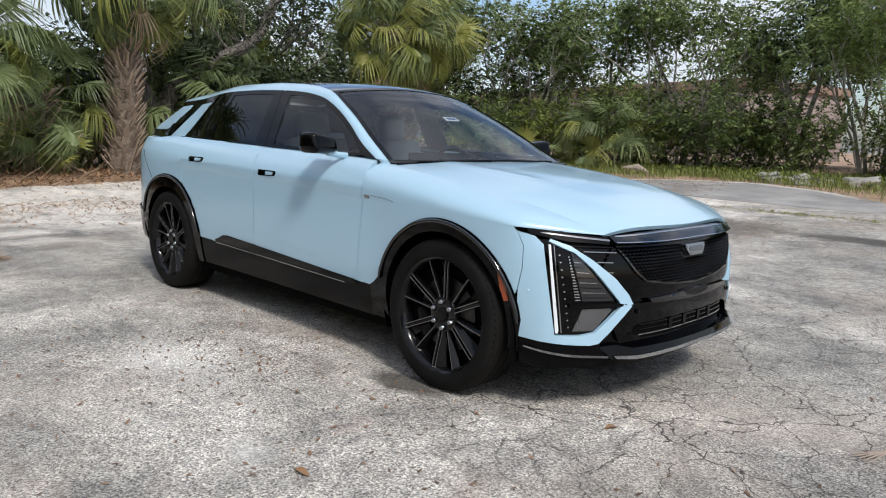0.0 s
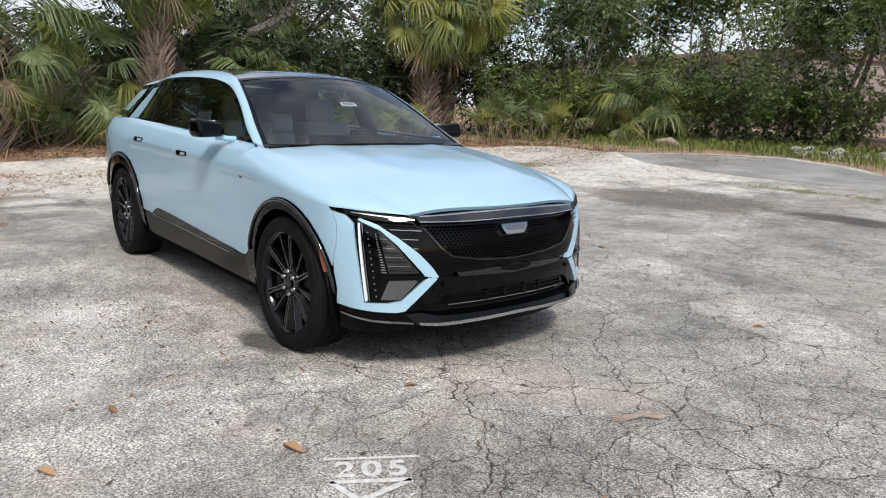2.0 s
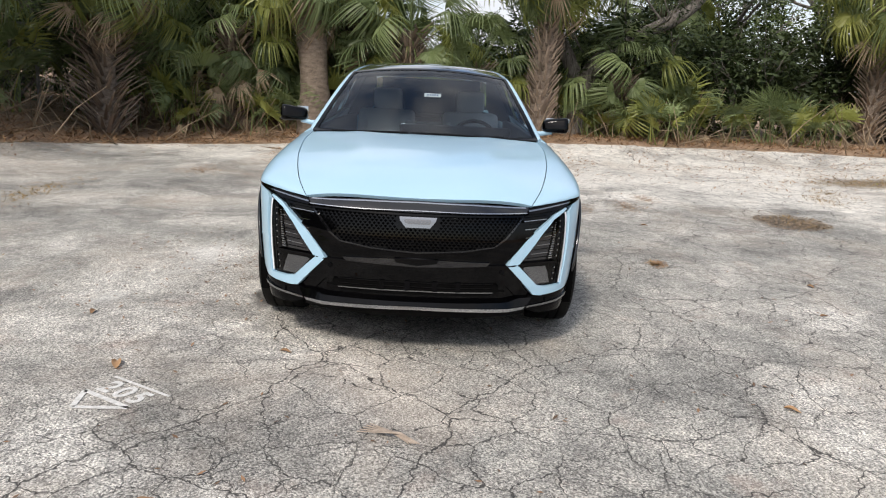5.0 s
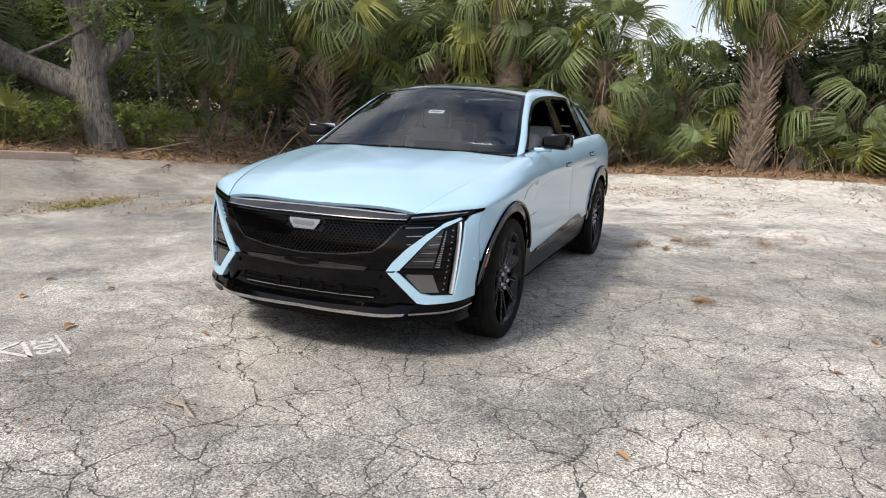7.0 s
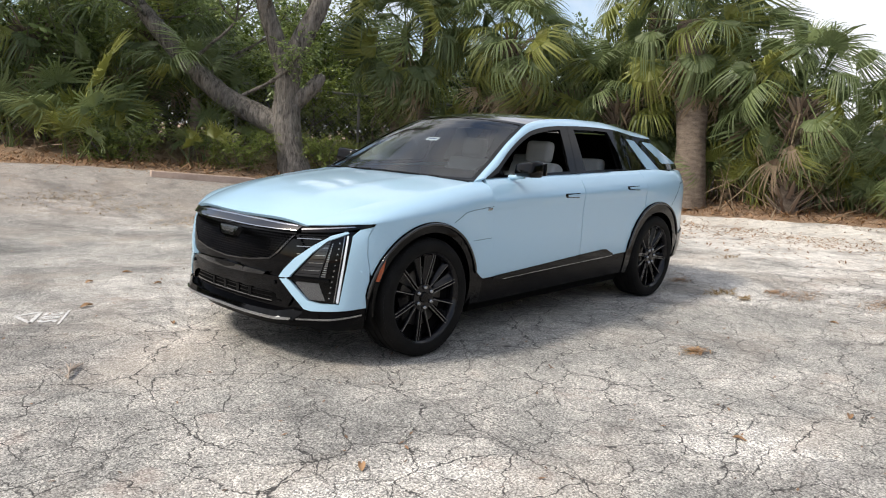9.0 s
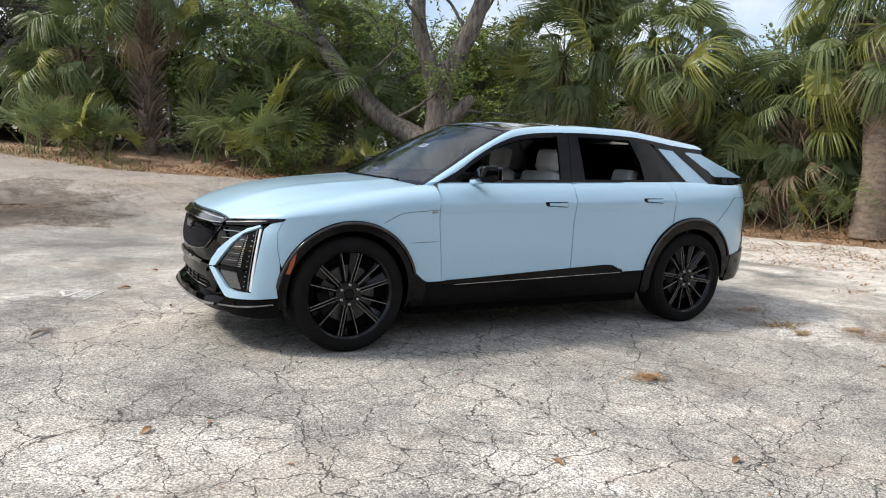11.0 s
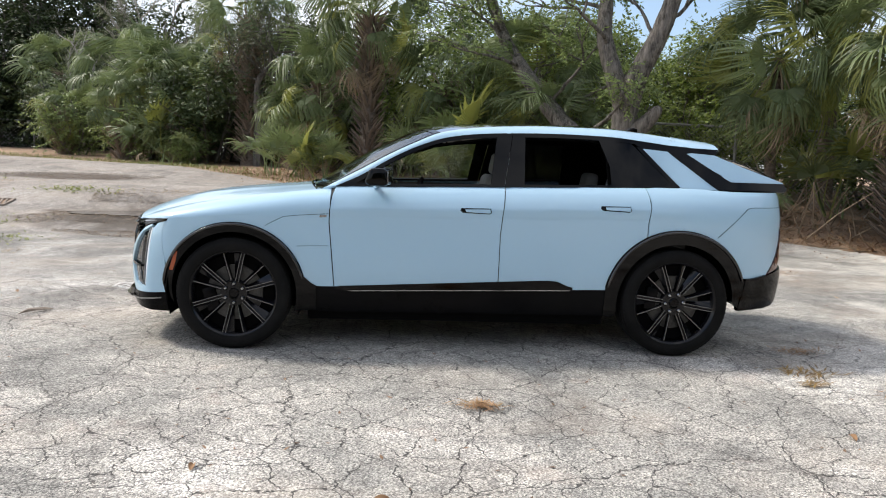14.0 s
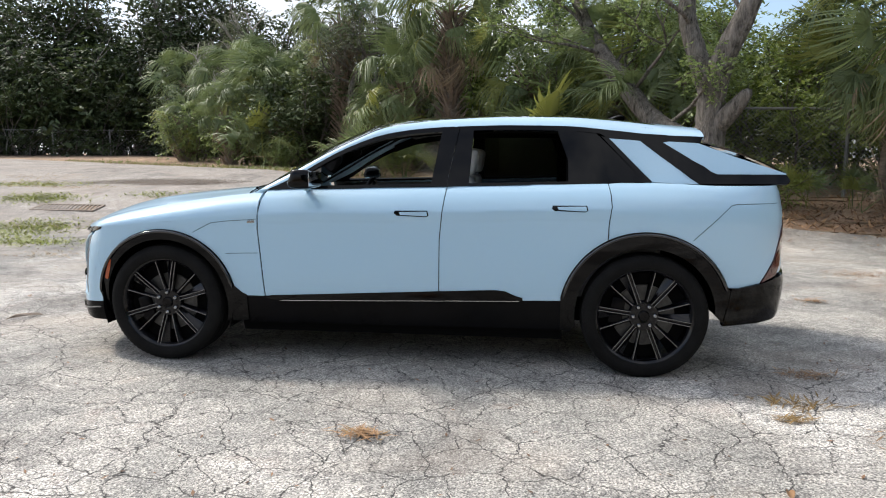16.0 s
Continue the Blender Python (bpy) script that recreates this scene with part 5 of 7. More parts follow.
panel("rear_window", strip(0.0, 1.0), tail_glass, ROOFGLASS, car, "dark rear window", step=(0.1, 0.2), thick=0.01, lip=0.004)
panel("tail_ledge", [(-0.66, 1.20), (0.66, 1.20), (0.62, 1.262), (-0.62, 1.262)], lambda y, z: (-2.435 - 0.035 * (1 - (y / 0.68) ** 2) - (1.26 - z) * 0.2, y, z), SATIN, car, step=(0.1, 0.05), thick=0.06)
panel("roof_antenna", [(-1.50, -0.025), (-1.38, -0.006), (-1.34, 0.0), (-1.38, 0.006), (-1.50, 0.025)], lambda x, y: (x, y, 1.62 + 0.04 * ease(-1.34, -1.47, x)), GLOSS, car, step=(0.03, 0.02), thick=0.05, lip=0.003, fall=0.01)

# nose: black face, framed mesh, bright bar, crest, intake, splitter
W = at_y(0.885)
face = [(-W, 0.83), (-at_y(0.6), 0.858), (0.0, 0.868), (at_y(0.6), 0.858), (W, 0.83), (at_y(0.835), 0.395), (at_y(0.66), 0.34), (at_y(0.60), 0.29), (-at_y(0.60), 0.29), (-at_y(0.66), 0.34), (-at_y(0.835), 0.395)]
grille = panel("grille", face, lambda s, z: body(s, z, -0.030), GLOSS, car, "gloss black shield grille with a fine mesh", step=(0.06, 0.05), thick=0.02, lip=0)
panel("shield", [(-at_y(0.60), 0.80), (at_y(0.60), 0.80), (at_y(0.66), 0.70), (at_y(0.55), 0.57), (at_y(0.30), 0.548), (-at_y(0.30), 0.548), (-at_y(0.55), 0.57), (-at_y(0.66), 0.70)], lambda s, z: body(s, z, -0.010), GLOSS, grille, step=(0.06, 0.04), thick=0.02, lip=0.006)
frame_lo = [(-0.585, 0.795), (-0.575, 0.795), (-0.48, 0.69), (-0.42, 0.645), (-0.25, 0.618), (0.0, 0.602), (0.25, 0.618), (0.42, 0.645), (0.48, 0.69), (0.575, 0.795), (0.585, 0.795), (0.487, 0.682), (0.425, 0.637), (0.25, 0.610), (0.0, 0.594), (-0.25, 0.610), (-0.425, 0.637), (-0.487, 0.682)]
panel("mesh_frame", [(at_y(y), z) for y, z in frame_lo], lambda s, z: body(s, z, 0.004), LACQUER, grille, "thin gloss black frame", step=(0.06, 0.05), thick=0.01, lip=0)
bm = bmesh.new()
for row in range(13):
    z = 0.612 + 0.0148 * row
    half = 0.585 - 0.14 * ease(0.80, 0.64, z) - 0.30 * ease(0.645, 0.605, z)
    n = int(half / 0.025)
    for k in range(-n, n + 1):
        y = (k + 0.5 * (row % 2)) * 0.025
        if abs(y) < 0.115 and z > 0.725:
            continue
        s = at_y(y)
        c, l, r, t, d = (Vector(body(s + a, z + b, o)) for a, b, o in ((0, 0, 0.004), (-0.010, 0.004, -0.009), (0.010, 0.004, -0.009), (0, 0.009, -0.009), (0, -0.006, -0.006)))
        vs = [bm.verts.new(p) for p in (c, l, r, t, d)]
        for f in ((0, 3, 1), (0, 2, 3), (0, 4, 2), (0, 1, 4)):
            bm.faces.new([vs[i] for i in f])
mesh = part("grille_mesh", bm, GLOSS, grille, "studded black mesh", 10)
mesh["kind"] = "stuff"
for k in range(7):
    for sg in (1, -1):
        z = 0.655 + 0.024 * k
        y0, y1 = 0.50 + 0.10 * (z - 0.655) / 0.14, 0.60 + 0.16 * (z - 0.655) / 0.14
        panel("grille_line", [(sg * at_y(y0), z), (sg * at_y(y1), z + 0.006), (sg * at_y(y1), z + 0.010), (sg * at_y(y0), z + 0.004)], lambda s, z: body(s, z, -0.006), CHROME if k % 2 else GLOSS, grille, step=(0.08, 0.05), thick=0.006, lip=0)
bar = [(-0.625, 0.856), (-0.3, 0.872), (0.0, 0.876), (0.3, 0.872), (0.625, 0.856), (0.60, 0.826), (0.3, 0.822), (0.0, 0.818), (-0.3, 0.822), (-0.60, 0.826)]
panel("bright_bar", [(at_y(y), z) for y, z in bar], lambda s, z: body(s, z, 0.020 - 0.25 * (z - 0.845)), LACQUER, car, "polished black bar above the grille", step=(0.05, 0.012), thick=0.03, lip=0.004, fall=0.006)
for lo, hi in ((0.862, 0.868), (0.8235, 0.8275)):
    panel("bar_line", [(at_y(y), hi - d) for y, d in ((-0.60, 0.014 * (hi > 0.85)), (-0.3, 0.003), (0.0, 0.0), (0.3, 0.003), (0.60, 0.014 * (hi > 0.85)))] + [(at_y(y), lo - d) for y, d in ((0.60, 0.014 * (hi > 0.85)), (0.3, 0.003), (0.0, 0.0), (-0.3, 0.003), (-0.60, 0.014 * (hi > 0.85)))], lambda s, z: body(s, z, 0.0225 - 0.25 * (z - 0.845)), BRIGHT, car, "thin chrome line", step=(0.05, 0.02), thick=0.006, lip=0, fall=0)
panel("bar_shadow", [(at_y(y), z) for y, z in ((-0.60, 0.824), (0.0, 0.816), (0.60, 0.824), (0.59, 0.802), (0.0, 0.796), (-0.59, 0.802))], lambda s, z: body(s, z, 0.004), GLOSS, car, step=(0.05, 0.02), thick=0.03, lip=0.003)
crest = panel("crest", [(-0.100, 0.792), (0.100, 0.792), (0.096, 0.772), (0.066, 0.735), (-0.066, 0.735), (-0.096, 0.772)], lambda s, z: body(s, z, 0.014), CHROME, car, "chrome shield emblem", step=(0.03, 0.02), thick=0.02, lip=0.006, fall=0.005)
panel("crest_field", [(-0.078, 0.782), (0.078, 0.782), (0.075, 0.770), (0.055, 0.745), (-0.055, 0.745), (-0.075, 0.770)], lambda s, z: body(s, z, 0.016), RIDGE, crest, step=(0.013, 0.02), thick=0.01, lip=0.001)
panel("bumper_bar", [(at_y(y), z) for y, z in ((-0.40, 0.555), (-0.12, 0.562), (0.0, 0.570), (0.12, 0.562), (0.40, 0.555), (0.38, 0.535), (0.0, 0.520), (-0.38, 0.535))], lambda s, z: body(s, z, 0.012), LACQUER, car, "gloss black number plate bar", step=(0.05, 0.02), thick=0.03, lip=0.006, fall=0.008)
panel("plate_mount", [(at_y(y), z) for y, z in ((-0.12, 0.566), (0.12, 0.566), (0.11, 0.545), (0.0, 0.530), (-0.11, 0.545))], lambda s, z: body(s, z, 0.016), GLOSS, car, step=(0.05, 0.02), thick=0.01, lip=0.003, fall=0.003)
panel("lower_face", [(at_y(y), z) for y, z in ((-0.52, 0.535), (0.52, 0.535), (0.60, 0.44), (0.56, 0.36), (0.50, 0.42), (0.42, 0.445), (-0.42, 0.445), (-0.50, 0.42), (-0.56, 0.36), (-0.60, 0.44))], lambda s, z: body(s, z, -0.004), GLOSS, car, step=(0.05, 0.03), thick=0.03, lip=0.006, fall=0.006)
panel("intake", [(at_y(y), z) for y, z in ((-0.46, 0.445), (0.46, 0.445), (0.52, 0.37), (0.30, 0.352), (-0.30, 0.352), (-0.52, 0.37))], lambda s, z: body(s, z, -0.028), VOID, car, "open lower intake", step=(0.05, 0.03), thick=0.01, lip=0)
for z in (0.375, 0.400, 0.424):
    panel("intake_slat", [(at_y(-0.43), z), (at_y(0.43), z), (at_y(0.43), z + 0.006), (at_y(-0.43), z + 0.006)], lambda s, z: body(s, z, -0.018), GLOSS if z != 0.375 else CHROME, car, step=(0.06, 0.03), thick=0.008, lip=0)
for y in (-0.20, -0.06, 0.09, 0.22):
    panel("intake_rib", [(at_y(y), 0.38), (at_y(y + 0.03), 0.38), (at_y(y + 0.03), 0.435), (at_y(y), 0.435)], lambda s, z: body(s, z, -0.014), SATIN, car, step=(0.06, 0.03), thick=0.012, lip=0.002)
lip_top = [(-0.66, 0.345), (-0.58, 0.352), (-0.50, 0.335), (0.0, 0.330), (0.50, 0.335), (0.58, 0.352), (0.66, 0.345), (0.60, 0.290), (0.52, 0.285), (0.0, 0.292), (-0.52, 0.285), (-0.60, 0.290)]
panel("splitter", [(at_y(y), z) for y, z in lip_top], lambda s, z: body(s, z, 0.020 + (0.345 - z) * 0.35 - 0.02 * ease(0.45, 0.7, abs(s))), GLOSS, car, "gloss black splitter", step=(0.05, 0.015), thick=0.05, lip=0.006, fall=0.008)
panel("splitter_edge", [(at_y(y), z) for y, z in ((-0.60, 0.306), (-0.50, 0.303), (0.0, 0.309), (0.50, 0.303), (0.60, 0.306), (0.59, 0.292), (0.50, 0.285), (0.0, 0.291), (-0.50, 0.285), (-0.59, 0.292))], lambda s, z: body(s, z, 0.044 - 0.02 * ease(0.45, 0.7, abs(s))), BRIGHT, car, step=(0.05, 0.015), thick=0.012, lip=0.002, fall=0.002)
panel("chin", [(at_y(y), z) for y, z in ((-0.62, 0.295), (0.62, 0.295), (0.66, 0.235), (0.3, 0.215), (-0.3, 0.215), (-0.66, 0.235))], lambda s, z: body(s, z, -0.05), SATIN, car, step=(0.05, 0.03), thick=0.04)
for y in (-0.47, 0.47):
    bm = bmesh.new()
    lathe(bm, [(0.0, 0.006), (0.012, 0.005), (0.013, 0.0), (0.0, 0.0)], 12, "Z", Matrix.Translation(body(at_y(y), 0.50, 0.0)) @ Matrix.Rotation(radians(90), 4, "Y"), closed=False)
    part("parking_sensor", bm, SATIN, car)
for sg in (1, -1):
    for s, z in ((at_y(0.905), 0.60), (at_y(0.74), 0.325)):
        p = Vector(body(s, z, 0.006))
        p.y *= sg
        bm = bmesh.new()
        q = 0.6 if z > 0.5 else 1.0
        lathe(bm, [(0.0, 0.003 * q), (0.011 * q, 0.003 * q), (0.012 * q, 0.0), (0.0, 0.0)], 12, "Z", Matrix.Translation(p) @ Vector((p.x * 0.4, p.y, 0)).to_track_quat("Z", "Y").to_matrix().to_4x4(), closed=False)
        part("parking_sensor", bm, PAINT if z > 0.5 else SATIN, car)

# door mirrors
for sg in (1, -1):
    bm = bmesh.new()
    box(bm, (0.13, 0.235, 0.125), pose(0, 0, 0, 0, 0, -8), 0.045, 4)
    for v in bm.verts:
        k = (v.co.y + 0.12) / 0.24
        v.co.z *= 0.72 + 0.28 * k
        v.co.z -= 0.012 * (1 - k)
        v.co.x *= 1.0 + 0.25 * (v.co.z < 0)
    for v in bm.verts:
        v.co = Vector((0.572 + v.co.x, sg * ((1.012 if sg < 0 else 0.985) + v.co.y * 0.84), 1.215 + v.co.z))
    if sg < 0:
        bmesh.ops.reverse_faces(bm, faces=bm.faces[:])
    mirror = part("door_mirror", bm, GLOSS, car, "gloss black door mirror", 50)
    bm = bmesh.new()
    tube(bm, [(0.60, sg * 0.83, 1.142), (0.60, sg * 0.89, 1.148), (0.585, sg * 0.955, 1.160)], [0.020, 0.017, 0.020], 10)
    part("mirror_arm", bm, PAINT, mirror)
    bm = bmesh.new()
    box(bm, (0.004, 0.18, 0.09), Matrix.Translation((0.503, sg * 1.01, 1.215)) @ pose(0, 0, 0, 0, 0, sg * -8), 0.0015)
    part("mirror_glass", bm, BRIGHT, mirror, "mirror glass")

# wipers
for y0, y1 in ((0.55, -0.10), (-0.12, -0.66)):
    bm = bmesh.new()
    pts = [(1.115 - 0.16 * abs((y0 + (y1 - y0) * k / 6)) ** 1.6, y0 + (y1 - y0) * k / 6, 1.142 - 0.02 * abs(y0 + (y1 - y0) * k / 6)) for k in range(7)]
    tube(bm, pts, [0.010, 0.009, 0.008, 0.008, 0.007, 0.006, 0.005], 6)
    part("wiper", bm, SATIN, car)

# paper sticker behind the windscreen
bm = bmesh.new()
box(bm, (0.002, 0.125, 0.052), Matrix.Translation((0.595, 0.035, 1.392)) @ pose(0, 0, 0, 0, -62, 0), 0.0006)
note = part("stock_sticker", bm, PAPER, car, "small white paper sticker")
bm = bmesh.new()
for k in range(5):
    box(bm, (0.002, 0.011, 0.020), Matrix.Translation((0.595, 0.035, 1.392)) @ pose(0, 0, 0, 0, -62, 0) @ Matrix.Translation((0.0015, -0.036 + 0.018 * k, 0.0)))
part("printed_bars", bm, INK, note)

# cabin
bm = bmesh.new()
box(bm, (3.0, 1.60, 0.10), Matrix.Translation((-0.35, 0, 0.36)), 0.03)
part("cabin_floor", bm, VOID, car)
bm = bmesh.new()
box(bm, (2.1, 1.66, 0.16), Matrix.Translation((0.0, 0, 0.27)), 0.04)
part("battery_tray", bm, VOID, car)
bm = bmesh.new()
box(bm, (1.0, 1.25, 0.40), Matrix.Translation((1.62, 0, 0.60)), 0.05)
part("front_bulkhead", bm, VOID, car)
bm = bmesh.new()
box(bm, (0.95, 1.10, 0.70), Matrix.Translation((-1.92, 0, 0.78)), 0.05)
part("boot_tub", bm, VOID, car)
bm = bmesh.new()
box(bm, (0.50, 1.52, 0.22), Matrix.Translation((0.72, 0, 0.98)), 0.06, 3)
dash = part("dashboard", bm, TRIMGREY, car, "dark grey dashboard")
bm = bmesh.new()
box(bm, (0.025, 0.86, 0.13), Matrix.Translation((0.47, 0.22, 1.10)) @ pose(0, 0, 0, 0, -12, 0), 0.012)
part("wide_screen", bm, GLOSS, dash)
bm = bmesh.new()
ring_m = Matrix.Translation((0.34, 0.38, 1.03)) @ pose(0, 0, 0, 0, 65, 0)
lathe(bm, [(0.185 + 0.016 * math.cos(a), 0.016 * math.sin(a)) for a in (2 * math.pi * k / 8 for k in range(8))], 36, "Z", ring_m)
wheel = part("steering_wheel", bm, SATIN, car, "black steering wheel")
bm = bmesh.new()
lathe(bm, [(0.0, 0.02), (0.06, 0.015), (0.07, -0.01), (0.0, -0.02)], 20, "Z", ring_m, closed=False)
box(bm, (0.03, 0.34, 0.018), ring_m, 0.006)
box(bm, (0.17, 0.03, 0.018), ring_m @ Matrix.Translation((0.085, 0, 0)), 0.006)
part("wheel_spokes", bm, SATIN, wheel)


def car_seat(x, y, width, heads, lower=0.0):
    """A leather seat with a shaped cushion, backrest with bolsters, and headrests."""
    bm = bmesh.new()
    box(bm, (0.52, width, 0.17), Matrix.Translation((x + 0.20, y, 0.62)) @ pose(0, 0, 0, 0, -6, 0), 0.06, 3)
    seat = part("car_seat", bm, CREAM, car, "pale grey leather seat", 60)
    bm = bmesh.new()
    box(bm, (0.15, width, 0.62), Matrix.Translation((x - 0.10, y, 0.93 + lower)) @ pose(0, 0, 0, 0, -16, 0), 0.06, 3)
    part("backrest", bm, CREAM, seat, "", 60)
    for sg in (1, -1):
        bm = bmesh.new()
        box(bm, (0.12, 0.085, 0.50), Matrix.Translation((x - 0.035, y + sg * (width / 2 - 0.045), 0.90 + lower)) @ pose(0, 0, 0, 0, -16, 0), 0.04, 3)
        part("bolster", bm, CREAM, seat, "", 60)
    for h in heads:
        bm = bmesh.new()
        box(bm, (0.11, 0.25, 0.185), Matrix.Translation((x - 0.215, h, 1.325 + lower)) @ pose(0, 0, 0, 0, -10, 0), 0.05, 4)
        part("headrest", bm, CREAM, seat, "", 60)
        bm = bmesh.new()
        for o in (-0.05, 0.05):
            tube(bm, [(x - 0.19, h + o, 1.17 + lower), (x - 0.205, h + o, 1.28 + lower)], [0.007, 0.007], 8)
        part("headrest_posts", bm, CHROME, seat)


car_seat(-0.20, 0.37, 0.50, [0.37])
car_seat(-0.20, -0.37, 0.50, [-0.37])
car_seat(-1.02, 0.0, 1.30, [0.40, -0.40], -0.14)
for sg in (1, -1):
    bm = bmesh.new()
    box(bm, (2.5, 0.05, 0.66), Matrix.Translation((-0.40, sg * 0.80, 0.805)), 0.02)
    part("door_lining", bm, TRIMGREY, car)
# black strips added under the roof edge to stop light leaking in
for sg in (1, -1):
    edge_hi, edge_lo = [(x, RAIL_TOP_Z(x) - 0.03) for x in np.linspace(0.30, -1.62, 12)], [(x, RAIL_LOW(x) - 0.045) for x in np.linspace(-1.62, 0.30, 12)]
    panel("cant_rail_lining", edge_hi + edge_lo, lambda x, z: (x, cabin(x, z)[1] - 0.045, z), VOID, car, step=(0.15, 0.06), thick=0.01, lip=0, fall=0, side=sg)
# black sheets added round the boot to block light and the view through
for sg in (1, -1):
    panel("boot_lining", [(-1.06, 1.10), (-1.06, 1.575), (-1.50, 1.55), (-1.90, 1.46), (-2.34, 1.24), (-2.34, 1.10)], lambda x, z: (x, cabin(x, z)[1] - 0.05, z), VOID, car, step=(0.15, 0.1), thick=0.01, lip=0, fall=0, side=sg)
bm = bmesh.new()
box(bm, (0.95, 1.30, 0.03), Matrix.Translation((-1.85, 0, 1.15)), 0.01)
part("parcel_shelf", bm, VOID, car, "black sheet added to block light through the boot")
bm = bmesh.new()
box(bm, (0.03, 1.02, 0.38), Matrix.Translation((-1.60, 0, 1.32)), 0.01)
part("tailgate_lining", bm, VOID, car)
panel("headlining", strip(-1.6, 0.10, -0.95, 0.95), lambda x, v: (roof(x, v)[0], roof(x, v)[1], roof(x, v)[2] - 0.045), TRIMGREY, car, step=(0.2, 0.2), thick=0.015, lip=0)

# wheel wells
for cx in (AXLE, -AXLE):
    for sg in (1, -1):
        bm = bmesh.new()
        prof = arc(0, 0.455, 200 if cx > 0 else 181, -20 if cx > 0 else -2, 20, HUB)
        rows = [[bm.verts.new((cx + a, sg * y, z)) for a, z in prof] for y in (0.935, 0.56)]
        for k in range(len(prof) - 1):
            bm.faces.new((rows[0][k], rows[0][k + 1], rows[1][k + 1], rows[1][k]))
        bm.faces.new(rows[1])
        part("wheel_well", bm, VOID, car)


# ---- wheels ----
def build_wheel():
    """Outer face towards +y, hub in the origin."""
    root = new("wheel")
    bm = bmesh.new()
    R = 0.386
    prof = [(0.292, 0.115), (0.300, 0.128), (0.318, 0.1345), (0.345, 0.1365), (0.366, 0.128), (0.379, 0.112)]
    prof += [(R, 0.098), (R, 0.062), (R - 0.008, 0.058), (R - 0.008, 0.052), (R, 0.048), (R + 0.001, 0.006), (R - 0.008, 0.003), (R - 0.008, -0.003), (R + 0.001, -0.006), (R, -0.048), (R - 0.008, -0.052), (R - 0.008, -0.058), (R, -0.062), (R, -0.098)]
    prof += [(0.379, -0.112), (0.366, -0.128), (0.33, -0.135), (0.292, -0.115)]
    lathe(bm, prof, 96)
    part("tyre", bm, RUBBER, root, "black road tyre", 30)
    bm = bmesh.new()
    for k in range(72):
        a = 2 * math.pi * k / 72
        for y, tilt in ((0.100, 18), (-0.100, -18)):
            box(bm, (0.007, 0.040, 0.020), Matrix.Rotation(-a, 4, "Y") @ Matrix.Translation((R - 0.0165, y, 0)) @ pose(0, 0, 0, tilt, 0, -20 if y > 0 else 20))
    part("tread", bm, RUBBER, root)["kind"] = "stuff"
    bm = bmesh.new()
    lathe(bm, [(0.288, 0.118), (0.296, 0.122), (0.302, 0.118), (0.300, 0.108), (0.284, 0.098), (0.276, 0.06), (0.272, -0.10), (0.262, -0.10), (0.266, 0.06), (0.276, 0.100)], 72)
    part("rim", bm, RIM, root, "dark polished rim", 40)
    bm = bmesh.new()
    lathe(bm, [(0.2905, 0.1195), (0.2955, 0.1232), (0.2995, 0.1205), (0.2955, 0.1212)], 72)
    part("rim_edge", bm, RIM, root, "thin raised rim edge", 40)
    # six directional blades, each with a twin ridge and a flat flank, and six slim single ridges between them
    def rib(rows_of, name="spoke", mat=RIM):
        bm = bmesh.new()
        rows = [[bm.verts.new(p) for p in row] for row in rows_of]
        n = len(rows[0])
        for p, q in zip(rows, rows[1:]):
            for i in range(n):
                bm.faces.new((p[i], p[(i + 1) % n], q[(i + 1) % n], q[i]))
        bm.faces.new(rows[0][::-1])
        bm.faces.new(rows[-1])
        bmesh.ops.recalc_face_normals(bm, faces=bm.faces[:])
        part(name, bm, mat, root, "", 25)

    for k in range(6):
        # blade with a broad flank behind a twin ridge
        turn = Matrix.Rotation(radians(60 * k), 4, "Y")
        out = []
        for r_, lift_, flank in ((0.055, 0.084, 0.006), (0.11, 0.088, 0.010), (0.18, 0.098, 0.024), (0.24, 0.105, 0.040), (0.287, 0.108, 0.052)):
            cross = [(0.014, -0.030), (0.014, -0.003), (0.010, 0.0), (0.006, -0.002), (0.003, -0.012), (-0.003, -0.012), (-0.006, -0.002), (-0.010, 0.0), (-0.014, -0.004), (-0.016 - flank * 0.5, -0.020), (-0.016 - flank, -0.026), (-0.016 - flank, -0.034)]
            out.append([turn @ Vector((r_, lift_ + h, z)) for z, h in cross])
        rib(out)
        # pale caps on the twin ridges carry the spoke highlights in their colour
        for z in (0.0105, -0.0105):
            rib([[turn @ Vector((r_, h + q, z + e)) for e, q in ((-0.0022, -0.004), (-0.0018, 0.0022), (0.0018, 0.0022), (0.0022, -0.004))] for r_, h in ((0.06, 0.0855), (0.11, 0.0885), (0.18, 0.0985), (0.24, 0.1055), (0.287, 0.1085))], "ridge", RIDGE)
        # slim blade between
        turn = Matrix.Rotation(radians(60 * k - 33), 4, "Y")
        out = []
        for r_, lift_, w in ((0.07, 0.080, 0.010), (0.14, 0.088, 0.006), (0.22, 0.098, 0.005), (0.287, 0.104, 0.006)):
            out.append([turn @ Vector((r_, lift_ + h, z)) for z, h in ((w + 0.006 * r_ / 0.287, -0.03), (w, -0.003), (w * 0.4, 0.0), (-w * 0.4, 0.0), (-w, -0.003), (-w - 0.022 * r_ / 0.287, -0.03))])
        rib(out)
        rib([[turn @ Vector((r_, h + q, e)) for e, q in ((-0.0025, -0.004), (-0.002, 0.002), (0.002, 0.002), (0.0025, -0.004))] for r_, h in ((0.075, 0.0805), (0.14, 0.088), (0.22, 0.098), (0.287, 0.104))], "ridge", RIDGE)
    bm = bmesh.new()
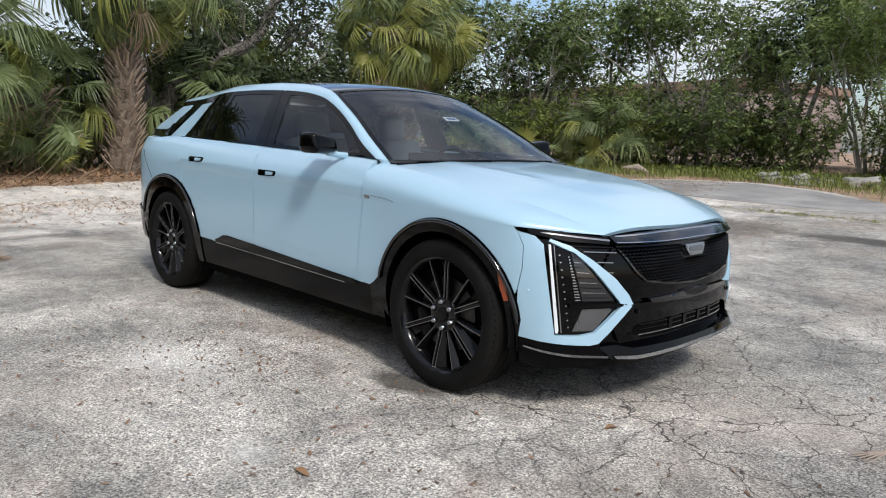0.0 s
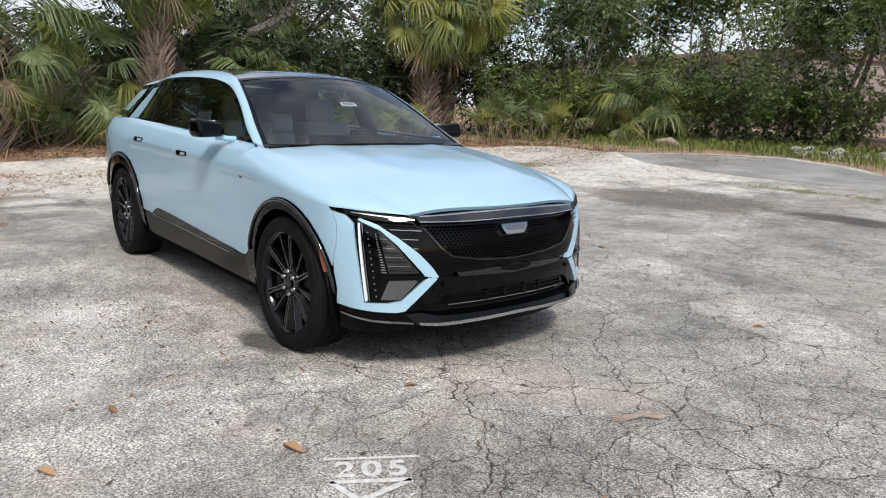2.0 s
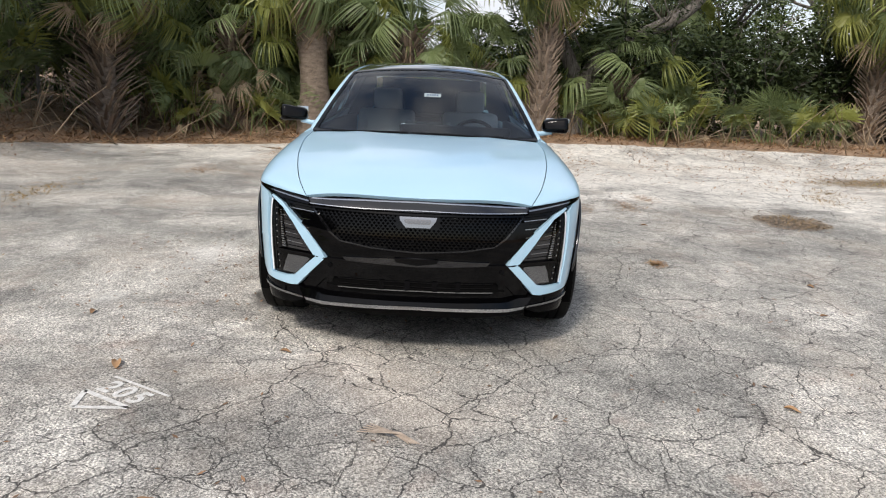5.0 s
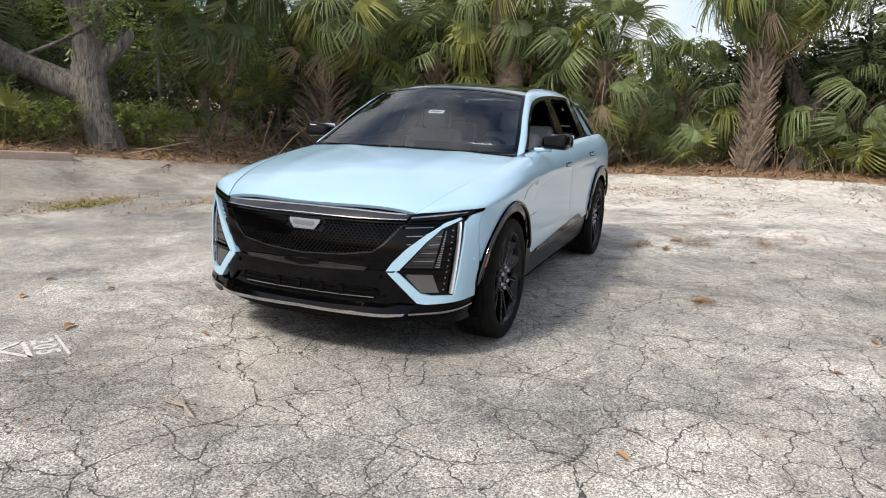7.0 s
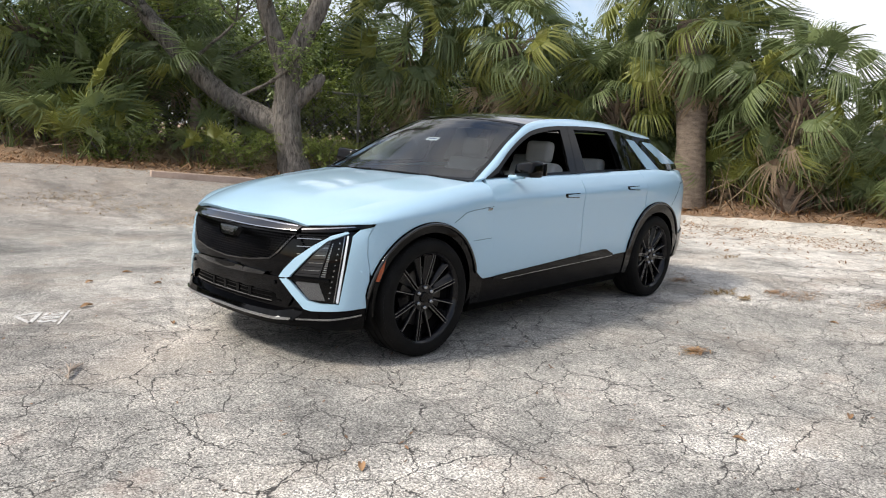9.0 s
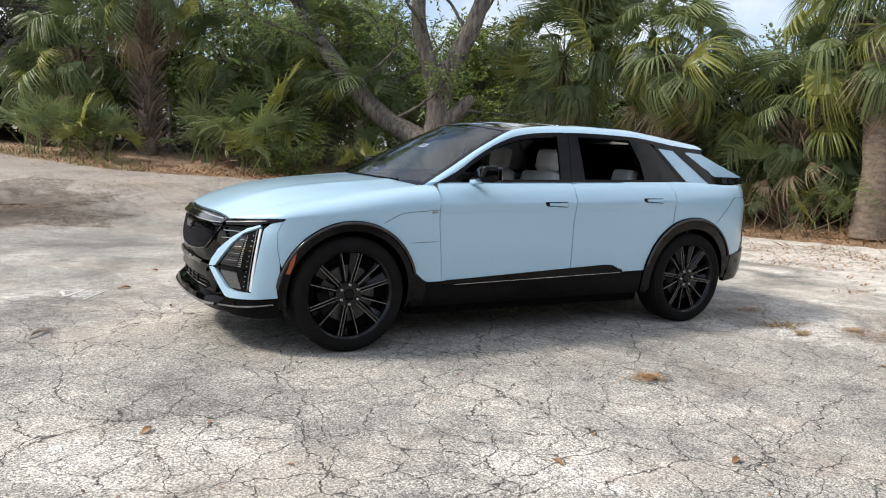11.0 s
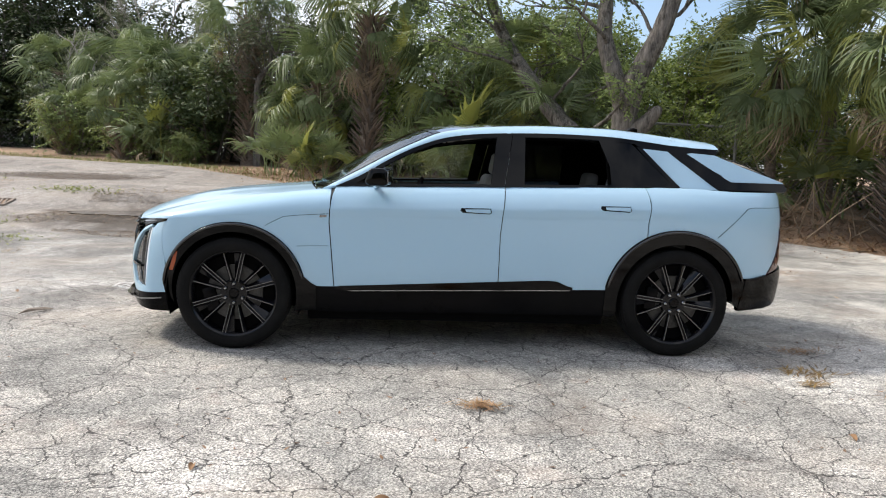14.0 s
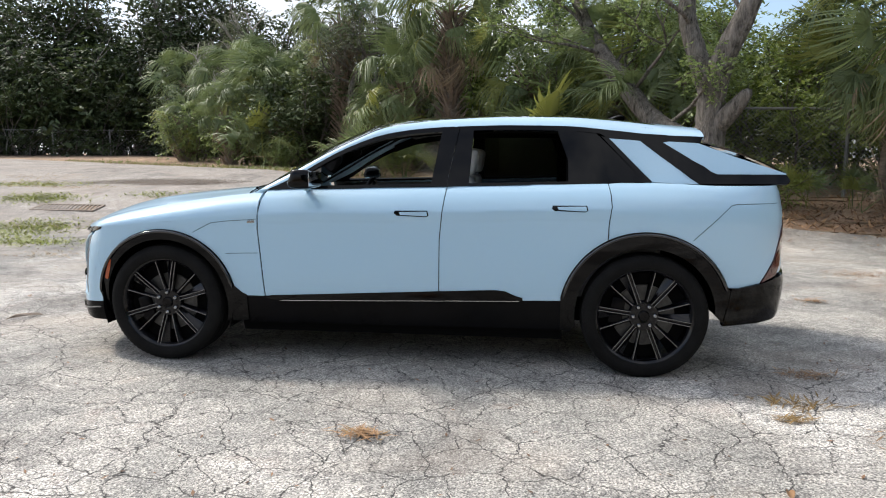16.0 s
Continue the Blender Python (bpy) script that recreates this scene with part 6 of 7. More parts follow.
    lathe(bm, [(0.0, 0.090), (0.040, 0.090), (0.052, 0.094), (0.088, 0.088), (0.094, 0.076), (0.094, 0.03), (0.0, 0.03)], 40, closed=False)
    part("hub", bm, RIM, root, "", 30)
    bm = bmesh.new()
    lathe(bm, [(0.0, 0.101), (0.028, 0.100), (0.034, 0.094), (0.034, 0.085), (0.0, 0.085)], 30, closed=False)
    cap = part("centre_cap", bm, GLOSS, root, "black centre cap with a chrome emblem")
    bm = bmesh.new()
    box(bm, (0.038, 0.005, 0.022), Matrix.Translation((0, 0.1025, 0)), 0.0015)
    part("cap_emblem", bm, SILVER, cap)
    for k in range(6):
        bm = bmesh.new()
        lathe(bm, [(0.0, 0.112), (0.008, 0.111), (0.013, 0.106), (0.016, 0.100), (0.016, 0.080), (0.0, 0.080)], 12, closed=False, m=Matrix.Rotation(radians(60 * k + 13), 4, "Y") @ Matrix.Translation((0.066, 0, 0)))
        part("wheel_nut", bm, CHROME, root, "dark chrome wheel nut")
    bm = bmesh.new()
    lathe(bm, [(0.06, 0.055), (0.190, 0.055), (0.190, 0.030), (0.06, 0.030)], 48)
    part("brake_disc", bm, STEEL, root, "steel brake disc")
    bm = bmesh.new()
    box(bm, (0.09, 0.09, 0.17), Matrix.Translation((0.165, 0.035, 0.0)), 0.02)
    part("brake_caliper", bm, SATIN, root)
    bm = bmesh.new()
    lathe(bm, [(0.0, 0.030), (0.10, 0.030), (0.272, 0.045), (0.272, -0.02), (0.0, -0.02)], 40, closed=False)
    part("back_plate", bm, VOID, root)
    return root


def fold_into(root, owner, m):
    """Joins the wheel's pieces to the car: the tyre carries the rest, one level down."""
    kids = list(root.children)
    hold = new("wheel")
    hold.parent, hold.matrix_local = owner, m
    for k in kids:
        c = k.copy()
        scene.collection.objects.link(c)
        c.parent = hold
    return hold


_w = build_wheel()
for cx in (AXLE, -AXLE):
    for sg in (1, -1):
        fold_into(_w, car, Matrix.Translation((cx, sg * 0.838, HUB)) @ (pose(0, 0, 0, 0, 17 if cx > 0 else -9, 0) if sg > 0 else pose(0, 0, 0, 0, 23, 180)))
for o in list(_w.children_recursive) + [_w]:
    bpy.data.objects.remove(o)
for o in car.children:
    if o.name.startswith("wheel") and o.type == "EMPTY":
        o["label"] = "black multi-spoke wheel with a wide tyre"

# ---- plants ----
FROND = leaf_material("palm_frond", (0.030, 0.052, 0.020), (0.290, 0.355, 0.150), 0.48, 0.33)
# paler frond copy: sunlight put into the colour; also yellow-green and young fans
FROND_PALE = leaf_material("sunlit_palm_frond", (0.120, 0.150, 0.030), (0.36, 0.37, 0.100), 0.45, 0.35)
FROND_DEAD = leaf_material("dead_frond", (0.12, 0.080, 0.047), (0.44, 0.34, 0.230), 0.8, 0.15)
BOOT = leaf_material("palm_boots", (0.085, 0.060, 0.044), (0.34, 0.265, 0.205), 0.9, 0.0)
PALMBARK = mottled("palm_bark", (0.075, 0.056, 0.042), (0.27, 0.215, 0.17), 5, 0.95, 0.9, 0.03, 40, (1, 1, 3))
BARK = mottled("oak_bark", (0.028, 0.024, 0.020), (0.29, 0.26, 0.23), 13, 0.95, 1.0, 0.10, 42, (1, 1, 0.20))
PALEBARK = mottled("pale_bark", (0.22, 0.20, 0.17), (0.46, 0.43, 0.38), 6, 0.9, 0.6, 0.02, 40, (1, 1, 0.4))
LEAF = leaf_material("broad_leaves", (0.024, 0.046, 0.012), (0.285, 0.365, 0.120), 0.40, 0.40)
# darker copy for the plants behind: the thicket's shade is put into the colour
LEAF_SHADED = leaf_material("shaded_leaves", (0.016, 0.028, 0.009), (0.075, 0.105, 0.034), 0.62, 0.22)
# light green of some shrubs; for the trees behind, sunlight put into the colour
LEAF_LIGHT = leaf_material("sunlit_light_leaves", (0.050, 0.085, 0.016), (0.30, 0.36, 0.085), 0.5, 0.38)
LEAF_GREY = leaf_material("sparse_grey_leaves", (0.065, 0.075, 0.045), (0.17, 0.185, 0.105), 0.6, 0.2)


def frond_mesh(seed, mat, leaflets=34, size=0.85, stalk=0.9, spread=125, droop=0.5, fold=0.2, ragged=0.15, keep=1.0, joined=0.34):
    """A fan leaf on its stalk: the stalk leaves the origin along +x and the pleated fan opens round its end. The blades are one sheet
    near the stalk and part into drooping, folded tips."""
    rr = random.Random(seed)
    vs, fs = [], []
    up = Vector((0, 0, 1))
    arch = lambda t: Vector((stalk * t, 0, 0.10 * stalk * math.sin(math.pi * t * 0.5) - 0.06 * stalk * t * t))
    for t, w in ((0, 0.020), (0.33, 0.014), (0.66, 0.011), (0.97, 0.009)):
        p = arch(t)
        vs.extend([p - Vector((0, w, 0)), p + up * w * 0.7, p + Vector((0, w, 0))])
    for i in range(3):
        a, b = 3 * i, 3 * i + 3
        fs.extend([(a, a + 1, b + 1, b), (a + 1, a + 2, b + 2, b + 1)])
    hub = len(vs)
    vs.append(arch(1))
    fs.extend([(9, 10, hub), (10, 11, hub)])
    n, step = 6, radians(2 * spread) / leaflets
    shared = max(1, round(n * joined))

    def line(a, length, dr, stray=0.0):
        d = Vector((math.cos(a), math.sin(a), 0.25 * abs(math.sin(a)) + 0.05)).normalized()
        p, out = arch(1), []
        for k in range(1, n + 1):
            t = k / n
            d = (d - up * dr * (0.14 + 0.66 * t * t) + Vector((-math.sin(a), math.cos(a), 0)) * stray * t).normalized()
            p = p + d * length / n
            out.append(p.copy())
        return out

    reach = lambda a: size * (0.70 + 0.30 * math.cos(a * 0.55))
    seams = []
    for i in range(leaflets + 1):
        a = -radians(spread) + step * i
        base = len(vs)
        vs.extend(line(a, reach(a), droop)[:shared])
        seams.append(base)
    for i in range(leaflets):
        a = -radians(spread) + step * (i + 0.5)
        gone = rr.random() > keep
        length = reach(a) * (1 - ragged * rr.random())
        twist = rr.uniform(-0.9, 0.9)
        mid = line(a, length, droop * rr.uniform(0.6, 1.4), rr.uniform(-0.05, 0.05))
        lift = up * size * step * fold
        prev = (hub, hub, hub)
        for k in range(n):
            t = (k + 1) / n
            c = len(vs)
            if k < shared:
                vs.append(mid[k] * 0.35 + (vs[seams[i] + k] + vs[seams[i + 1] + k]) * 0.325 + lift * t)
                row = (seams[i] + k, c, seams[i + 1] + k)
            else:
                if gone and k > shared:
                    break
                w = length * t * step * 0.33 * (1 - (k - shared + 1) / (n - shared + 0.15)) ** 0.75 + 0.001
                sv = (Vector((-math.sin(a), math.cos(a), 0)) + up * twist * t) * w
                vs.extend([mid[k] - sv, mid[k] + sv])
                row = (c, c + 1)
            if len(row) == 2:
                fs.append((prev[0], prev[-1], row[1], row[0]))
            elif prev[0] == hub:
                fs.extend([(hub, row[1], row[0]), (hub, row[2], row[1])])
            else:
                fs.extend([(prev[0], prev[1], row[1], row[0]), (prev[1], prev[2], row[2], row[1])])
            prev = row
    me = bpy.data.meshes.new("frond")
    me.from_pydata([tuple(v) for v in vs], [], fs)
    me.materials.append(mat)
    return me


FANS = [frond_mesh(k, FROND, 50, 0.92, 0.95, 118, d, 0.55, 0.34, 0.93, 0.32) for k, d in ((1, 0.8), (2, 1.5), (3, 2.3), (4, 1.9), (5, 1.2), (6, 2.6))]
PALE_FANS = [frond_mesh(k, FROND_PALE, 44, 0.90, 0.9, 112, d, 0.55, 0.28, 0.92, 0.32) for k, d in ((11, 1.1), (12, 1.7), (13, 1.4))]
DEAD_FANS = [frond_mesh(k, FROND_DEAD, 20, 0.72, 0.8, 46, d, 0.9, 0.5, 0.8, 0.20) for k, d in ((21, 0.5), (22, 1.0), (23, 1.6))]
LOW_FANS = [frond_mesh(k, FROND, 32, 0.62, 0.9, 105, d, 0.55, 0.25, 0.94, 0.32) for k, d in ((31, 0.3), (32, 0.8), (33, 1.2), (34, 0.5))]
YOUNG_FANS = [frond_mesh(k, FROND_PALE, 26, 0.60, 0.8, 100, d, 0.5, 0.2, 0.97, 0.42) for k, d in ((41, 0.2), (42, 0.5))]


def leaf_object(me, owner, m, label=""):
    ob = new("frond", me)
    ob.parent = owner
    ob.matrix_local = m
    if label:
        ob["label"] = label
    return ob


def put_fronds(owner, rr, top, count, meshes, lift0, lift1, size=1.0, face=None, pull=0.0, label=""):
    """Fronds out of a palm's heart, from lift0 to lift1 degrees above level."""
    for k in range(count):
        az = 137.5 * k + rr.uniform(-18, 18)
        lift = lift0 + (lift1 - lift0) * (k + 0.5) / count + rr.uniform(-7, 7)
        if face is not None and pull:
            gap = (az - face + 180) % 360 - 180
            az = face + gap * (1 - pull)
        s = size * rr.uniform(0.8, 1.15)
        m = Matrix.Translation(top + Vector((0, 0, rr.uniform(-0.1, 0.1)))) @ pose(0, 0, 0, 0, -lift, az) @ pose(0, 0, 0, rr.gauss(0, 38), 0, 0) @ Matrix.Diagonal((s, s, s, 1))
        leaf_object(rr.choice(meshes), owner, m, label)


def palm(x, y, height, radius, seed, crown=26, pale=8, dead=5, lean=(0, 0), boots=True, size=1.15, label="", low=-55, splay=0.0, boot_from=0.06):
    """A cabbage palm: rough trunk with criss-cross leaf bases, a heart of fan leaves and a few dead ones below."""
    rr = random.Random(seed)
    root = new("cabbage_palm")
    z = ground_z(x, y) - 0.06
    root.location = (x, y, z)
    bm = bmesh.new()
    pts, rad = [], []
    for k in range(15):
        t = k / 14
        pts.append((lean[0] * t * t, lean[1] * t * t, height * t))
        rad.append(radius * (1.35 - 0.9 * t if t < 0.25 else 1.125 - 0.12 * t) * (1 + 0.06 * math.sin(9 * t + seed)))
    tube(bm, pts, rad, 18)
    for v in bm.verts:
        v.co += Vector((noise.noise(v.co * 3 + Vector((seed, 0, 0))), noise.noise(v.co * 3 + Vector((0, seed, 0))), 0)) * radius * 0.14
    part("trunk", bm, PALMBARK, root, "rough grey-brown trunk", 80)
    if boots:
        bm = bmesh.new()
        rows = int(height * (1 - boot_from * 0.5) / 0.085)
        for i in range(rows):
            t = boot_from * 0.4 + (1 - boot_from * 0.4) * i / rows
            c = Vector((lean[0] * t * t, lean[1] * t * t, height * t))
            rd = radius * ((1.35 - 0.9 * t if t < 0.25 else 1.125 - 0.12 * t) + 0.10)
            n = 11
            for j in range(n):
                if rr.random() < 0.25:
                    continue
                a = 2 * math.pi * (j + 0.5 * (i % 2)) / n + rr.uniform(-0.15, 0.15) + 0.4 * i
                out = Vector((math.cos(a), math.sin(a), 0))
                tan = Vector((-math.sin(a), math.cos(a), 0))
                ln = rr.uniform(0.18, 0.34) * (1 + splay * 1.2)
                tip = (out * rr.uniform(0.5, 0.95) * (1 + splay) + Vector((0, 0, 1)) + tan * rr.uniform(-0.25, 0.25)).normalized() * ln
                b = c + out * (rd - 0.03)
                w0, w1, th = rr.uniform(0.030, 0.050), rr.uniform(0.006, 0.016), 0.015
                q = [b - tan * w0, b + tan * w0, b + tip + tan * w1, b + tip - tan * w1]
                vv = [bm.verts.new(p) for p in q] + [bm.verts.new(p + out * th + Vector((0, 0, -0.01))) for p in q]
                for f in ((0, 1, 2, 3), (7, 6, 5, 4), (0, 4, 5, 1), (1, 5, 6, 2), (2, 6, 7, 3), (3, 7, 4, 0)):
                    bm.faces.new([vv[g] for g in f])
        part("boot_sheath", bm, BOOT, root, "split brown leaf bases", 15)["kind"] = "stuff"
    top = Vector((lean[0], lean[1], height))
    put_fronds(root, rr, top, int(crown * 1.35), FANS, low, 78, size)
    # lighter fronds mixed in, their sunlight put into the leaf colour
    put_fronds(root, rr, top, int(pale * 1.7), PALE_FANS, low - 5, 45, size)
    if dead:
        put_fronds(root, rr, top - Vector((0, 0, 0.15)), int(dead * 1.5), DEAD_FANS, -85, -45, size * 1.15, label="brown dead frond")
    return tagged(root, label or "cabbage palm with a rough booted trunk and drooping fan fronds", "palm tree", "cabbage palms")


def palmetto(x, y, seed, count=11, size=1.0, young=0.15, face=None, label=""):
    """A clump of fan leaves straight from the ground."""
    rr = random.Random(seed)
    root = new("saw_palmetto")
    root.location = (x, y, ground_z(x, y) - 0.06)
    for k in range(count):
        az = 137.5 * k + rr.uniform(-25, 25)
        lift = rr.uniform(34, 88)
        s = size * rr.uniform(0.75, 1.3)
        me = rr.choice(YOUNG_FANS if rr.random() < young else LOW_FANS)
        m = Matrix.Translation((rr.uniform(-0.25, 0.25), rr.uniform(-0.25, 0.25), 0)) @ pose(0, 0, 0, 0, -lift, az) @ pose(0, 0, 0, rr.uniform(-60, 60), 0, 0) @ Matrix.Diagonal((s, s, s, 1))
        leaf_object(me, root, m)
    for k in range(rr.choice((0, 1, 1, 2))):
        s = size * rr.uniform(0.6, 0.9)
        leaf_object(rr.choice(DEAD_FANS), root, Matrix.Translation((rr.uniform(-0.3, 0.3), rr.uniform(-0.3, 0.3), 0.35)) @ pose(0, 0, 0, rr.uniform(-90, 90), rr.uniform(0, 30), rr.uniform(0, 360)) @ Matrix.Diagonal((s, s, s, 1)), "brown dead frond")
    return tagged(root, label or "green saw palmetto clump with stiff fan leaves", "palmetto", "palmetto thicket")


def limb(rr, start, way, length, r0, r1, bend=0.25, n=6):
    p, d = Vector(start), Vector(way).normalized()
    pts, rad = [p.copy()], [r0]
    for k in range(n):
        d = (d + Vector((rr.uniform(-1, 1), rr.uniform(-1, 1), rr.uniform(-0.6, 0.9))) * bend * 0.5).normalized()
        p = p + d * length / n
        pts.append(p.copy())
        rad.append(r0 + (r1 - r0) * (k + 1) / n)
    return pts, rad, d


def grow(rr, bm, start, way, length, r0, level, tips, split=3, bend=0.3, spread=0.7, shrink=0.66, sides=9):
    pts, rad, d = limb(rr, start, way, length, r0, r0 * 0.62, bend, 6 if level > 1 else 4)
    tube(bm, pts, rad, max(4, sides))
    if level == 0:
        tips.extend(pts[1:])
        return
    if level == 1:
        tips.extend(pts[2:])
    for k in range(split):
        at = pts[-1] if k == 0 else pts[rr.randrange(2, len(pts))]
        nd = (d + Vector((rr.uniform(-1, 1), rr.uniform(-1, 1), rr.uniform(-0.35, 0.8))) * spread).normalized()
        grow(rr, bm, at, nd, length * shrink * rr.uniform(0.75, 1.15), r0 * 0.56, level - 1, tips, split, bend, spread, shrink, sides - 2)


def crown_mesh(rr, tips, per, size, cloud, mat, longer=1.9):
    """Sprays of small folded leaves, alternate along short drooping twigs that stand out from the branches."""
    vs, fs = [], []
    for t in tips:
        for _ in range(max(1, round(per / 8))):
            out = Vector((rr.gauss(0, 1), rr.gauss(0, 1), rr.gauss(0.15, 0.7))).normalized()
            p = Vector(t) + out * cloud * rr.uniform(0.1, 0.9)
            big = size * rr.uniform(0.75, 1.3)
            for i in range(8):
                out = (out + Vector((rr.gauss(0, 0.12), rr.gauss(0, 0.12), -0.06))).normalized()
                p = p + out * big * 0.42
                lat = out.cross(Vector((rr.gauss(0, 0.35), rr.gauss(0, 0.35), 1))).normalized() * (1 if i % 2 else -1)
                d = (out * 0.55 + lat * rr.uniform(0.6, 1.0) + Vector((0, 0, rr.gauss(-0.15, 0.25)))).normalized()
                s = big * rr.uniform(0.8, 1.2)
                n = d.cross(Vector((rr.gauss(0, 0.5), rr.gauss(0, 0.5), 1))).normalized() * s / longer / 2
                u = d.cross(n).normalized() * s * 0.10
                k = len(vs)
                vs += [p, p + d * s * 0.45 + n + u, p + d * s * 0.45 - n + u, p + d * s]
                fs += [(k, k + 1, k + 3), (k, k + 3, k + 2)]
    me = bpy.data.meshes.new("crown")
    me.from_pydata([tuple(v) for v in vs], [], fs)
    me.materials.append(mat)
    return me


def broadleaf(name, seed, stems, height, r0, level, per, leaf, cloud, leaf_mat, bark, label, category, split=3, lean=0.35, first=0.4, shrink=0.66, skirt=0):
    """A tree or shrub: forking stems and a loose crown of small leaves, at the origin."""
    rr = random.Random(seed)
    root = new(name)
    bm, tips = bmesh.new(), []
    for k in range(stems):
        a = 2 * math.pi * k / stems + rr.uniform(-0.5, 0.5)
        way = Vector((math.cos(a) * lean, math.sin(a) * lean, 1)) if stems > 1 else Vector((rr.uniform(-0.12, 0.12), rr.uniform(-0.12, 0.12), 1))
        grow(rr, bm, (0.10 * stems ** 0.5 * math.cos(a), 0.10 * stems ** 0.5 * math.sin(a), -0.1), way, height * first, r0, level, tips, split, shrink=shrink, sides=5 if level < 3 else 7)
    part("trunk", bm, bark, root, "", 80)
    for _ in range(skirt):
        tips.append(Vector((rr.gauss(0, 0.22) * height, rr.gauss(0, 0.22) * height, rr.uniform(0.05, 0.5) * height)))
    me = crown_mesh(rr, tips, per, leaf, cloud, leaf_mat)
    c = new("crown", me)
    c.parent = root
    return tagged(root, label, category)


def stand(proto, x, y, turn, s, group="", tall=1.0):
    o = copy_thing(proto, pose(x, y, ground_z(x, y) - 0.06, 0, 0, turn) @ Matrix.Diagonal((s, s, s * tall, 1)))
    if group:
        o["group"] = group
    return o


# palms that can be told apart
palm(-11.4, 2.5, 4.3, 0.23, 1, crown=24, pale=9, dead=5, lean=(0.15, 0.25), label="large leaning cabbage palm with a thick booted trunk", low=-70, size=1.3)
palm(-10.3, -2.65, 3.9, 0.30, 2, crown=28, pale=10, dead=7, lean=(-0.1, -0.35), boots=False, label="cabbage palm with a thick smooth grey trunk", low=-75, size=1.3)
palm(-15.0, 6.2, 3.3, 0.24, 3, crown=20, pale=4, dead=7, splay=0.7, label="palm in shade with a spiky crown of old leaf bases", size=1.2)
palm(-14.2, 12.1, 4.3, 0.20, 4, crown=24, pale=20, dead=5, label="cabbage palm with yellow-green fronds and a booted trunk", splay=0.5, size=1.4, low=-65)
palm(-15.2, 13.7, 4.4, 0.20, 5, crown=24, pale=20, dead=5, lean=(0.2, 0.5), label="cabbage palm with yellow-green fronds and a slanting trunk", splay=0.5, size=1.4, low=-65)
palm(-8.9, -6.7, 3.5, 0.20, 6, crown=30, pale=12, dead=9, lean=(0.4, 0.35), splay=0.9, label="bushy cabbage palm with splayed brown leaf bases", size=1.1, low=-70, boot_from=0.05)
palm(-8.9, -9.4, 5.7, 0.15, 7, crown=32, pale=14, dead=6, lean=(0.7, 1.0), boots=False, label="cabbage palm with long drooping green fronds", size=1.3, low=-75)
palm(-7.4, -8.9, 3.1, 0.10, 19, crown=30, pale=9, dead=6, lean=(0.3, 0.6), boots=False, label="cabbage palm with long drooping green fronds", size=1.15, low=-80)
palm(1.16, -13.2, 4.0, 0.18, 8, crown=26, pale=3, dead=9, label="cabbage palm with a red-brown shaggy trunk", size=1.25, low=-48, splay=0.3)
palm(5.1, -17.9, 4.6, 0.21, 9, crown=24, pale=2, dead=7, label="cabbage palm with a shaggy booted trunk", size=1.15, splay=0.4, low=-40)
palm(15.3, -28.6, 3.4, 0.30, 10, crown=24, pale=2, dead=8, label="low cabbage palm at the far end of the lot", size=1.5, splay=0.5)
palm(8.3, -20.4, 2.4, 0.22, 12, crown=26, pale=2, dead=6, label="bushy low cabbage palm", size=1.4, low=-60)
palm(10.6, -22.8, 3.0, 0.22, 13, crown=24, pale=2, dead=7, label="bushy cabbage palm behind the lot's edge", size=1.5, low=-60)
palm(-12.2, -4.6, 4.4, 0.22, 15, crown=24, pale=6, dead=6, label="cabbage palm among dense fronds", size=1.3, low=-75)
palm(-3.0, -12.6, 2.6, 0.20, 16, crown=18, pale=5, dead=3, label="young cabbage palm behind the oak", size=1.3, low=-30)
palm(-3.1, -10.5, 1.35, 0.10, 20, crown=9, pale=1, dead=2, boots=False, label="young cabbage palm with stiff upright fans between the oak limbs", size=1.05, low=25)
palm(-9.6, 17.6, 0.9, 0.16, 17, crown=14, pale=6, dead=4, label="small palm in front of the thicket", size=1.2, low=-30)
palm(3.6, 19.8, 2.4, 0.22, 18, crown=22, pale=5, dead=4, label="small palm at the end of the verge", size=1.3, low=-40)

for k, (px, py, h) in enumerate(((3.3, -15.4, 1.5), (7.4, -18.2, 1.3), (9.4, -18.9, 1.9), (12.4, -21.6, 1.5), (3.0, -17.2, 2.2), (-12.2, 4.6, 1.5), (-11.9, -1.4, 1.4))):
    palm(px, py, h, 0.19, 30 + k, crown=20, pale=3, dead=8, label="low cabbage palm hung with green and brown fronds", size=0.82 if py < -10 else 1.2, low=-60, splay=0.4)

# palmettos along the edge
r = random.Random(77)
keep = []
for k in range(16, len(_edge) - 120):
    if k % 7:
        continue
    ex, ey = _edge[k]
    out = Vector((ex, ey - 3)).normalized()
    if ey > 12 or ex > 19:
        continue
    for d in (1.7, 3.1):
        keep.append((ex + out.x * d + r.uniform(-0.6, 0.6), ey + out.y * d + r.uniform(-0.6, 0.6), d))
for k, (px, py, d) in enumerate(keep):
    if any(abs((px - tx) * (3.0 - ty) - (2.2 - tx) * (py - ty)) / 17 < (0.95 if tx < 3 else 1.5) and py > ty - 0.5 for tx, ty in ((1.16, -13.2), (5.3, -18.6), (4.7, -17.3))) or (py > 5.8 and d > 2):
        continue
    if (Vector((px, py)) - Vector((-4.1, -8.7))).length < 1.3 or r.random() < (0.40 if py < -7 and px < -2 else (1.0 if d < 2 else 0.75) if px > -1 else 0.22) or (-8 < px < -1.5 and py < -6.5):
        continue
    palmetto(px, py, 200 + k, r.randint(8, 11), r.uniform(0.85, 1.2) * (1.0 if d < 2 else 1.4) * (0.8 if px > 0 else 1.0), 0.28)
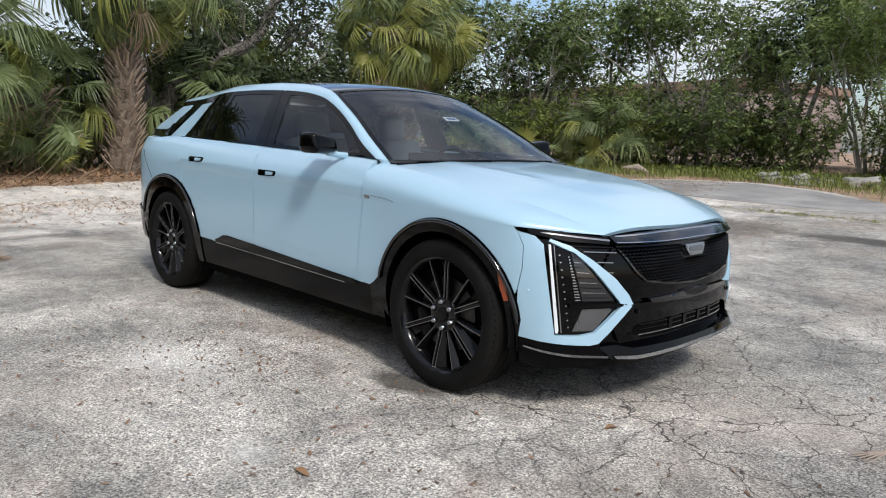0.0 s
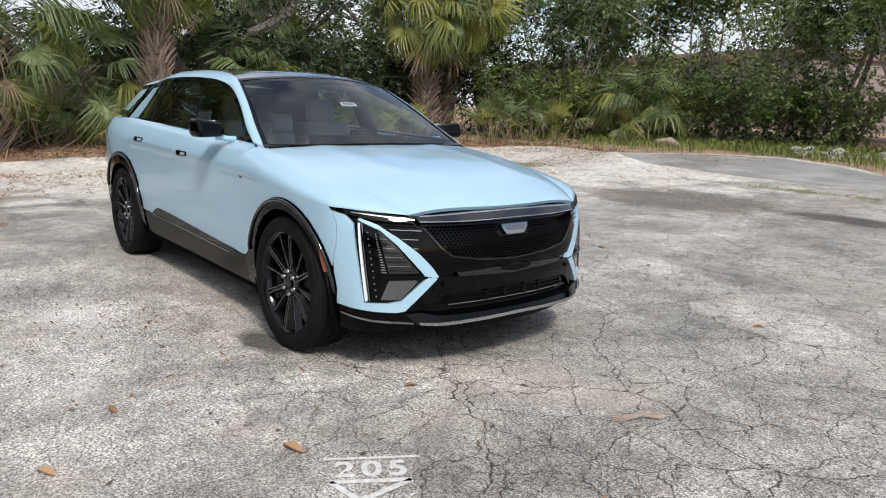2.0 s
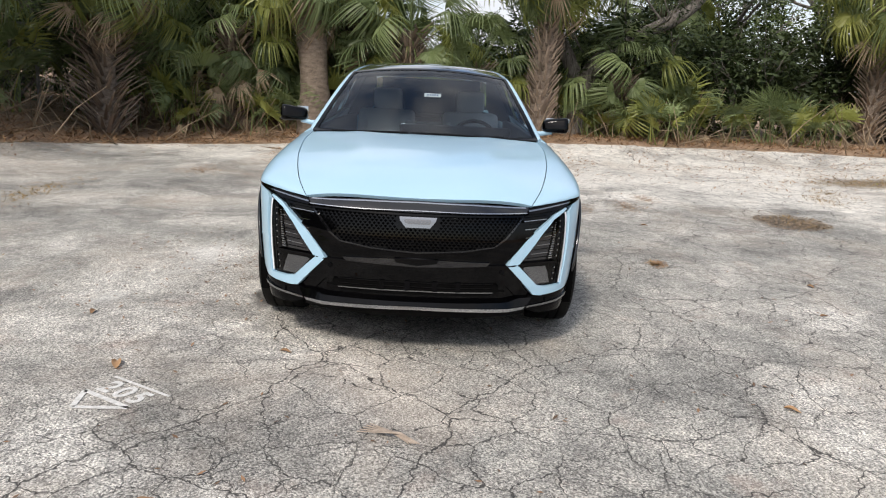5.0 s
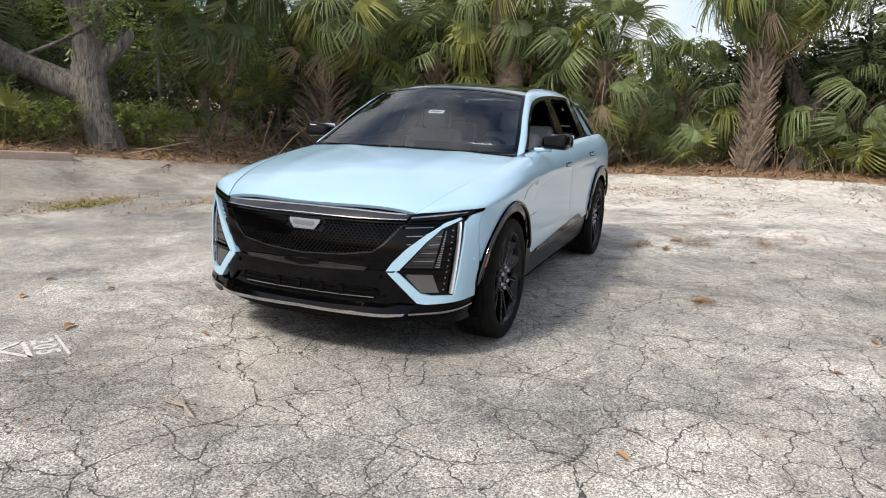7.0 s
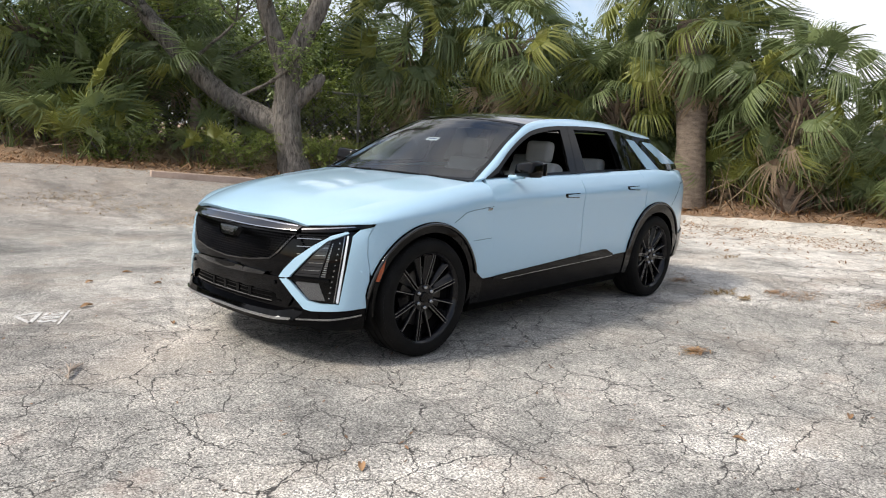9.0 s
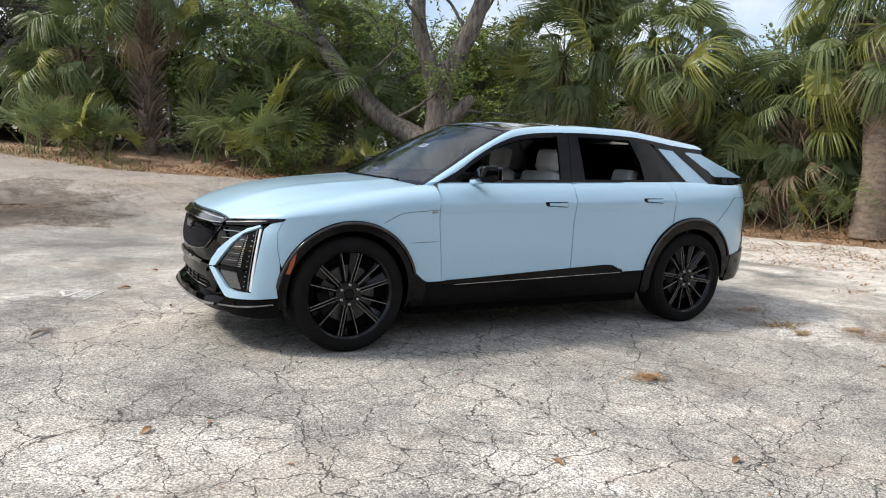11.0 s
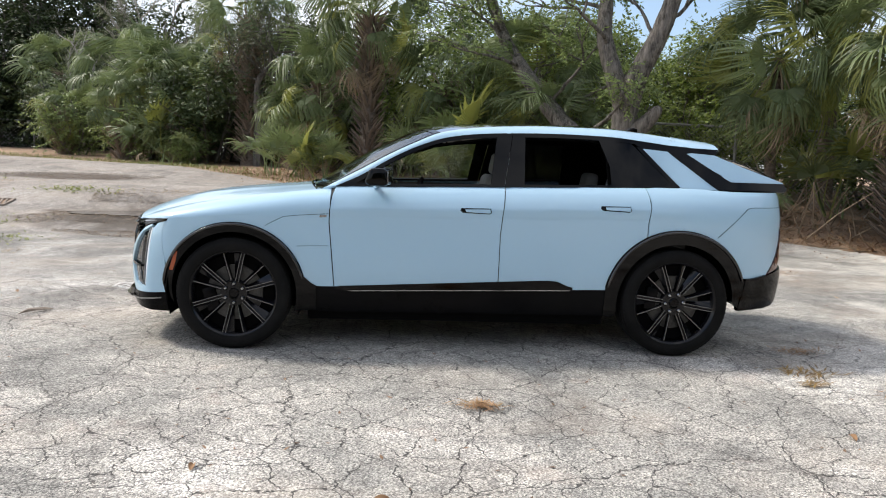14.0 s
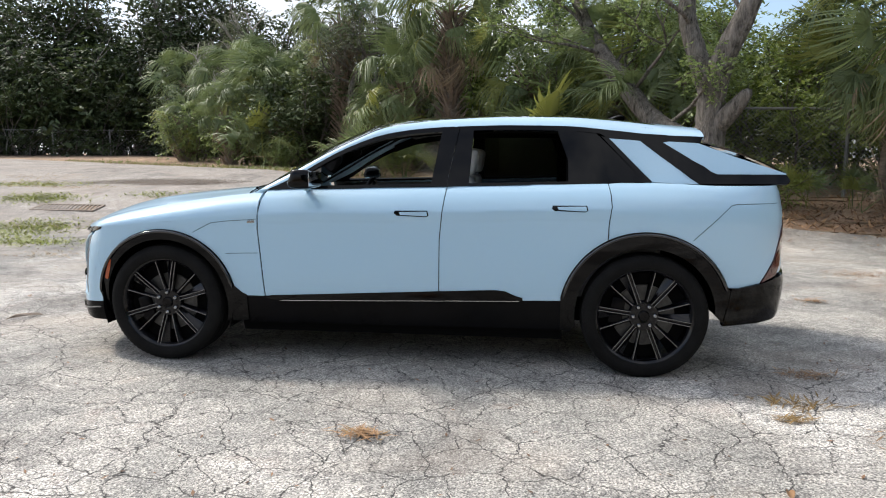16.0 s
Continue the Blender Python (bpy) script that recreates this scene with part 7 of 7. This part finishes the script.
for k, (px, py) in enumerate(((-12.4, 8.3), (-12.0, 15.0), (-3.0, -9.7), (-1.4, -10.8), (-10.9, 5.2), (-8.4, 16.6), (-0.2, -12.3), (-11.1, 15.2))):
    palmetto(px, py, 400 + k, 8, r.uniform(0.75, 1.05), 0.4)

for k, (px, py, q) in enumerate(((-5.7, -8.3, 0.55), (-2.5, -9.3, 0.75), (-0.5, -10.2, 0.75), (-4.9, -9.6, 0.7), (-6.7, -8.2, 0.6))):
    palmetto(px, py, 450 + k, 8, q, 0.5, label="small bright green palmetto beside the oak")

# thick palmetto wall along the west edge, open in front of the two standing palms
r = random.Random(141)
py = -5.2
while py < 9.2:
    ex = float(np.interp(py, [p[1] for p in EDGE[8:17]], [p[0] for p in EDGE[8:17]]))
    if min(abs(py + 2.65), abs(py - 2.5)) > 0.62:
        palmetto(ex - r.uniform(1.2, 1.7), py, 500 + int(py * 10), r.randint(8, 10), r.uniform(0.7, 0.95), 0.35)
    if py < 4.4:
        palmetto(ex - r.uniform(2.5, 3.2), py + r.uniform(-0.3, 0.3), 700 + int(py * 10), 10, r.uniform(1.1, 1.5), 0.12, label="tall dark green palmetto behind the edge of the lot")
    py += r.uniform(0.75, 1.05)
for k, (px, py, q) in enumerate(((3.5, -12.5, 0.85), (2.9, -12.3, 0.95), (2.3, -12.0, 0.8), (0.2, -12.0, 0.95), (-0.9, -12.1, 1.05), (-1.9, -12.7, 1.1), (-12.9, 9.4, 0.85), (-13.2, 10.6, 0.7), (-13.4, 16.6, 1.0), (-12.8, 18.0, 1.05), (-11.2, 19.2, 0.9))):
    palmetto(px, py, 900 + k, 10, q, 0.25)
# low palms whose hanging fronds fill the wall of green
for k, (px, py, h) in enumerate(((-10.7, -0.7, 2.3), (-10.5, -4.6, 2.2), (-11.0, -6.4, 2.4), (-12.0, 0.9, 1.5), (-11.6, -2.0, 2.9), (6.9, -19.7, 2.6), (8.5, -19.5, 2.3), (6.0, -20.3, 3.6), (2.4, -14.6, 2.3), (-1.0, -13.6, 2.4))):
    palm(px, py, h, 0.17, 60 + k, crown=20, pale=4, dead=8, lean=(0.15, 0.1), splay=0.5, size=1.15, low=-85, label="low cabbage palm in the thicket with hanging green and dead fronds")

# dead stalks, dry stems and fallen sticks at the foot of the thicket
r = random.Random(151)
bm = bmesh.new()
for k in range(560):
    ex, ey = _edge[r.randrange(95, 250)]
    out = Vector((ex, ey - 2)).normalized()
    d = abs(r.gauss(1.4, 0.9)) + 0.35
    px, py = ex + out.x * d + r.gauss(0, 0.3), ey + out.y * d + r.gauss(0, 0.3)
    z = ground_z(px, py) - 0.04
    ln, flat = r.uniform(0.4, 1.5), r.random() < 0.35 or (px > -7 and py < -6)
    way = Vector((r.gauss(0, 1), r.gauss(0, 1), r.uniform(0.02, 0.12) if flat else r.uniform(0.6, 3.0))).normalized() * ln
    tube(bm, [(px, py, z), (px + way.x * 0.5 + r.gauss(0, 0.05), py + way.y * 0.5 + r.gauss(0, 0.05), z + way.z * 0.55), (px + way.x, py + way.y, z + way.z)], [0.013, 0.010, 0.005], 5)
tagged(part("dead_stalks", bm, FROND_DEAD, None, "", 80), "tangle of dead tan stalks and sticks under the palms", "dead stalks", kind="stuff")

# live oak with two main limbs
def live_oak():
    rr = random.Random(5)
    root = new("live_oak")
    root.location = (-4.15, -8.75, ground_z(-4.15, -8.75) - 0.1)
    bm, tips = bmesh.new(), []

    def run(points, radii, sides=16):
        p = spline(points, 5)
        rad = np.interp(np.linspace(0, 1, len(p)), np.linspace(0, 1, len(radii)), radii)
        rad = [q * (1 + 0.08 * math.sin(3.1 * k) * rr.random()) for k, q in enumerate(rad)]
        tube(bm, [tuple(q) for q in p], rad, sides)
        return p
    run([(-0.10, 0.36, -0.45), (-0.07, 0.29, -0.02), (-0.03, 0.20, 0.45), (0.0, 0.08, 0.95), (-0.02, 0.03, 1.5), (-0.02, 0.08, 2.1), (-0.10, 0.15, 2.7)], [0.50, 0.37, 0.30, 0.29, 0.28, 0.25, 0.17], 20)
    a = run([(0.02, 0.05, 0.95), (0.36, -0.60, 1.25), (0.76, -1.15, 1.58), (1.2, -1.72, 2.2), (1.65, -2.3, 2.95), (2.1, -3.0, 3.9), (2.4, -3.6, 5.1)], [0.26, 0.23, 0.21, 0.19, 0.15, 0.09])
    b = run([(-0.02, 0.08, 1.9), (-0.15, 0.28, 2.7), (-0.45, 0.55, 3.5), (-0.7, 0.7, 4.6), (-0.6, 0.9, 5.8)], [0.22, 0.21, 0.18, 0.14, 0.09])
    c = run([(-0.02, 0.06, 1.9), (0.22, 0.0, 2.65), (0.45, -0.15, 3.5), (0.4, -0.4, 4.5), (0.7, -0.6, 5.7)], [0.19, 0.19, 0.16, 0.13, 0.08])
    d = run([(-0.1, 0.1, 1.45), (-0.36, 0.40, 1.80), (-0.50, 0.52, 2.02), (-0.53, 0.55, 2.10)], [0.20, 0.15, 0.11, 0.04])
    for line in (a, b, c):
        for k in range(9, len(line), 2):
            way = Vector((rr.uniform(-1, 1), rr.uniform(-1, 1), rr.uniform(0.0, 0.7)))
            grow(rr, bm, tuple(line[k]), way, 1.4, 0.045, 2, tips, 3, 0.5, 0.9, 0.62, 6)
    part("trunk", bm, BARK, root, "thick forked trunk with furrowed grey bark", 80)
    cr = new("crown", crown_mesh(rr, tips, 26, 0.085, 0.30, LEAF))
    cr.parent = root
    tagged(root, "live oak with a thick forked trunk and spreading limbs", "oak tree")


live_oak()


def leaning_tree(name, x, y, lines, radii, bark, seed, per, leaf_mat, label, category="tree"):
    rr = random.Random(seed)
    root = new(name)
    root.location = (x, y, ground_z(x, y) - 0.1)
    bm, tips = bmesh.new(), []
    for points, r0 in zip(lines, radii):
        p = spline(points, 5)
        tube(bm, [tuple(q) for q in p], list(np.linspace(r0, r0 * 0.45, len(p))), 12)
        for k in range(len(p) // 2, len(p), 2):
            grow(rr, bm, tuple(p[k]), (rr.uniform(-1, 1), rr.uniform(-1, 1), rr.uniform(0, 0.8)), 1.3, 0.035, 2, tips, 3, 0.5, 0.9, 0.62, 6)
    part("trunk", bm, bark, root, "", 80)
    c = new("crown", crown_mesh(rr, tips, per * 2, 0.085, 0.24, leaf_mat))
    c.parent = root
    return tagged(root, label, category)


leaning_tree("live_oak", -12.2, 3.5, [[(0, 0, 0), (0, 0.1, 1.0), (-0.1, 0.5, 1.9), (-0.3, 1.6, 2.6), (-0.5, 2.8, 3.3), (-0.6, 3.6, 4.6)], [(0, 0.1, 1.2), (-0.3, -0.5, 2.4), (-0.6, -1.4, 3.4), (-0.8, -2.4, 4.8)]], [0.25, 0.2], BARK, 61, 9, LEAF_SHADED,
             "leaning oak behind a palm, its leaves coloured as in shade", "oak tree")
leaning_tree("grey_tree", 4.7, -17.3, [[(0, 0, 0), (0, 0, 0.9), (-0.05, 0, 1.5), (-0.25, 0, 2.0), (-0.6, 0.05, 2.55), (-1.0, 0.1, 2.8), (-1.6, 0.1, 3.0)], [(-0.02, 0, 1.3), (0.06, 0, 2.0), (0.0, 0, 2.7), (-0.35, 0, 3.3), (-0.3, 0, 4.6)]], [0.17, 0.12], BARK, 62, 3, LEAF_GREY,
             "slim grey tree with a crooked limb beside a palm")
leaning_tree("fallen_tree", -15.6, 10.2, [[(0, 0.6, 0.1), (-0.2, -0.4, 1.2), (-0.4, -1.6, 2.3), (-0.6, -3.0, 3.6)], [(0.2, 0.4, 0.3), (0.1, -0.2, 1.2), (0.0, -0.6, 2.6)]], [0.15, 0.09], PALEBARK, 63, 5, LEAF,
             "half-fallen pale tree leaning through the thicket")

# prototypes for the woods, stood far below and taken away after copying
TREE_A = broadleaf("broadleaf_tree", 71, 1, 6.5, 0.09, 3, 24, 0.13, 0.34, LEAF, PALEBARK, "leafy green tree in the thicket", "tree", first=0.36)
TREE_B = broadleaf("broadleaf_tree", 72, 4, 6.0, 0.05, 3, 12, 0.12, 0.32, LEAF, PALEBARK, "many-stemmed tree with pale trunks and green leaves", "tree", lean=0.28, first=0.38)
TREE_C = broadleaf("broadleaf_tree", 73, 2, 7.5, 0.14, 3, 20, 0.145, 0.38, LEAF_SHADED, BARK, "tall tree behind the thicket, its green darkened as in shade", "tree", first=0.36)
BARE = broadleaf("bare_tree", 74, 1, 7.5, 0.15, 4, 5, 0.06, 0.22, LEAF_GREY, PALEBARK, "tall grey tree with few leaves and fine twigs", "tree", first=0.34, shrink=0.62)
SHRUB_A = broadleaf("shrub", 75, 5, 2.6, 0.035, 2, 15, 0.11, 0.27, LEAF, BARK, "dense green shrub with small leaves", "shrub", lean=0.6, first=0.45, skirt=130)
SHRUB_B = broadleaf("shrub", 76, 5, 2.4, 0.03, 2, 17, 0.10, 0.27, LEAF_LIGHT, BARK, "light green leafy shrub with thin stems", "shrub", lean=0.6, first=0.45, skirt=80)
SHRUB_C = broadleaf("shrub", 77, 6, 3.2, 0.04, 2, 16, 0.15, 0.34, LEAF_SHADED, BARK, "shrub under the trees, its green darkened as in shade", "shrub", lean=0.5, first=0.45, skirt=45)
BRUSH = broadleaf("shrub", 78, 4, 3.0, 0.035, 2, 15, 0.135, 0.36, LEAF_SHADED, BARK, "dense brush grown to the ground, its green darkened as in shade", "shrub", lean=0.6, first=0.45, skirt=60)
SUNNY = broadleaf("broadleaf_tree", 81, 2, 7.0, 0.11, 3, 16, 0.16, 0.42, LEAF_LIGHT, BARK, "sunlit yellow-green tree behind the oak", "tree", first=0.33, skirt=60)
FAR = broadleaf("broadleaf_tree", 79, 2, 8.0, 0.14, 3, 13, 0.19, 0.47, LEAF_SHADED, BARK, "tall dense green tree deep in the woods", "tree", first=0.33, skirt=60)
r = random.Random(99)
# deep woods that close the lot
for k in range(15):
    a = radians(118 + 11.2 * k)
    px, py = 0.5 + 21.5 * math.cos(a) * (1 + 0.02 * (k % 2)), -1.0 + 20.5 * math.sin(a)
    if py > 14:
        continue
    if py < -9:
        stand(SUNNY, px, py, r.uniform(0, 360), r.uniform(0.72, 0.92), "deep woods")
    elif k % 2 or py > 4:
        stand(FAR, px, py, r.uniform(0, 360), r.uniform(0.48, 0.62), "deep woods")
    if py > 4:
        stand(BRUSH, px * 1.06, py, r.uniform(0, 360), 1.3, "deep woods")
        continue
    q = 0.62 if py > -5 else 1.0
    stand(BRUSH, px * 0.9, py * 0.9 - 0.1, r.uniform(0, 360), r.uniform(1.1, 1.4) * q, "deep woods")
    stand(BRUSH, px * 0.95 + 1.0, py * 0.95 + 1.5, r.uniform(0, 360), r.uniform(1.1, 1.4) * q, "deep woods")
for px, py, s in ((-5.2, -18.0, 0.95), (-9.4, -16.6, 0.85), (-1.4, -20.0, 1.1), (-12.8, -12.4, 0.7)):
    stand(TREE_A, px, py, r.uniform(0, 360), s, "deep woods")
for px, py, s in ((-6.5, -13.6, 0.8), (-8.4, -13.0, 0.75), (-5.0, -15.4, 0.85), (-10.4, -12.2, 0.6), (-3.4, -16.5, 0.85)):
    stand(SUNNY, px, py, r.uniform(0, 360), s, "deep woods")
for px, py, s in ((5.0, -24.2, 1.5), (7.6, -25.6, 1.5), (2.6, -24.6, 1.5), (10.4, -28.2, 1.5), (4.2, -21.6, 1.2), (6.6, -22.0, 1.2), (2.0, -19.6, 1.1), (9.8, -25.0, 1.2), (-16.5, 9.5, 1.2), (-17.0, 14.8, 1.3), (-17.6, 12.0, 1.3), (-15.8, 7.0, 1.1), (-14.8, 0.3, 0.62), (-14.2, 3.6, 0.7), (-13.8, -3.0, 0.7)):
    stand(BRUSH, px, py, r.uniform(0, 360), s, "deep woods")
for px, py, s in ((3.5, -23.5, 0.8), (12.0, -31.5, 0.9)):
    stand(FAR, px, py, r.uniform(0, 360), s, "deep woods")
    stand(BRUSH, px + 1.2, py + 2.4, r.uniform(0, 360), 1.3, "deep woods")
    stand(BRUSH, px - 1.6, py + 1.8, r.uniform(0, 360), 1.3, "deep woods")
# north thicket
for px, py, pr, s in ((-8.7, 21.0, TREE_B, 1.1), (-11.5, 20.0, TREE_A, 1.0), (-5.2, 22.5, TREE_A, 1.0), (-2.5, 21.2, TREE_B, 1.05), (0.8, 22.0, TREE_A, 1.05), (-13.6, 18.0, TREE_B, 1.0), (-16.5, 17.0, TREE_A, 1.1), (3.4, 22.5, TREE_B, 1.05), (6.2, 21.5, TREE_A, 1.0),
                      (-4.3, 20.3, SHRUB_A, 1.0), (-0.2, 20.0, SHRUB_A, 1.15), (1.8, 21.2, SHRUB_A, 1.2), (-5.6, 20.8, SHRUB_B, 0.9), (-6.8, 19.6, SHRUB_A, 1.25), (-10.2, 18.6, SHRUB_A, 1.3), (-12.0, 17.4, SHRUB_B, 1.2), (-1.0, 20.6, SHRUB_B, 1.0), (0.9, 19.6, SHRUB_A, 1.0), (2.2, 20.4, SHRUB_C, 1.3), (-9.0, 19.4, SHRUB_B, 1.0), (-13.2, 15.6, SHRUB_A, 1.1),
                      (-15.0, 16.0, SHRUB_C, 1.2), (5.0, 19.6, SHRUB_C, 1.3), (4.6, 21.2, BRUSH, 1.5), (6.4, 20.0, BRUSH, 1.6), (3.0, 21.6, BRUSH, 1.4), (8.0, 21.5, BRUSH, 1.5), (1.7, 20.2, SHRUB_A, 1.1), (0.2, 21.4, BRUSH, 0.9), (6.0, 25.5, FAR, 0.6), (-17.5, 14.0, TREE_C, 1.0), (-6.0, 24.5, TREE_A, 1.1), (-14.5, 22.0, TREE_A, 1.1), (-0.6, 24.0, TREE_B, 1.1)):
    stand(pr, px, py, r.uniform(0, 360), s * r.uniform(0.92, 1.08) * (1.26 if pr in (TREE_A, TREE_B, TREE_C) else 1.1), "north thicket")
for px, py, pr, s in ((-18, 24, FAR, 0.8), (-14, 26, SUNNY, 0.8), (-8, 27, TREE_B, 1.2), (-4.8, 29, TREE_B, 1.3), (9, 24, FAR, 0.8), (1.5, 28.5, SUNNY, 0.8), (2, 31, BRUSH, 1.5), (5.4, 29, BRUSH, 1.7)):
    stand(pr, px, py, r.uniform(0, 360), s, "north woods")
# west and south thicket
for px, py, pr, s in ((-17.5, 8.5, TREE_C, 0.95), (-14.2, -6.5, TREE_A, 0.9), (-16.8, 11.2, TREE_A, 1.0), (-13.5, 4.8, SHRUB_C, 1.2), (-14.2, 2.2, SHRUB_C, 1.0), (-14.4, -1.8, SHRUB_A, 1.0),
                      (-13.2, -4.2, SHRUB_C, 1.3), (-14.5, 8.4, SHRUB_C, 1.2), (-12.0, -7.8, SHRUB_C, 1.2), (-10.6, -9.8, SHRUB_A, 1.3), (-8.8, -11.2, SHRUB_B, 1.3), (-6.8, -12.0, SHRUB_B, 1.35), (-4.8, -13.2, SHRUB_B, 1.4), (-2.2, -14.2, SHRUB_A, 1.4), (-0.6, -15.4, SHRUB_B, 1.5),
                      (2.4, -16.6, SHRUB_A, 1.1), (2.6, -13.4, SHRUB_B, 0.42), (6.6, -18.8, SHRUB_C, 1.2), (8.8, -19.0, SHRUB_A, 0.9), (-9.5, -14.0, TREE_A, 0.95), (-6.0, -15.5, TREE_A, 1.0), (-2.8, -17.0, TREE_A, 1.05), (0.6, -18.0, TREE_A, 1.0), (3.6, -20.5, TREE_C, 1.0),
                      (13.9, -26.6, BARE, 1.2), (10.8, -24.6, BARE, 1.3), (9.0, -25.6, BARE, 1.2), (7.6, -22.6, BARE, 1.1), (-1.2, -10.2, SHRUB_B, 0.55), (-5.0, -8.3, SHRUB_B, 0.5), (-3.2, -8.9, SHRUB_B, 0.45), (12.0, -21.6, SHRUB_A, 0.9), (13.8, -25.5, SHRUB_C, 1.1),
                      (6.9, -17.0, SHRUB_A, 0.4)):
    stand(pr, px, py, r.uniform(0, 360), s * r.uniform(0.92, 1.08), "edge thicket")
# far hedge beyond the fence, and the small street tree before it
for k in range(7):
    px, py = 13.0 + 3.6 * k, -31.5 + 1.1 * k + r.uniform(-0.5, 0.5)
    stand(BRUSH, px, py, r.uniform(0, 360), r.uniform(1.3, 1.6), "far hedge")
    stand(BRUSH, px + 1.9, py + 0.1, r.uniform(0, 360), r.uniform(1.1, 1.4), "far hedge")
    stand(BRUSH, px + 1.6, py - 1.2, r.uniform(0, 360), r.uniform(2.0, 2.4), "far hedge")
    stand(BRUSH, px - 0.2, py - 3.2, r.uniform(0, 360), r.uniform(1.7, 2.1), "far hedge")
for px, py, pr, s in ((15, -36.5, FAR, 1.45), (19.5, -36, FAR, 1.5), (24, -34.5, FAR, 1.5), (29, -33, FAR, 1.45), (16.5, -31.8, BRUSH, 1.9), (20, -31, BRUSH, 1.9), (24, -30, BRUSH, 1.9), (28, -28.6, BRUSH, 1.9), (13.6, -33, FAR, 1.1), (17.0, -33.5, FAR, 1.25), (21.5, -32, FAR, 1.25), (26.0, -30.5, FAR, 1.2), (30.5, -29, FAR, 1.2), (18, -37, TREE_C, 1.8), (23, -36, TREE_C, 2.1), (28, -33, TREE_C, 1.8), (33, -31, FAR, 1.3), (15, -34, FAR, 1.1), (20.5, -33.6, TREE_C, 1.1), (26, -31.5, TREE_C, 1.15), (38, -29, FAR, 1.3), (24.6, -27.4, TREE_B, 0.7)):
    stand(pr, px, py, r.uniform(0, 360), s, "far trees")
for p in (TREE_A, TREE_B, TREE_C, BARE, SHRUB_A, SHRUB_B, SHRUB_C, BRUSH, SUNNY, FAR):
    for o in list(p.children_recursive) + [p]:
        bpy.data.objects.remove(o)

# ---- fences and the building behind ----
WIRE = material("galvanised_wire", (0.34, 0.335, 0.32), 0.6, 0.3)
POST = mottled("galvanised_post", (0.15, 0.15, 0.145), (0.27, 0.265, 0.255), 9, 0.6, 0.1, 0.002, 90, metal=0.3)
STUCCO = mottled("dull_pink_stucco", (0.235, 0.185, 0.17), (0.32, 0.26, 0.24), 0.8, 0.9, 0.3, 0.01, 30)
ROOFEDGE = mottled("brown_roof_edge", (0.20, 0.13, 0.10), (0.30, 0.20, 0.16), 2, 0.8, 0.3, 0.01, 40)


def chain_fence(points, height, mesh=0.07, label=""):
    root = new("chain_link_fence")
    for (x0, y0), (x1, y1) in zip(points, points[1:]):
        a, b = Vector((x0, y0, 0)), Vector((x1, y1, 0))
        n = max(1, round((b - a).length / 3.0))
        for k in range(n):
            p, q = a.lerp(b, k / n), a.lerp(b, (k + 1) / n)
            zp, zq = ground_z(p.x, p.y) - 0.06, ground_z(q.x, q.y) - 0.06
            bm = bmesh.new()
            tube(bm, [(p.x, p.y, zp), (p.x, p.y, zp + height + 0.05)], [0.036, 0.036], 8)
            part("fence_post", bm, POST, root)
            bm = bmesh.new()
            tube(bm, [(p.x, p.y, zp + height), (q.x, q.y, zq + height)], [0.027, 0.027], 6)
            part("top_rail", bm, POST, root)
            bm = bmesh.new()
            d = (q - p)
            length = d.length
            d.normalize()
            s = -height
            side_ = Vector((-d.y, d.x, 0)) * 0.0022
            while s < length:
                for sg in (1, -1):
                    lo, hi = max(0.0, -s) if sg > 0 else max(0.0, s + height - length), min(height, length - s) if sg > 0 else min(height, s + height)
                    if hi - lo < 0.02:
                        continue
                    pts = []
                    for h in (lo, hi):
                        u = s + h if sg > 0 else s + height - h
                        z = zp + (zq - zp) * u / length
                        pts.append((p.x + d.x * u, p.y + d.y * u, z + h))
                    w = Vector((d.x, d.y, 0)) * 0.0028
                    v = [bm.verts.new(Vector(c) + o) for c in pts for o in (-w + side_ * sg, w + side_ * sg)]
                    bm.faces.new((v[0], v[1], v[3], v[2]))
                s += mesh
            me_ob = part("wire_mesh", bm, WIRE, root)
            me_ob["kind"] = "stuff"
    return tagged(root, label, "fence")


chain_fence([(-16, -4.5), (-9.6, -8.4), (-4.5, -11.2), (0.5, -14.4), (3.5, -17.0)], 1.75, 0.09, "rusty grey chain-link fence behind the palms")
chain_fence([(13.0, -30.2), (17.0, -29.0), (24.5, -26.8), (36, -22.6)], 1.25, 0.16, "low dark chain-link fence at the far end of the lot")


def building():
    root = new("low_building")
    bm = bmesh.new()
    box(bm, (34, 9, 3.9), Matrix.Translation((0, 0, 1.95)), 0.03)
    part("wall", bm, STUCCO, root, "pink stucco wall")
    bm = bmesh.new()
    box(bm, (34.5, 9.5, 0.5), Matrix.Translation((0, 0, 4.1)), 0.05)
    part("roof", bm, ROOFEDGE, root, "brown parapet")
    for k in range(7):
        bm = bmesh.new()
        box(bm, (0.5, 0.25, 3.9), Matrix.Translation((-15 + 5 * k, -4.6, 1.95)), 0.03)
        part("pilaster", bm, STUCCO, root)
    root.matrix_world = pose(-28, 44, ground_z(-10, 44) - 0.1, 0, 0, -14)
    tagged(root, "low pink stucco building seen through the trees", "building")


building()
